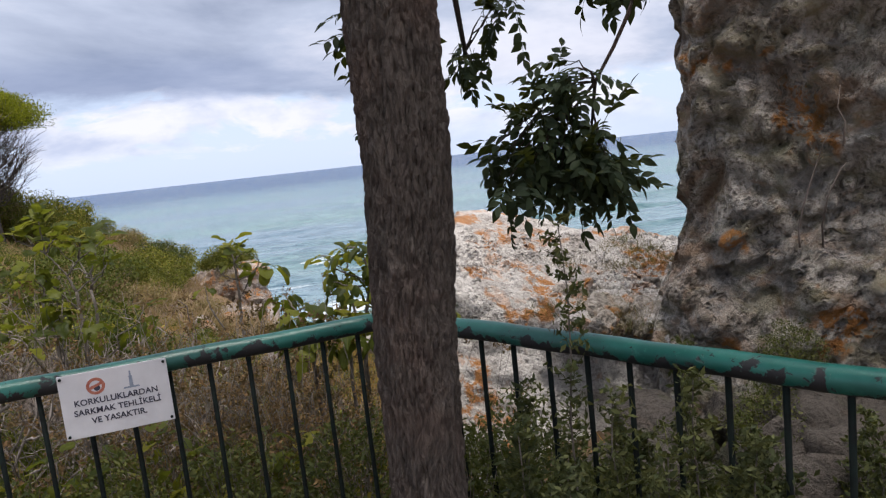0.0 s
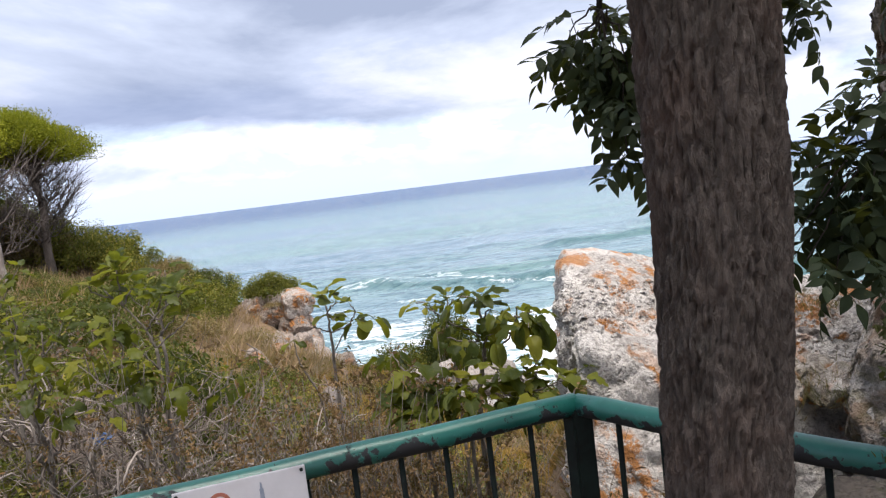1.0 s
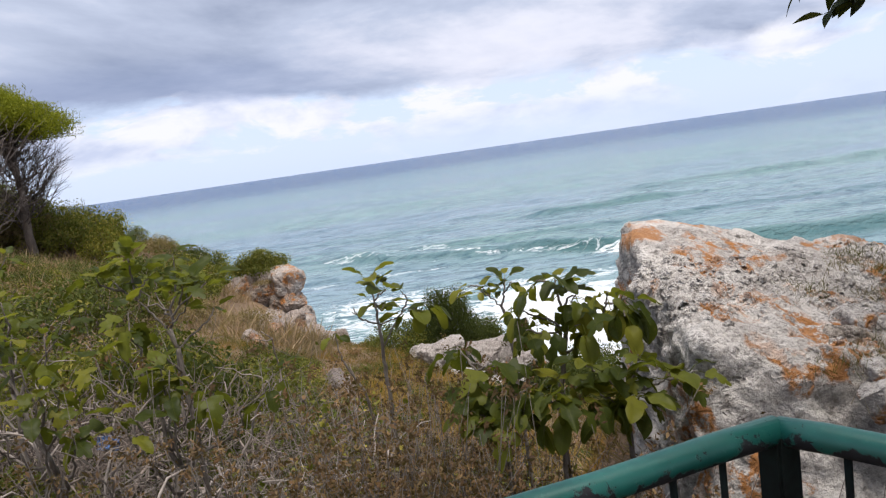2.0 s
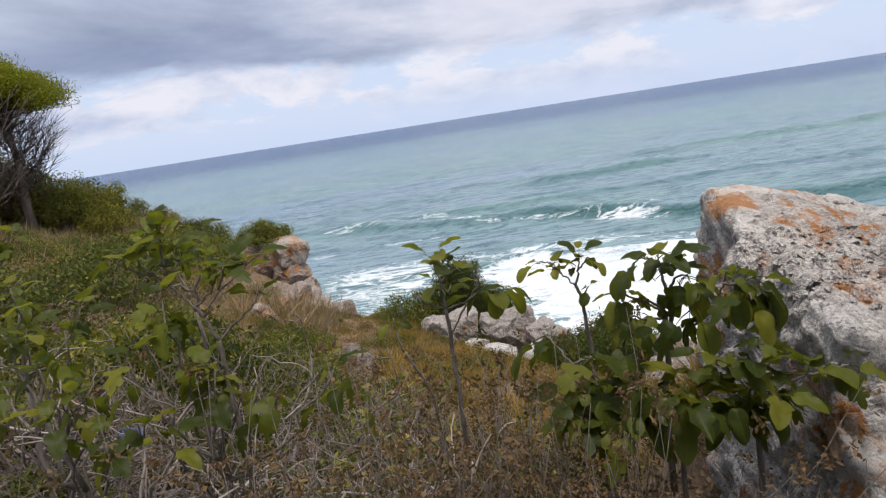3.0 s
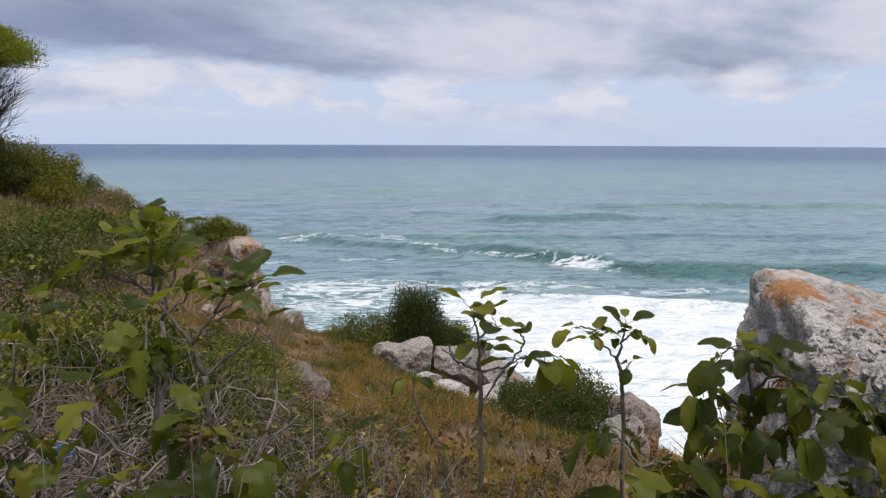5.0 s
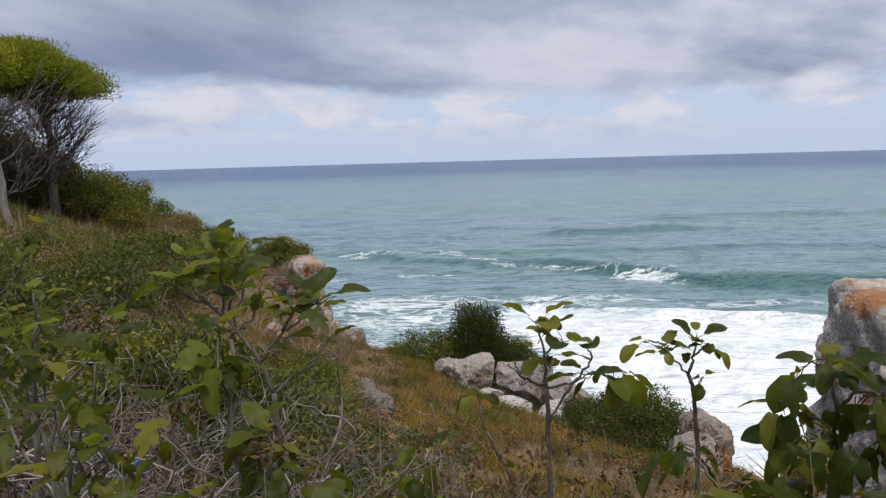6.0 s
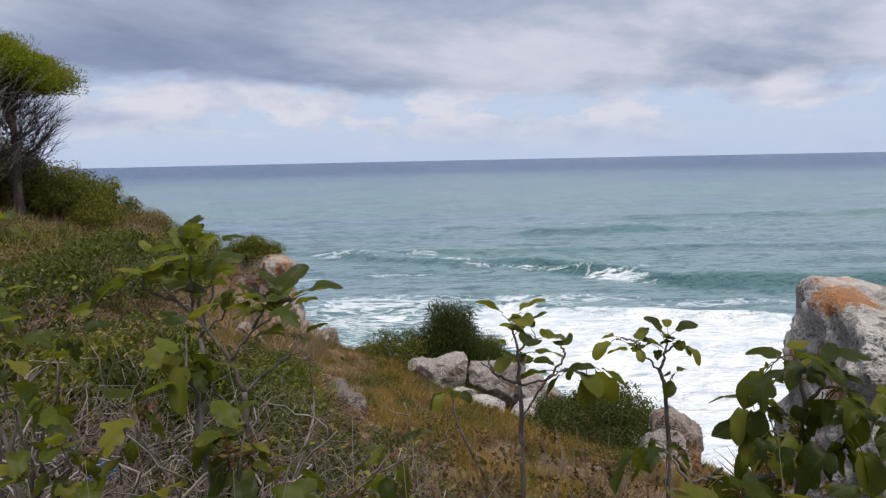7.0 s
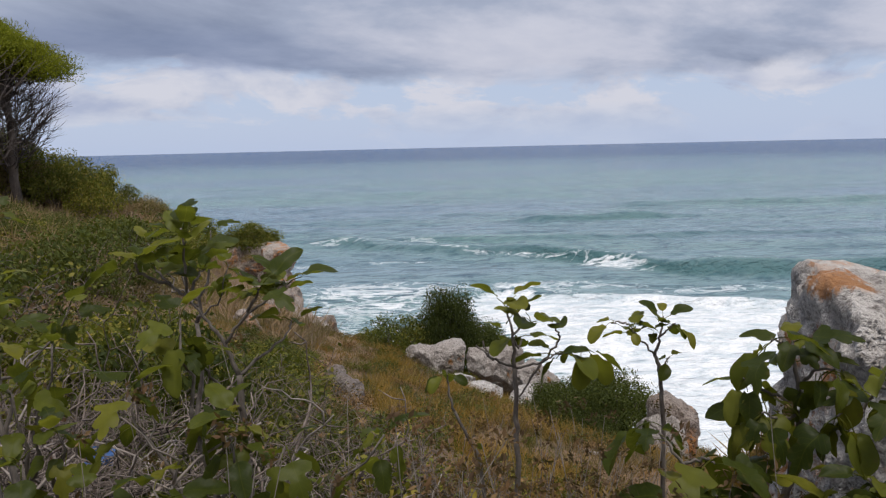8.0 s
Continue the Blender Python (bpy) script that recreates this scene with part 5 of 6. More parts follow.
for k, (x, y) in enumerate(((-1.35, 2.15), (-1.0, 2.3), (-1.7, 2.05), (-0.62, 2.4), (-2.05, 2.1))):
    z = ground_z(x, y)
    fig_plant((x, y), (x, y, z + 0.25), [(x - 0.14, y + 0.05, z + 0.52), (x + 0.12, y, z + 0.55), (x, y + 0.1, z + 0.62), (x + 0.02, y - 0.08, z + 0.42)], 20 + k, "low fig sucker with broad leaves behind the fence", 5, 0.85, 0.009)
fig_plant((-2.9, 3.1), (-2.9, 3.15, 0.8), [(-3.0, 3.2, 1.2), (-2.8, 3.1, 1.12), (-2.7, 3.2, 1.02), (-3.05, 3.0, 1.0)], 15, "leafy fig sapling among dead brush", 8, 0.8, forms=(0, 2, 4, 2, 3))
fig_plant((-3.4, 4.6), (-3.4, 4.6, 1.2), [(-3.6, 4.6, 1.7), (-3.3, 4.6, 1.75), (-3.2, 4.5, 1.55), (-3.5, 4.7, 1.6), (-3.0, 4.6, 1.5)], 16, "leafy fig sapling among dead brush", 8, 0.85, forms=(0, 2, 4, 2, 3))
fig_plant((-2.3, 4.9), (-2.3, 4.9, 0.9), [(-2.5, 4.9, 1.3), (-2.2, 4.9, 1.35), (-2.1, 4.8, 1.2), (-2.4, 5.0, 1.25)], 17, "leafy fig sapling among dead brush", 8, 0.85, forms=(0, 2, 4, 2, 3))
fig_shape((-0.23, 3.30), [(-0.230, 3.309, 0.597), (-0.214, 3.333, 0.734), (-0.184, 3.352, 0.853), (-0.157, 3.368, 0.955)], [
    ([(-0.157, 3.368, 0.955), (-0.161, 3.385, 1.041), (-0.178, 3.404, 1.127), (-0.170, 3.411, 1.170)], 7, 0.1),
    ([(-0.178, 3.404, 1.127), (-0.216, 3.390, 1.160), (-0.252, 3.372, 1.176)], 3, -0.2),
    ([(-0.161, 3.385, 1.041), (-0.138, 3.341, 1.097), (-0.120, 3.290, 1.111)], 6, -0.8),
    ([(-0.157, 3.368, 0.955), (-0.230, 3.372, 1.014), (-0.295, 3.369, 1.038), (-0.334, 3.363, 1.070)], 6, -0.6),
    ([(-0.157, 3.368, 0.955), (-0.258, 3.307, 0.968), (-0.336, 3.250, 1.013)], 4, -0.8),
    ([(-0.184, 3.352, 0.853), (-0.098, 3.320, 0.922), (-0.035, 3.290, 0.990), (-0.011, 3.268, 1.066), (-0.008, 3.244, 1.116)], 6, -0.3),
    ([(-0.023, 3.248, 1.073), (0.016, 3.217, 1.072), (0.051, 3.191, 1.099)], 6, -0.6),
    ([(0.013, 3.212, 1.073), (0.029, 3.181, 1.057), (0.024, 3.152, 1.034)], 4, -0.8),
    ([(-0.037, 3.286, 0.992), (-0.107, 3.258, 1.008), (-0.152, 3.223, 1.007)], 4, -0.8),
], 1, "leafy green fig sapling growing against the pale rock", 0.95, (0, 2, 3, 4, 2, 5), 0.013)
fig_shape((-0.03, 3.06), [(-0.025, 3.063, 0.694), (-0.029, 3.078, 0.770)], [
    ([(-0.029, 3.078, 0.770), (-0.035, 3.078, 0.821), (-0.038, 3.076, 0.864)], 7, 0.0),
    ([(-0.029, 3.078, 0.770), (-0.119, 3.073, 0.865), (-0.173, 3.055, 0.920)], 4, 0.1),
    ([(-0.029, 3.078, 0.770), (0.026, 3.066, 0.854), (0.032, 3.056, 0.915)], 4, 0.1),
    ([(-0.029, 3.078, 0.770), (0.073, 3.033, 0.799), (0.112, 2.997, 0.829)], 5, 0.0),
    ([(0.112, 2.997, 0.829), (0.154, 2.968, 0.839), (0.195, 2.941, 0.864)], 4, 0.0),
    ([(-0.037, 3.046, 0.704), (-0.085, 3.015, 0.777), (-0.141, 2.979, 0.818)], 6, -0.2),
    ([(-0.037, 3.046, 0.704), (-0.004, 3.000, 0.759), (-0.011, 2.958, 0.799)], 6, -0.2),
], 2, "low leafy fig sapling at the foot of the pale rock", 0.98, (0, 2, 4, 5), 0.012)
fig_shape((-0.48, 3.15), [(-0.478, 3.157, 0.693), (-0.479, 3.169, 0.755)], [
    ([(-0.479, 3.169, 0.755), (-0.483, 3.168, 0.799), (-0.487, 3.165, 0.834)], 8, -0.2),
    ([(-0.479, 3.169, 0.755), (-0.549, 3.165, 0.816), (-0.593, 3.151, 0.844)], 5, -0.2),
    ([(-0.479, 3.169, 0.755), (-0.394, 3.142, 0.811), (-0.341, 3.115, 0.843)], 6, -0.2),
    ([(-0.484, 3.139, 0.703), (-0.443, 3.099, 0.738), (-0.412, 3.060, 0.773)], 6, -0.3),
    ([(-0.484, 3.139, 0.703), (-0.564, 3.118, 0.750), (-0.597, 3.089, 0.786)], 5, -0.3),
    ([(-0.479, 3.169, 0.755), (-0.550, 3.238, 0.883), (-0.592, 3.291, 0.951), (-0.614, 3.333, 0.975)], 4, -0.3),
    ([(-0.545, 3.253, 0.876), (-0.495, 3.227, 0.909), (-0.481, 3.198, 0.903)], 4, -0.3),
], 3, "low spreading fig sapling with large leaves", 0.98, (0, 2, 4, 5), 0.012)
fig_shape((-0.28, 3.03), [(-0.281, 3.032, 0.724), (-0.272, 3.037, 0.753)], [
    ([(-0.272, 3.037, 0.753), (-0.303, 3.025, 0.803), (-0.328, 3.008, 0.831)], 6, -0.2),
    ([(-0.272, 3.037, 0.753), (-0.246, 3.013, 0.780), (-0.228, 2.988, 0.799)], 6, -0.2),
    ([(-0.272, 3.037, 0.753), (-0.261, 3.030, 0.804), (-0.252, 3.021, 0.848)], 5, 0.0),
], 12, "low leafy fig sapling at the foot of the pale rock", 0.98, (0, 2, 4, 5), 0.01)
fig_shape((-1.73, 3.47), [(-1.735, 3.478, 0.812), (-1.744, 3.498, 0.977), (-1.753, 3.512, 1.084)], [
    ([(-1.753, 3.512, 1.084), (-1.789, 3.523, 1.176), (-1.848, 3.532, 1.260), (-1.892, 3.538, 1.308)], 0, 0.0),
    ([(-1.892, 3.538, 1.308), (-1.945, 3.566, 1.344), (-2.000, 3.597, 1.396)], 4, 0.5),
    ([(-1.892, 3.538, 1.308), (-1.888, 3.526, 1.414), (-1.887, 3.513, 1.515)], 7, 0.9),
    ([(-1.892, 3.538, 1.308), (-1.876, 3.596, 1.367), (-1.861, 3.648, 1.383)], 4, 0.7),
    ([(-1.937, 3.542, 1.348), (-2.001, 3.496, 1.389), (-1.997, 3.451, 1.430)], 3, 0.5),
    ([(-1.789, 3.523, 1.176), (-1.727, 3.551, 1.261), (-1.654, 3.574, 1.297), (-1.613, 3.596, 1.334)], 7, 0.7),
    ([(-1.723, 3.535, 1.265), (-1.689, 3.502, 1.314), (-1.668, 3.466, 1.346)], 4, 0.6),
    ([(-1.753, 3.512, 1.084), (-1.683, 3.553, 1.138), (-1.620, 3.593, 1.178), (-1.617, 3.631, 1.212)], 3, 0.4),
    ([(-1.744, 3.498, 0.977), (-1.807, 3.438, 1.103), (-1.846, 3.372, 1.190)], 3, 0.2),
], 7, "branching fig sapling rising from dead brush", 0.80, (1, 3, 3, 2, 4), 0.012)
fig_shape((-0.93, 3.63), [(-0.928, 3.631, 0.720), (-0.926, 3.649, 0.861), (-0.927, 3.669, 1.021)], [
    ([(-0.927, 3.669, 1.021), (-0.933, 3.682, 1.127), (-0.947, 3.693, 1.220)], 4, 0.7),
    ([(-0.933, 3.682, 1.127), (-0.906, 3.666, 1.158), (-0.873, 3.649, 1.175)], 4, 0.3),
    ([(-0.933, 3.682, 1.127), (-0.913, 3.701, 1.075), (-0.892, 3.729, 1.094)], 2, 0.2),
    ([(-0.927, 3.669, 1.021), (-0.991, 3.700, 1.040), (-1.044, 3.735, 1.081)], 0, 0.0),
    ([(-0.994, 3.671, 1.049), (-1.020, 3.675, 1.085), (-1.025, 3.679, 1.112)], 0, 0.0),
    ([(-0.927, 3.669, 1.021), (-0.848, 3.647, 1.041), (-0.799, 3.628, 1.077)], 2, 0.2),
    ([(-0.843, 3.672, 1.033), (-0.781, 3.658, 1.112), (-0.802, 3.638, 1.158)], 1, 0.6),
    ([(-0.789, 3.676, 1.061), (-0.753, 3.639, 1.081), (-0.728, 3.602, 1.106)], 4, -0.3),
    ([(-0.843, 3.672, 1.033), (-0.889, 3.663, 0.967), (-0.912, 3.657, 0.923)], 0, 0.0),
], 4, "slender fig sapling with a straight grey stem", 0.9, (1, 1, 3), 0.01)
fig_shape((-1.00, 3.72), [(-1.019, 3.722, 0.658), (-1.064, 3.733, 0.751), (-1.117, 3.745, 0.855)], [
    ([(-1.117, 3.745, 0.855), (-1.137, 3.755, 0.929), (-1.139, 3.763, 0.994)], 3, 0.1),
], 5, "thin bleached fig stem with a few leaves", 0.62, (1, 3), 0.007)
fig_shape((-0.31, 3.99), [(-0.310, 4.006, 0.656), (-0.316, 4.019, 0.759), (-0.322, 4.032, 0.863), (-0.341, 4.040, 0.929)], [
    ([(-0.341, 4.040, 0.929), (-0.318, 4.049, 0.997), (-0.304, 4.059, 1.073)], 4, 0.8),
    ([(-0.318, 4.049, 0.997), (-0.293, 4.028, 1.030), (-0.278, 4.007, 1.057)], 4, 0.1),
    ([(-0.341, 4.040, 0.929), (-0.389, 4.066, 0.983), (-0.423, 4.092, 1.037)], 3, 0.2),
    ([(-0.436, 4.053, 1.048), (-0.471, 4.074, 1.056), (-0.492, 4.092, 1.043)], 2, 0.1),
    ([(-0.322, 4.032, 0.863), (-0.300, 4.037, 0.899), (-0.283, 4.040, 0.920)], 2, 0.1),
    ([(-0.395, 4.047, 0.989), (-0.424, 4.024, 1.013), (-0.438, 4.002, 1.041)], 2, 0.2),
], 6, "slender fig sapling with small leaves", 0.70, (1, 1, 3), 0.01)


# ---- dead brush: tangles of bleached twigs ----
def dead_brush(name, seed, radius, height, stems):
    rr = np.random.default_rng(seed)
    top = thing(name, (0, 0, 0), "tangle of bleached grey leafless twigs", "brushwood", "dead brush")
    for s in range(3):
        g = Geo()
        for k in range(stems // 3 + 2):
            a, r = rr.uniform(0, 6.28), radius * math.sqrt(rr.uniform(0, 1)) * 0.7
            p = np.array((r * math.cos(a), r * math.sin(a), -0.05))
            d = np.array((rr.normal(0, 1.0), rr.normal(0, 1.0), 0.6))
            n = 12
            step = height * rr.uniform(0.5, 1.15) / n
            pts = [p]
            for i in range(n):
                d = d + rr.normal(size=3) * 0.34 - (0, 0, 0.02)
                d /= np.linalg.norm(d)
                pts.append(pts[-1] + d * step)
            w = rr.choice([0.002, 0.003, 0.0042, 0.006, 0.010])
            add_tube(g, pts, np.linspace(w, w * 0.35, n + 1), 5)
            for i in range(3, n, 1):
                if rr.uniform() < 0.75:
                    e = d * 0.3 + rr.normal(size=3)
                    e /= np.linalg.norm(e)
                    m1 = pts[i] + e * step * rr.uniform(0.8, 1.6)
                    m2 = m1 + (e + rr.normal(size=3) * 0.5) * step * rr.uniform(0.6, 1.5)
                    add_tube(g, [pts[i], m1, m2], [w * 0.5, w * 0.38, w * 0.2], 4)
        tagged(part("twig_tangle", g.mesh("twig_tangle", M_TWIG), top), kind="stuff")
    return top


BRUSH = [dead_brush("dead_brush", 60 + k, 0.55, 0.95, 27) for k in range(3)]
brush_rng = np.random.default_rng(77)
spots = [(-2.3, 3.7), (-1.9, 3.9), (-2.9, 4.0), (-1.2, 4.2), (-3.2, 3.7)]
spots += [(x, y) for x, y in zip(brush_rng.uniform(-3.9, -1.45, 25), brush_rng.uniform(4.2, 6.3, 25))]


def in_brush(x, y):
    """The open stand of dead brush, where little else grows."""
    return -3.9 < x < -1.6 and 4.1 < y < 6.4


for k, (x, y) in enumerate(spots):
    s = brush_rng.uniform(0.8, 1.15)
    m = Matrix.Translation((x, y, ground_z(x, y) + 0.16)) @ Matrix.Rotation(brush_rng.uniform(0, 6.28), 4, "Z") @ Matrix.Scale(s, 4)
    if k < 3:
        BRUSH[k].matrix_basis = m
    else:
        copy_thing(BRUSH[k % 3], m)


def dead_branch(seed, at, length):
    """One thick bleached branch with forks, standing crookedly in the brush."""
    rr = np.random.default_rng(seed)
    top = thing("dead_branch", at, "thick bleached grey branch with crooked forks", "branch", "dead branches in the brush")

    def grow(p, d, w, size, level):
        pts = [p]
        for i in range(7):
            d = d + rr.normal(size=3) * 0.40 + (0, 0, 0.04)
            d = d / np.linalg.norm(d)
            pts.append(pts[-1] + d * size / 7)
        g = Geo()
        add_tube(g, pts, np.linspace(w, w * 0.45, 8), 7)
        part("limb" if level == 0 else "fork", g.mesh("limb", M_BLEACHED), top)
        if level < 2:
            for i in (3, 5, 6) if level == 0 else (4, 6):
                e = d + rr.normal(size=3) * 0.75
                grow(pts[i], e / np.linalg.norm(e), w * 0.6, size * rr.uniform(0.45, 0.75), level + 1)

    grow(np.zeros(3), np.array((rr.normal(0, 0.5), rr.normal(0, 0.3), 1.0)), rr.uniform(0.006, 0.014), length, 0)
    return top


for k, (x, y, size) in enumerate(((-2.35, 3.7, 1.0), (-1.95, 3.55, 0.9), (-1.55, 3.45, 0.8), (-1.3, 3.2, 0.75), (-2.6, 3.3, 0.9), (-1.15, 3.9, 0.9), (-2.9, 4.2, 1.0), (-2.1, 4.3, 1.0), (-1.7, 2.9, 0.8), (-3.3, 4.9, 1.1), (-2.5, 5.2, 1.0), (-0.75, 3.0, 0.7), (-3.9, 4.4, 1.0), (-1.6, 4.9, 0.9), (-2.2, 3.3, 0.8), (-1.75, 3.75, 0.95), (-2.45, 3.95, 1.0), (-1.4, 3.6, 0.85), (-2.75, 3.6, 0.9), (-3.1, 4.6, 1.1), (-1.05, 3.3, 0.7), (-2.0, 3.05, 0.7), (-0.95, 3.1, 0.75), (-0.45, 3.2, 0.7), (-0.6, 3.6, 0.8), (-1.2, 3.6, 0.8), (-0.3, 2.9, 0.65), (-2.3, 2.95, 1.0), (-1.9, 2.85, 1.05), (-1.5, 2.9, 1.0), (-2.65, 3.05, 1.1), (-1.25, 2.85, 0.95), (-2.1, 3.2, 1.15), (-1.65, 3.15, 1.1), (-2.9, 3.4, 1.2), (-2.45, 3.45, 1.2), (-1.35, 3.05, 1.0), (-1.05, 2.9, 0.85), (-0.8, 2.8, 0.75), (-0.65, 3.25, 0.8), (-0.95, 3.35, 0.8), (-0.5, 2.75, 0.7))):
    dead_branch(200 + k, (x, y, ground_z(x, y) - 0.03), size * 0.85)


# ---- shrubs ----
def shrub(name, seed, radius, height, clumps, leaves, size, mat, label, twig=M_TWIG, group="shrubs on the slope"):
    """A shrub: stems from the ground, and clumps of small leaves with gaps between them."""
    rr = np.random.default_rng(seed)
    top = thing(name, (0, 0, 0), label, "shrub", group)
    wood, green = Geo(), Geo()
    for k in range(clumps):
        a = rr.uniform(0, 6.28)
        t = math.sqrt(rr.uniform(0, 1))
        c = np.array((radius * t * math.cos(a), radius * t * math.sin(a), height * (0.10 + 0.80 * math.sqrt(max(0, 1 - t * t * 0.92)) * rr.uniform(0.25, 1.0))))
        add_tube(wood, bent((c[0] * 0.15, c[1] * 0.15, -0.1), c, 0.02, 5, rr, 0.03 * radius), np.linspace(0.012, 0.004, 5) * radius, 5)
        n = leaves // clumps
        q = rr.normal(size=(n, 3))
        q /= np.linalg.norm(q, axis=1)[:, None]
        q *= (rr.uniform(0.25, 1.0, n) ** 0.5)[:, None] * np.array((0.36, 0.36, 0.26)) * radius * rr.uniform(0.75, 1.25)
        scatter(green, LEAF, LEAF_F, c + q, frames_for(q + rr.normal(size=(n, 3)) * 0.5 * radius * 0.4 + (0, 0, 0.15 * radius), rr), rr.uniform(0.7, 1.3, n) * size)
    tagged(part("stemwork", wood.mesh("stemwork", twig), top), kind="stuff")
    tagged(part("foliage", green.mesh("foliage", mat), top), kind="stuff")
    return top


KINDS = [
    shrub("shrub", 1, 0.8, 0.95, 40, 4200, 0.065, M_SHRUB, "olive-green evergreen shrub on the overgrown slope"),
    shrub("shrub", 2, 0.9, 0.8, 40, 4200, 0.065, M_DARK, "dark green evergreen shrub on the overgrown slope"),
    shrub("shrub", 3, 0.7, 0.6, 30, 2600, 0.055, M_DRY, "dry brownish shrub on the overgrown slope"),
    shrub("shrub", 4, 0.75, 0.8, 34, 3400, 0.07, M_SHRUB, "yellow-green shrub on the overgrown slope"),
    shrub("shrub", 5, 0.8, 0.7, 34, 2600, 0.055, M_RUST, "rusty brown withered shrub on the grassy slope"),
]
used = [False] * len(KINDS)


def low_belt(x, y):
    """The belt of low growth before the pines, where their trunks stand free."""
    return -0.74 < (x + 1.3) / (y - 1.5) < -0.43 and 13.0 < y < 25.6


def plant(kind, x, y, s, lift=0.0, tall=1.0):
    if low_belt(x, y):
        s, tall, kind = min(s, 0.62), min(tall, 0.8), {0: 1, 3: 2}.get(kind, kind)
    m = Matrix.Translation((x, y, ground_z(x, y) - 0.05 + lift)) @ Matrix.Rotation(slope_rng.uniform(0, 6.28), 4, "Z") @ Matrix.Diagonal((s, s, s * tall, 1))
    if not used[kind]:
        used[kind] = True
        KINDS[kind].matrix_basis = m
        return KINDS[kind]
    ob = copy_thing(KINDS[kind], Matrix.Identity(4))
    ob.matrix_basis = m
    return ob


slope_rng = np.random.default_rng(5)


def thicket(seed, radius, height, stems, mat, label, most=8):
    """An open thicket: crooked grey stems that fork, with single broad leaves along them."""
    rr = np.random.default_rng(seed)
    top = thing("thicket", (0, 0, 0), label, "shrub", "thickets by the fence")
    wood, green = Geo(), Geo()
    for k in range(stems):
        a, r = rr.uniform(0, 6.28), radius * math.sqrt(rr.uniform(0, 1)) * 0.5
        d = np.array((math.cos(a) * 0.5, math.sin(a) * 0.5, 1.0)) + rr.normal(size=3) * 0.2
        p, w = np.array((r * math.cos(a), r * math.sin(a), -0.05)), rr.uniform(0.004, 0.010)
        pts = [p]
        for i in range(8):
            d = d / np.linalg.norm(d) + rr.normal(size=3) * 0.25
            pts.append(pts[-1] + d / np.linalg.norm(d) * height / 8 * rr.uniform(0.8, 1.2))
        add_tube(wood, pts, np.linspace(w, w * 0.3, 9), 5)
        for i in range(2, 9):
            for _ in range(2):
                e = d * 0.4 + rr.normal(size=3) * 0.8
                e /= np.linalg.norm(e)
                tip = pts[i] + e * rr.uniform(0.08, 0.22)
                add_tube(wood, [pts[i], (pts[i] + tip) / 2 + rr.normal(size=3) * 0.012, tip], [w * 0.4, w * 0.3, 0.001], 4)
                n = rr.integers(1, most)
                q = tip + rr.normal(size=(n, 3)) * 0.035 - e * rr.uniform(0, 0.1, n)[:, None]
                scatter(green, BROAD, BROAD_F, q, frames_for(rr.normal(size=(n, 3)) * 0.7 + (0, 0, 0.7), rr), rr.uniform(0.024, 0.062, n))
    tagged(part("stemwork", wood.mesh("stemwork", M_TWIG), top), kind="stuff")
    tagged(part("foliage", green.mesh("foliage", mat), top), kind="stuff")
    return top


BROAD = [(0, -0.5, 0), (0.30, -0.22, 0.07), (0.36, 0.12, 0.08), (0, 0.55, -0.06), (-0.36, 0.12, 0.08), (-0.30, -0.22, 0.07), (0, 0.0, 0.0)]
BROAD_F = [(0, 1, 6), (1, 2, 6), (2, 3, 6), (3, 4, 6), (4, 5, 6), (5, 0, 6)]
THICK = [thicket(31, 0.5, 0.85, 15, M_SHRUB, "open thicket of grey stems with yellow-green leaves"), thicket(32, 0.5, 0.75, 14, M_RUST, "dry brown thicket of grey stems", 3),
         thicket(33, 0.5, 0.9, 14, M_SHRUB, "open thicket of grey stems with yellow-green leaves")]
place_rng = np.random.default_rng(8)
for k in range(36):
    x, y = place_rng.uniform(-6.0, -0.7), place_rng.uniform(4.3, 8.4)
    if y < 3.0 and x > -1.4 or x > -0.9 - 0.25 * (y - 3.5) or -0.36 * x > y:
        x, y = place_rng.uniform(-4.5, -2.0), place_rng.uniform(4.2, 6.5)
    m = Matrix.Translation((x, y, ground_z(x, y) - 0.03)) @ Matrix.Rotation(place_rng.uniform(0, 6.28), 4, "Z") @ Matrix.Scale(place_rng.uniform(0.75, 1.05), 4)
    if in_brush(x, y) and k % 2:
        m = Matrix.Translation((x - 2.2, y + 2.2, ground_z(x - 2.2, y + 2.2) - 0.03))
    if k < 3:
        THICK[k].matrix_basis = m
    else:
        copy_thing(THICK[k % 3], Matrix.Identity(4)).matrix_basis = m

for k in range(5):
    x, y = place_rng.uniform(-1.2, -0.4), place_rng.uniform(2.45, 2.9)
    if y < 2.35 - 0.27 * x * 0.5:
        y += 0.6
    copy_thing(THICK[(0, 2, 0, 1)[k % 4]], Matrix.Identity(4)).matrix_basis = Matrix.Translation((x, y, ground_z(x, y) - 0.05)) @ Matrix.Rotation(place_rng.uniform(0, 6.28), 4, "Z") @ Matrix.Scale(place_rng.uniform(0.40, 0.62), 4)

for k in range(9):
    x, y = -0.35 - 0.24 * k, 2.25 + 0.12 * (k % 3)
    copy_thing(THICK[0 if k % 2 else 2], Matrix.Identity(4)).matrix_basis = Matrix.Translation((x, y, ground_z(x, y) - 0.05)) @ Matrix.Rotation(k * 1.7, 4, "Z") @ Matrix.Scale(place_rng.uniform(0.5, 0.75), 4)

for k in range(11):
    x, y = place_rng.uniform(-3.8, -1.6), place_rng.uniform(4.0, 6.2)
    plant((1, 0, 1, 4)[k % 4], x, y, place_rng.uniform(0.3, 0.5), 0.0, 1.2)

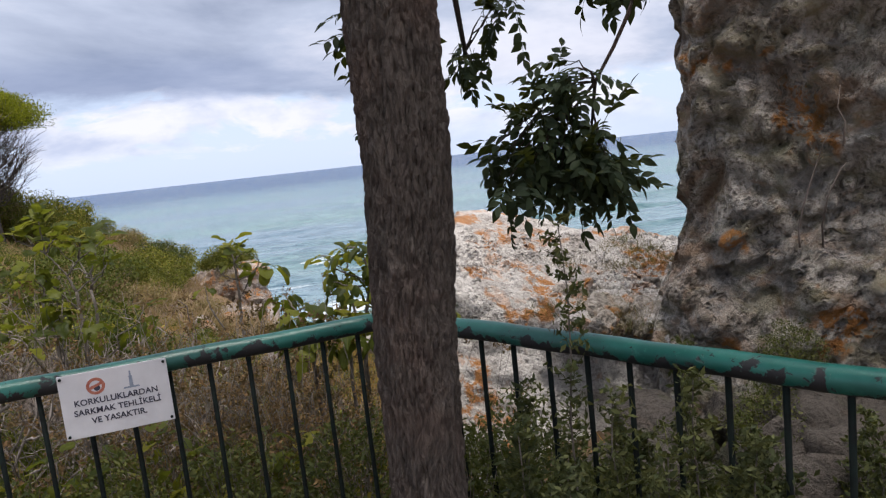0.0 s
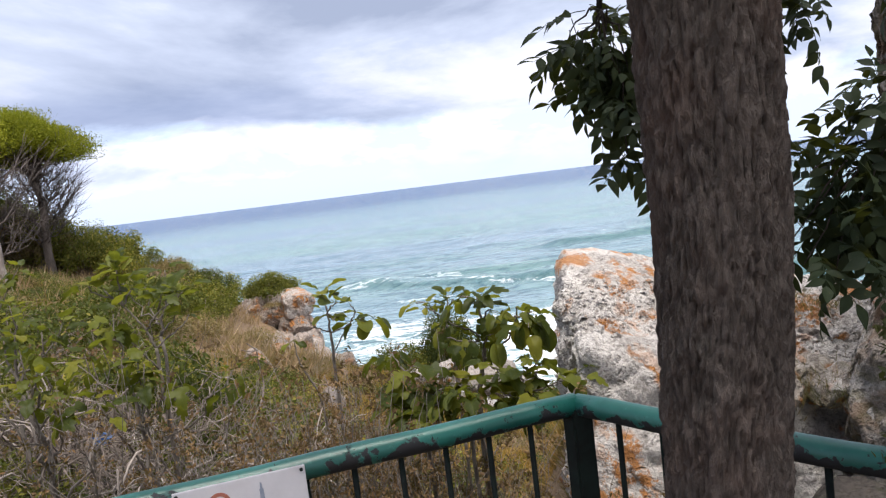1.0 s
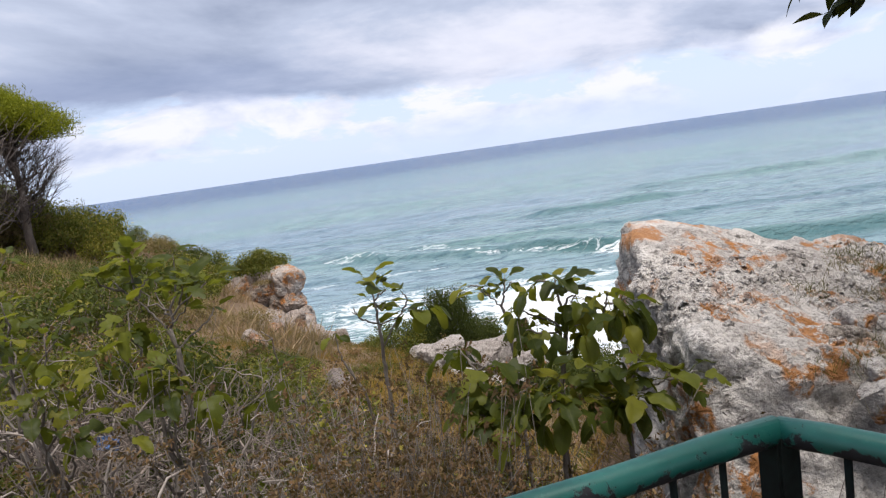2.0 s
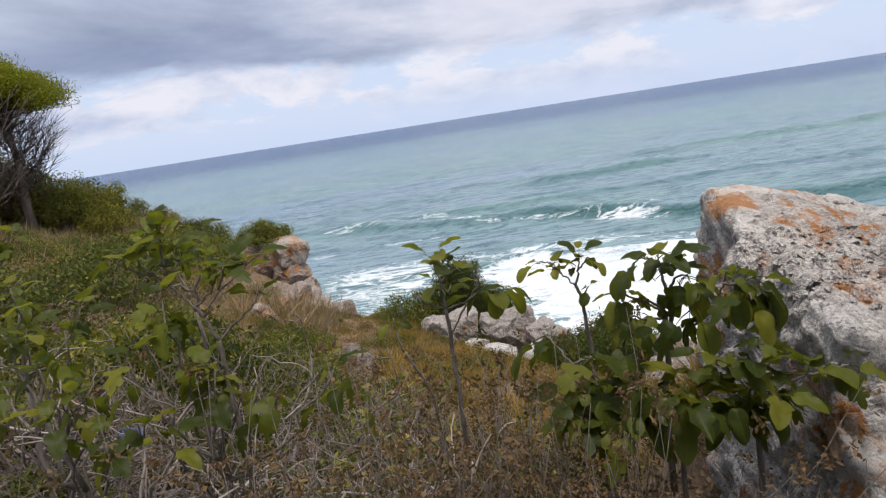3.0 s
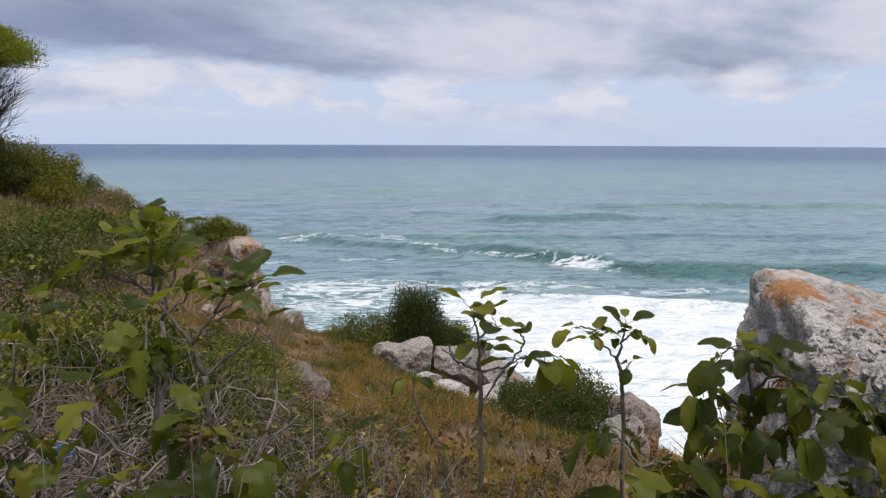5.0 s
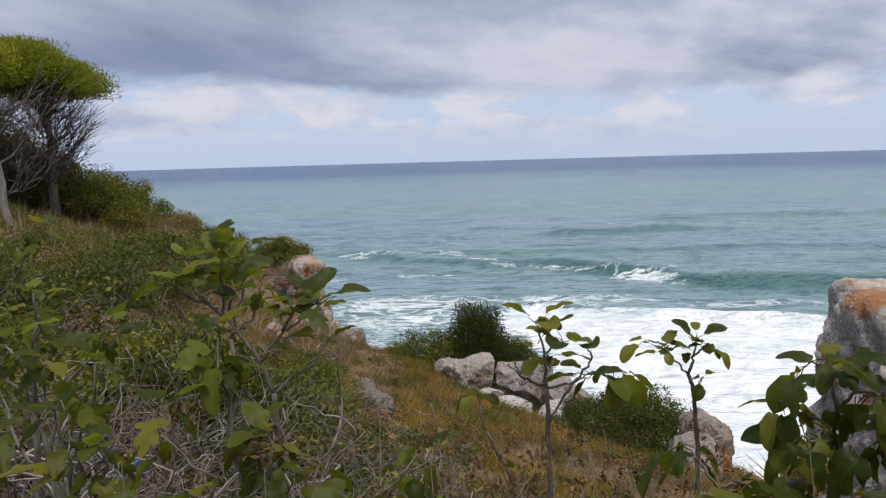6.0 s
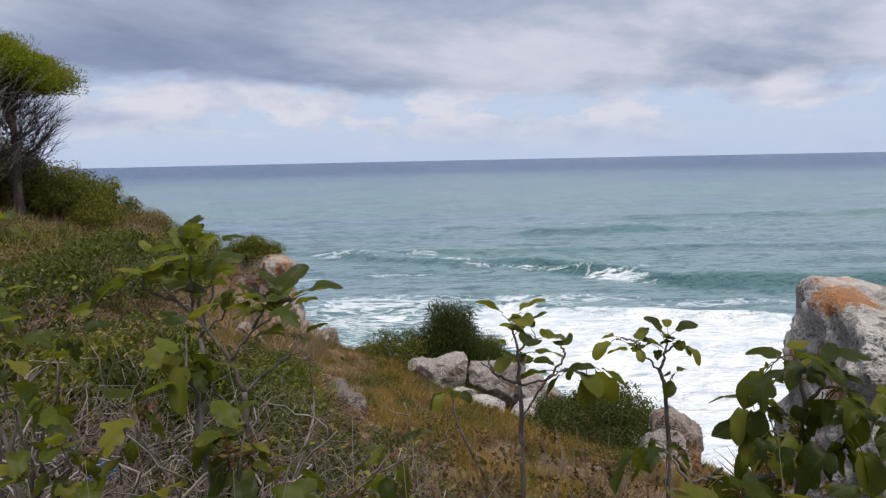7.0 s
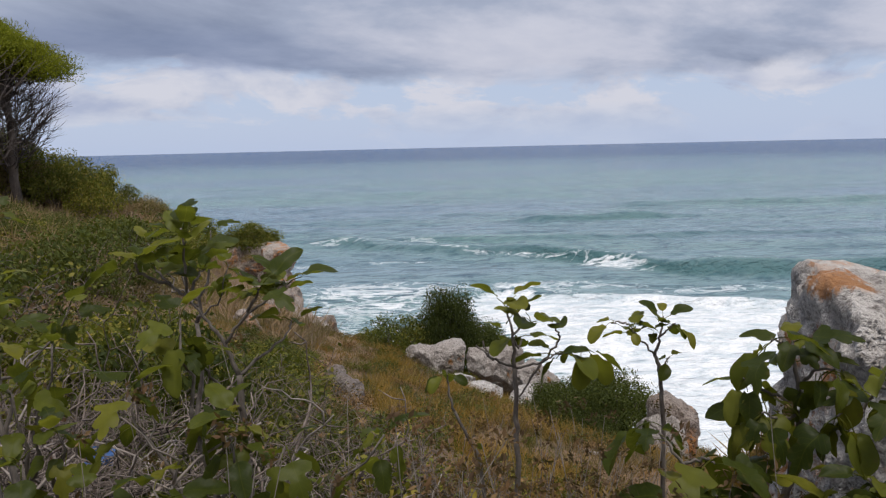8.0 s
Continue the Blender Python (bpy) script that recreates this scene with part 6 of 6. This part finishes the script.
for k in range(12):
    x, y = place_rng.uniform(-3.0, -0.6), place_rng.uniform(2.5, 3.7)
    plant((0, 1, 4, 3)[k % 4], x, y, place_rng.uniform(0.32, 0.5), 0.0, 1.1)

count = 0
while count < 155:
    x, y = slope_rng.uniform(-24, -1.6), slope_rng.uniform(4.0, 33)
    gully = -2.3 - 0.13 * (y - 4)          # open grass to the east of this line
    if x > gully or y > float(edge_y(x)) - 0.5 or bare(x, y) or in_brush(x, y):
        continue
    dryness = 0.8 * smooth(-9, -4, np.array([x]))[0] * smooth(9, 16, np.array([y]))[0]
    kind = 2 if slope_rng.uniform() < 0.25 + 0.6 * dryness else int(slope_rng.choice([0, 1, 3]))
    far = min(1.0, max(0.0, (y - 5) / 20))
    plant(kind, x, y, slope_rng.uniform(0.65, 1.15) + 0.45 * far * (1 - dryness) - 0.2 * dryness, 0.0, slope_rng.uniform(0.8, 1.6))
    count += 1
for kind, x, y, s in ((0, -2.6, 5.0, 0.7), (3, -3.4, 5.6, 0.8), (0, -3.9, 4.6, 0.8), (1, -1.7, 5.6, 0.6), (1, -1.9, 6.6, 0.6), (3, -2.8, 6.6, 0.7), (0, -4.6, 6.2, 0.9), (1, -5.5, 7.4, 0.9), (0, -4.2, 8.0, 0.8), (3, -3.0, 4.0, 0.55), (0, -3.6, 3.4, 0.6), (3, -4.4, 3.8, 0.7), (1, -0.5, 5.4, 0.45), (1, -2.2, 4.9, 0.5), (1, -1.5, 4.4, 0.42), (0, -3.2, 4.9, 0.55), (1, -2.7, 5.9, 0.6), (0, -1.9, 5.0, 0.45), (1, -1.1, 4.9, 0.42), (0, -3.8, 5.4, 0.6), (1, -4.6, 5.0, 0.6), (3, -1.4, 2.6, 0.35), (0, -2.4, 2.5, 0.4), (0, -0.5, 2.5, 0.3)):
    if not in_brush(x, y) or kind == 1:
        plant(kind, x, y, s * (0.8 if in_brush(x, y) else 1.0))



def scrub(name, seed, count, place, size, mat, label):
    """Low scrub past counting: small mounds of leaves over the slope, joined."""
    rr = np.random.default_rng(seed)
    g = Geo()
    for k in range(count):
        x, y = place(rr)
        s = rr.uniform(*size)
        for _ in range(5):
            c = np.array((x, y, 0.0)) + rr.normal(size=3) * (0.45 * s, 0.45 * s, 0)
            c[2] = ground_z(c[0], c[1]) + 0.35 * s
            n = 110
            q = rr.normal(size=(n, 3)) * (0.36 * s, 0.36 * s, 0.22 * s)
            scatter(g, LEAF, LEAF_F, c + q, frames_for(q + rr.normal(size=(n, 3)) * 0.3 * s + (0, 0, 0.4 * s), rr), rr.uniform(0.03, 0.06, n) * (0.6 + s))
    return tagged(new(name, g.mesh(name, mat)), label, "scrub", kind="stuff")


def on_grass(rr):
    y = rr.uniform(6.0, 19.0)
    return rr.uniform(-2.2 - 0.10 * (y - 4), min(3.5, 0.3 + 0.22 * (y - 5))), y


def below_pines(rr):
    y = rr.uniform(12.5, 25.5)
    return -1.3 + rr.uniform(-0.74, -0.40) * (y - 1.5), y


scrub("green_scrub", 301, 55, on_grass, (0.10, 0.30), M_DARK, "low dark green scrub on the grassy slope")
scrub("rusty_scrub", 302, 75, on_grass, (0.10, 0.28), M_RUST, "low rusty withered scrub on the grassy slope")
scrub("olive_scrub", 303, 45, on_grass, (0.10, 0.25), M_SHRUB, "low olive scrub on the grassy slope")
def in_tangle(rr):
    return rr.uniform(-4.2, -1.5), rr.uniform(3.7, 6.6)


scrub("brush_scrub", 306, 70, in_tangle, (0.16, 0.36), M_DARK, "dark green undergrowth among the dead brush")
def on_flank(rr):
    y = rr.uniform(6.0, 12.5)
    return rr.uniform(-2.6 - 0.22 * (y - 6), -1.75 - 0.20 * (y - 6)), y


scrub("flank_scrub", 307, 45, on_flank, (0.16, 0.34), M_DARK, "dark green scrub along the rock rib")
scrub("pale_flank_scrub", 308, 35, on_flank, (0.14, 0.30), M_SHRUB, "olive scrub along the rock rib")
scrub("ridge_scrub", 304, 45, below_pines, (0.30, 0.55), M_SHRUB, "low yellow-green scrub before the pines")
scrub("dry_ridge_scrub", 309, 60, below_pines, (0.30, 0.5), M_RUST, "low withered brown scrub before the pines")
scrub("dark_ridge_scrub", 305, 130, below_pines, (0.35, 0.6), M_DARK, "low dark green scrub before the pines")
for k in range(16):
    y = place_rng.uniform(4.4, 7.5)
    x = place_rng.uniform(-1.6, 0.15)
    copy_thing(THICK[1 if k % 3 else 0], Matrix.Identity(4)).matrix_basis = Matrix.Translation((x, y, ground_z(x, y) - 0.03)) @ Matrix.Rotation(place_rng.uniform(0, 6.28), 4, "Z") @ Matrix.Scale(place_rng.uniform(0.5, 0.8), 4)
for k, (x, y) in enumerate(((0.10, 2.22), (0.22, 2.12), (0.02, 2.38), (0.30, 2.05), (-0.12, 2.5), (-0.3, 2.65))):
    copy_thing(THICK[1], Matrix.Identity(4)).matrix_basis = Matrix.Translation((x, y, ground_z(x, y) - 0.03)) @ Matrix.Rotation(k * 1.3, 4, "Z") @ Matrix.Diagonal((0.32, 0.32, 0.75, 1))
BUSH = shrub("round_bush", 9, 1.0, 1.35, 110, 26000, 0.055, M_DARK, "dense dark green bush at the slope's edge", group="dense bushes by the surf")
BUSH.matrix_basis = Matrix.Translation((-0.45, 18.2, -3.80)) @ Matrix.Diagonal((0.74, 0.75, 1.70, 1))
for at, s in (((0.35, 18.4, -4.0), (0.75, 0.7, 1.08)), ((2.25, 13.2, -3.62), (0.92, 0.85, 1.10)), ((1.40, 12.9, -3.42), (0.78, 0.7, 0.86)), ((1.75, 12.4, -3.5), (0.6, 0.6, 0.7))):
    copy_thing(BUSH, Matrix.Identity(4)).matrix_basis = Matrix.Translation(at) @ Matrix.Rotation(at[0] * 2, 4, "Z") @ Matrix.Diagonal((*s, 1))

shrub("headland_bush", 19, 1.0, 1.15, 80, 11000, 0.085, M_SHRUB, "round bright green bush crowning the headland's rock").matrix_basis = Matrix.Translation((-8.35, 32.5, -2.62)) @ Matrix.Diagonal((1.15, 1.0, 1.05, 1))
plant(3, -9.2, 32.7, 0.8, -2.75 - ground_z(-9.2, 32.7), 1.2)
at = (-8.03, 31.08, -2.89)
plant(2, at[0], at[1], 0.55, at[2] - ground_z(at[0], at[1]), 0.9)
plant(1, -1.72, 17.9, 0.95, 0.0, 1.25)
plant(0, -1.35, 18.0, 0.8, 0.0, 1.2)
plant(3, -2.35, 18.3, 0.5)
for k, (x, y) in enumerate(((-14.04, 22.98), (-11.97, 20.15), (-9.66, 15.47), (-9.52, 16.02))):
    plant((1, 0, 2, 0)[k], x, y, 0.75)
# leafy weed in front of the fence, and weeds between fence and rock
WEED = shrub("weed", 14, 0.30, 0.62, 60, 3000, 0.027, M_WEED, "small-leaved dark green weed by the fence", M_STEM, "weeds by the fence")
WEED.matrix_basis = Matrix.Translation((0.38, 1.95, 0.2))
for x, y, z, s in ((0.45, 1.42, 0.30, 0.85), (0.72, 1.12, 0.35, 0.8), (0.2, 2.25, 0.1, 0.8), (1.5, 1.4, 0.2, 0.8), (-0.25, 2.3, 0.15, 0.9), (-0.7, 2.2, 0.15, 0.9), (-1.1, 2.1, 0.15, 0.9), (-1.5, 2.0, 0.1, 1.0), (1.3, 2.0, 0.4, 0.5), (1.42, 2.05, 0.66, 0.38), (0.62, 1.62, 0.05, 0.85), (0.85, 1.45, 0.05, 0.8), (1.05, 1.25, 0.05, 0.85), (1.3, 1.05, 0.05, 0.8), (0.42, 1.75, 0.05, 0.9), (0.95, 1.7, 0.1, 0.7), (1.45, 1.0, 0.1, 0.7), (0.15, 1.75, 0.30, 0.8), (0.55, 1.55, 0.25, 0.7)):
    copy_thing(WEED, Matrix.Identity(4)).matrix_basis = Matrix.Translation((x, y, z)) @ Matrix.Rotation(x * 5, 4, "Z") @ Matrix.Scale(s, 4)


def tall_weed(at, height, seed, bush=0.35):
    """An upright stalk closely set with small leaves."""
    rr = np.random.default_rng(seed)
    top = thing("tall_weed", at, "upright weed stalk set with small dark leaves", "weed", "tall weeds by the fence")
    g, lv = Geo(), Geo()
    pts = bent((0, 0, -0.05), (0.02, 0.01, height), 0.0, 10, rr, 0.008)
    add_tube(g, pts, np.linspace(0.005, 0.0015, 10), 6)
    part("stalk", g.mesh("stalk", M_STEM), top)
    for t in np.arange(0.22, 1.0, 0.030):
        joint = np.array([np.interp(t, np.linspace(0, 1, 10), pts[:, i]) for i in range(3)])
        for a in rr.uniform(0, 6.28, 3):
            far = rr.uniform(0.5, 1.2) * (0.035 + 0.14 * bush * (1.05 - t))
            tip = joint + far * np.array((math.cos(a), math.sin(a), rr.uniform(0.35, 0.9)))
            add_tube(lv, [joint, (joint + tip) / 2 + rr.normal(size=3) * 0.004, tip], [0.0016, 0.0012, 0.0007], 4)
            n = 9 + int(far * 90)
            q = joint + (tip - joint) * rr.uniform(0.1, 1.05, n)[:, None]
            scatter(lv, LEAF, LEAF_F, q + rr.normal(size=(n, 3)) * 0.008, frames_for(rr.normal(size=(n, 3)) + (0, 0, 0.4), rr), rr.uniform(0.013, 0.030, n))
    part("foliage", lv.mesh("foliage", M_STALK), top)
    return top


tall_weed((0.40, 1.25, 0.0), 1.42, 3)
tall_weed((0.72, 1.35, 0.0), 1.05, 4)
tall_weed((0.30, 1.45, 0.0), 0.95, 5)
for k, (x, y, height) in enumerate(((0.24, 1.12, 0.98), (0.33, 1.06, 0.90), (0.46, 1.12, 1.02), (0.55, 1.04, 0.94), (0.64, 1.10, 1.06), (0.40, 1.00, 0.80), (0.74, 1.02, 0.92), (0.28, 1.28, 0.92), (0.52, 1.26, 0.86), (0.84, 1.06, 0.80), (1.02, 1.02, 0.74), (1.20, 1.30, 0.72), (1.35, 1.55, 0.70), (1.00, 1.55, 0.68), (0.70, 1.75, 0.62), (0.90, 1.30, 0.78), (0.62, 1.38, 0.80), (1.15, 1.12, 0.78), (0.44, 1.55, 0.72), (0.80, 1.20, 0.84))):
    tall_weed((x, y, ground_z(x, y)), height, 40 + k, 0.9)


# dead flower heads on dark stalks in the foreground
def seed_stalks(at, seed):
    rr = np.random.default_rng(seed)
    top = thing("dead_flower_stalks", at, "dry brown flower heads on thin stalks", "dead plant", "dead flower stalks")
    g, h = Geo(), Geo()
    for k in range(26):
        a = np.array((rr.normal(0, 0.12), rr.normal(0, 0.12), -0.05))
        b = a + (rr.normal(0, 0.30), rr.normal(0, 0.30), rr.uniform(0.8, 1.35))
        pts = bent(a, b, 0.0, 6, rr, 0.03)
        add_tube(g, pts, np.linspace(0.0022, 0.001, 6), 4)
        for i in range(2, 6):
            n = 16
            q = rr.normal(size=(n, 3)) * 0.013
            scatter(h, LEAF, LEAF_F, pts[i] + rr.normal(size=3) * 0.02 + q, frames_for(rr.normal(size=(n, 3)), rr), rr.uniform(0.012, 0.028, n))
    tagged(part("stalkwork", g.mesh("stalkwork", M_STEM), top), kind="stuff")
    tagged(part("seed_mass", h.mesh("seed_mass", M_RUST), top), kind="stuff")
    return top


STALKS = seed_stalks((-0.95, 3.0, ground_z(-0.95, 3.0)), 2)
for x, y in ((-0.7, 2.8), (-1.2, 3.1), (-0.45, 2.75), (-2.5, 2.9), (-1.0, 3.5), (-0.15, 2.6), (-1.6, 2.7), (-0.75, 3.3), (-0.5, 3.1), (-0.9, 3.8), (-0.6, 3.6), (-1.15, 3.45), (-0.3, 3.3), (-0.75, 4.2), (-0.4, 3.9), (-1.05, 2.75), (-0.62, 2.62), (-0.85, 2.68), (-0.95, 3.25), (-0.55, 2.9), (-0.7, 3.1), (-1.3, 2.85), (-0.85, 3.55), (-1.1, 3.2)):
    copy_thing(STALKS, Matrix.Translation((x, y, ground_z(x, y))) @ Matrix.Rotation(x * 7, 4, "Z"))


# ---- grass ----
def grass(name, mat, count, region, size, label, seed, lean=0.5, cut=-0.55):
    rr = np.random.default_rng(seed)
    x0, x1, y0, y1 = region
    tufts = count // 12
    cx, cy = rr.uniform(x0, x1, tufts * 3), rr.uniform(y0, y1, tufts * 3)
    keep = fbm(np.stack([cx, cy, 0 * cx], -1) * 0.9, 3, seed=seed) > cut
    keep &= (cy < edge_y(cx) + 0.6) & ~bare(cx, cy)
    cx, cy = cx[keep][:tufts], cy[keep][:tufts]
    big = rr.uniform(0.55, 1.45, len(cx))
    pick = rr.integers(0, len(cx), count)
    off = rr.normal(size=(count, 2)) * 0.07
    x, y = cx[pick] + off[:, 0], cy[pick] + off[:, 1]
    z = land(x, y)
    n = len(x)
    size = size * big[pick]
    up = np.stack([off[:, 0] * 7 + rr.normal(0, lean * 0.6, n), off[:, 1] * 7 + rr.normal(0, lean * 0.6, n), np.ones(n)], -1)
    g = Geo()
    scatter(g, BLADE, BLADE_F, np.stack([x, y, z - 0.02], -1), frames_for(up, rr), rr.uniform(0.6, 1.4, n) * size)
    return tagged(new(name, g.mesh(name, mat)), label, "grass", kind="stuff")


grass("dry_grass", M_GRASS, 130000, (-5.0, 4.5, 5.8, 21.5), 0.12, "tawny orange dry grass covering the slope", 51)
grass("ochre_tussocks", M_OCHRE, 70000, (-2.0, 2.6, 6.4, 18.5), 0.16, "bright ochre tussocks of dead grass on the slope", 58, 0.6, -0.10)
grass("bank_grass", M_GRASS, 26000, (-1.7, 1.2, 3.4, 6.2), 0.15, "short dry grass on the bank behind the brush", 56, 0.8, -0.4)
grass("straw_grass", M_GREY_GRASS, 12000, (-5.0, 4.5, 5.0, 21.5), 0.18, "withered straw-coloured grass on the slope", 55, 0.7, 0.15)
grass("ridge_grass", M_GREY_GRASS, 16000, (-14.0, -3.5, 14.0, 34.0), 0.42, "withered grass along the ridge", 52)
grass("dry_stalks", M_GREY_GRASS, 9000, (-8.5, -3.2, 14.0, 27.0), 0.28, "grey-brown withered stalks below the headland", 57, 0.7, -0.2)
grass("slope_weeds", M_GREEN_GRASS, 17000, (-16.0, 3.5, 7.0, 24.0), 0.20, "green and yellow weeds between the shrubs", 53, 0.6, 0.1)
grass("ledge_grass", M_GRASS, 1500, (0.2, 2.2, 1.5, 2.5), 0.16, "short dry grass by the fence", 54)


def tuft(at, seed, n=240, size=0.05):
    rr = np.random.default_rng(seed)
    g = Geo()
    q = rr.normal(size=(n, 3)) * (0.09, 0.07, 0.012)
    scatter(g, BLADE, BLADE_F, q, frames_for(np.stack([rr.normal(0, 0.7, n), rr.normal(0, 0.7, n), np.ones(n)], -1), rr), rr.uniform(0.5, 1.3, n) * size)
    ob = new("grass_tuft", g.mesh("grass_tuft", M_GREEN_GRASS if seed % 2 else M_GRASS))
    ob.location = at
    return tagged(ob, "small grass tuft rooted in the pale rock", "grass tuft", "grass tufts on the rock", "stuff")


for k, at in enumerate(((1.35, 3.95, 0.90), (1.5, 3.8, 0.88), (1.3, 3.5, 0.86), (1.45, 4.1, 0.92), (1.6, 3.6, 0.85), (0.75, 3.0, 0.80), (1.0, 3.1, 0.78), (0.9, 3.6, 0.9), (0.95, 2.85, 0.76), (1.15, 2.75, 0.72), (0.85, 2.7, 0.72), (1.05, 3.0, 0.76))):
    tuft(at, 90 + k)


# ---- pines on the ridge ----
def pine(root, lean, crown_at, radii, seed, label, dead=0, bark=M_PINE_BARK, thick=0.17):
    rr = np.random.default_rng(seed)
    root = np.array(root, float)
    top = thing("pine_tree", root, label, "pine tree", "pines on the ridge")
    crown_at = np.array(crown_at) - root
    g = Geo()
    mid = np.array((lean[0], lean[1], crown_at[2] * 0.55))
    path = np.concatenate([bent((0, 0, -0.3), mid, 0, 6, rr, 0.05), bent(mid, crown_at + (0, 0, 0.2), 0, 5, rr, 0.05)[1:]])
    add_tube(g, path, np.linspace(thick, thick * 0.35, len(path)), 10)
    part("trunk", g.mesh("trunk", bark), top)
    g, leaf = Geo(), Geo()
    lobes = [(rr.uniform(0, 6.28), math.sqrt(rr.uniform(0.05, 1)), rr.normal(0, 0.13)) for _ in range(15)]
    for k in range(60):
        a, t = rr.uniform(0, 6.28), math.sqrt(rr.uniform(0, 1))
        c = crown_at + (radii[0] * t * math.cos(a), radii[1] * t * math.sin(a), radii[2] * (math.sqrt(1 - 0.85 * t * t) * rr.uniform(0.45, 1.0) - 0.25 - 0.2 * t * t + rr.normal(0, 0.05)))
        la, lt, lz = lobes[k % 15]
        c = c * 0.35 + 0.65 * (crown_at + (radii[0] * lt * math.cos(la), radii[1] * lt * math.sin(la), radii[2] * (0.80 * math.sqrt(1 - 0.85 * lt * lt) - 0.3 * lt * lt + lz - 0.1)))
        c[2] -= 0.42 * max(0.0, c[0] - crown_at[0] + 0.3)
        add_tube(g, bent(path[-4] + (path[-1] - path[-4]) * rr.uniform(0, 1), c, -0.1, 5, rr, 0.05), np.linspace(0.05, 0.015, 5), 5)
        n = 1150
        q = np.clip(rr.normal(size=(n, 3)), -2, 2) * (0.34, 0.34, 0.22)
        up = rr.normal(size=(70, 3)) * (0.30, 0.30, 0.05) + (0, 0, 0.26)
        scatter(leaf, [(-0.05, 0, 0), (0.05, 0, 0), (0.02, 0.02, 1.0), (-0.02, -0.02, 1.0)], [(0, 1, 2, 3)], c + up, frames_for(rr.normal(size=(70, 3)) * 0.3 + (0, 0, 1.0), rr), rr.uniform(0.08, 0.20, 70))
        scatter(leaf, [(0, -0.5, 0), (0.17, 0, 0.03), (0, 0.5, 0), (-0.17, 0, 0.03)], LEAF_F, c + q, frames_for(rr.normal(size=(n, 3)) + (0, 0, 1.3), rr), rr.uniform(0.06, 0.125, n))
    tagged(part("branchwork", g.mesh("branchwork", M_PINE_BARK), top), kind="stuff")
    part("crown", leaf.mesh("crown", M_PINE), top, "bright yellow-green needles in a flat crown")
    if dead:
        g = Geo()
        for k in range(dead):
            s = path[2] + (path[-2] - path[2]) * rr.uniform(0.0, 1.0)
            a = rr.uniform(-1.9, 1.5)
            e = s + np.array((rr.uniform(0.8, 1.75) * math.cos(a), rr.uniform(0.8, 1.6) * math.sin(a), rr.uniform(0.5, 1.5)))
            e[2] = min(e[2], crown_at[2] - 0.2 - 0.35 * max(0.0, e[0] - crown_at[0]))
            pts = bent(s, e, -0.15, 7, rr, 0.06)
            add_tube(g, pts, np.linspace(0.024, 0.006, 7), 5)
            for i in range(2, 7):
                for _ in range(4):
                    d = (pts[-1] - pts[0]) * 0.25 + rr.normal(size=3) * 0.22 + (0, 0, 0.15)
                    add_tube(g, [pts[i], pts[i] + d * 0.55, pts[i] + d + rr.normal(size=3) * 0.05], [0.008, 0.0055, 0.003], 4)
        tagged(part("dead_branchwork", g.mesh("dead_branchwork", M_DEAD), top, "bare grey dead branches"), kind="stuff")
    return top


pine((-14.4, 25.5, ground_z(-14.4, 25.5)), (0.1, 0, 0), (-14.95, 25.6, 5.3), (2.55, 2.2, 1.3), 1, "umbrella-shaped pine with bare dead branches under its crown", 40)
pine((-10.3, 16.4, ground_z(-10.3, 16.4) - 0.2), (-0.35, 0.1, 0), (-11.75, 17.1, 4.42), (0.70, 0.9, 0.30), 2, "leaning pine with a pale bare trunk", 8, M_PALE_BARK, 0.095)
pine((-18.3, 26.0, ground_z(-18.3, 26.0)), (0.1, 0, 0), (-18.6, 26.0, 5.3), (2.5, 2.2, 1.5), 3, "umbrella-shaped pine on the ridge", 14)
pine((-15.9, 25.2, ground_z(-15.9, 25.2)), (-0.2, 0, 0), (-16.5, 25.0, 5.0), (1.9, 1.9, 1.3), 4, "umbrella-shaped pine on the ridge", 40)
pine((-14.9, 26.0, ground_z(-14.9, 26.0)), (0.3, 0, 0), (-14.45, 25.8, 5.0), (1.15, 1.2, 0.8), 5, "slim pine standing close to its neighbour", 40)
for kind, x, y, s in ((1, -17.0, 28.5, 1.9), (0, -15.2, 29.0, 1.6), (1, -19.0, 28.5, 2.4), (0, -13.8, 28.6, 1.3), (1, -17.4, 26.8, 1.6), (0, -12.6, 28.6, 1.2), (1, -18.5, 24.0, 1.9), (0, -20.0, 25.0, 2.2), (1, -15.9, 27.6, 1.5), (4, -16.2, 26.6, 1.8), (2, -15.2, 26.9, 1.7), (4, -17.2, 27.0, 2.0), (2, -14.5, 26.8, 1.2)):
    plant(kind, x, y, s)


# ---- litter ----
def litter():
    bm = bmesh.new()
    bmesh.ops.create_grid(bm, x_segments=14, y_segments=10, size=0.5)
    for v in bm.verts:
        p = np.array([[v.co.x * 5, v.co.y * 5, 1.0]])
        v.co.x *= 0.13
        v.co.y *= 0.09
        v.co.z = 0.035 * float(vnoise(p, 3)[0]) + 0.02 * float(vnoise(p * 2.2, 5)[0])
    bmesh.ops.solidify(bm, geom=bm.faces[:], thickness=0.002)
    ob = new("plastic_scrap", bm_mesh("plastic_scrap", bm, plain_material("blue_plastic", (0.02, 0.07, 0.20), (0.05, 0.13, 0.32), 12, 0.4, 0.2)))
    ob.matrix_basis = Matrix.Translation((-2.84, 4.94, 0.22)) @ pose(0, 0, 0, 55, 10, 15)
    return tagged(ob, "crumpled blue plastic scrap caught in dead brush", "litter")


litter()
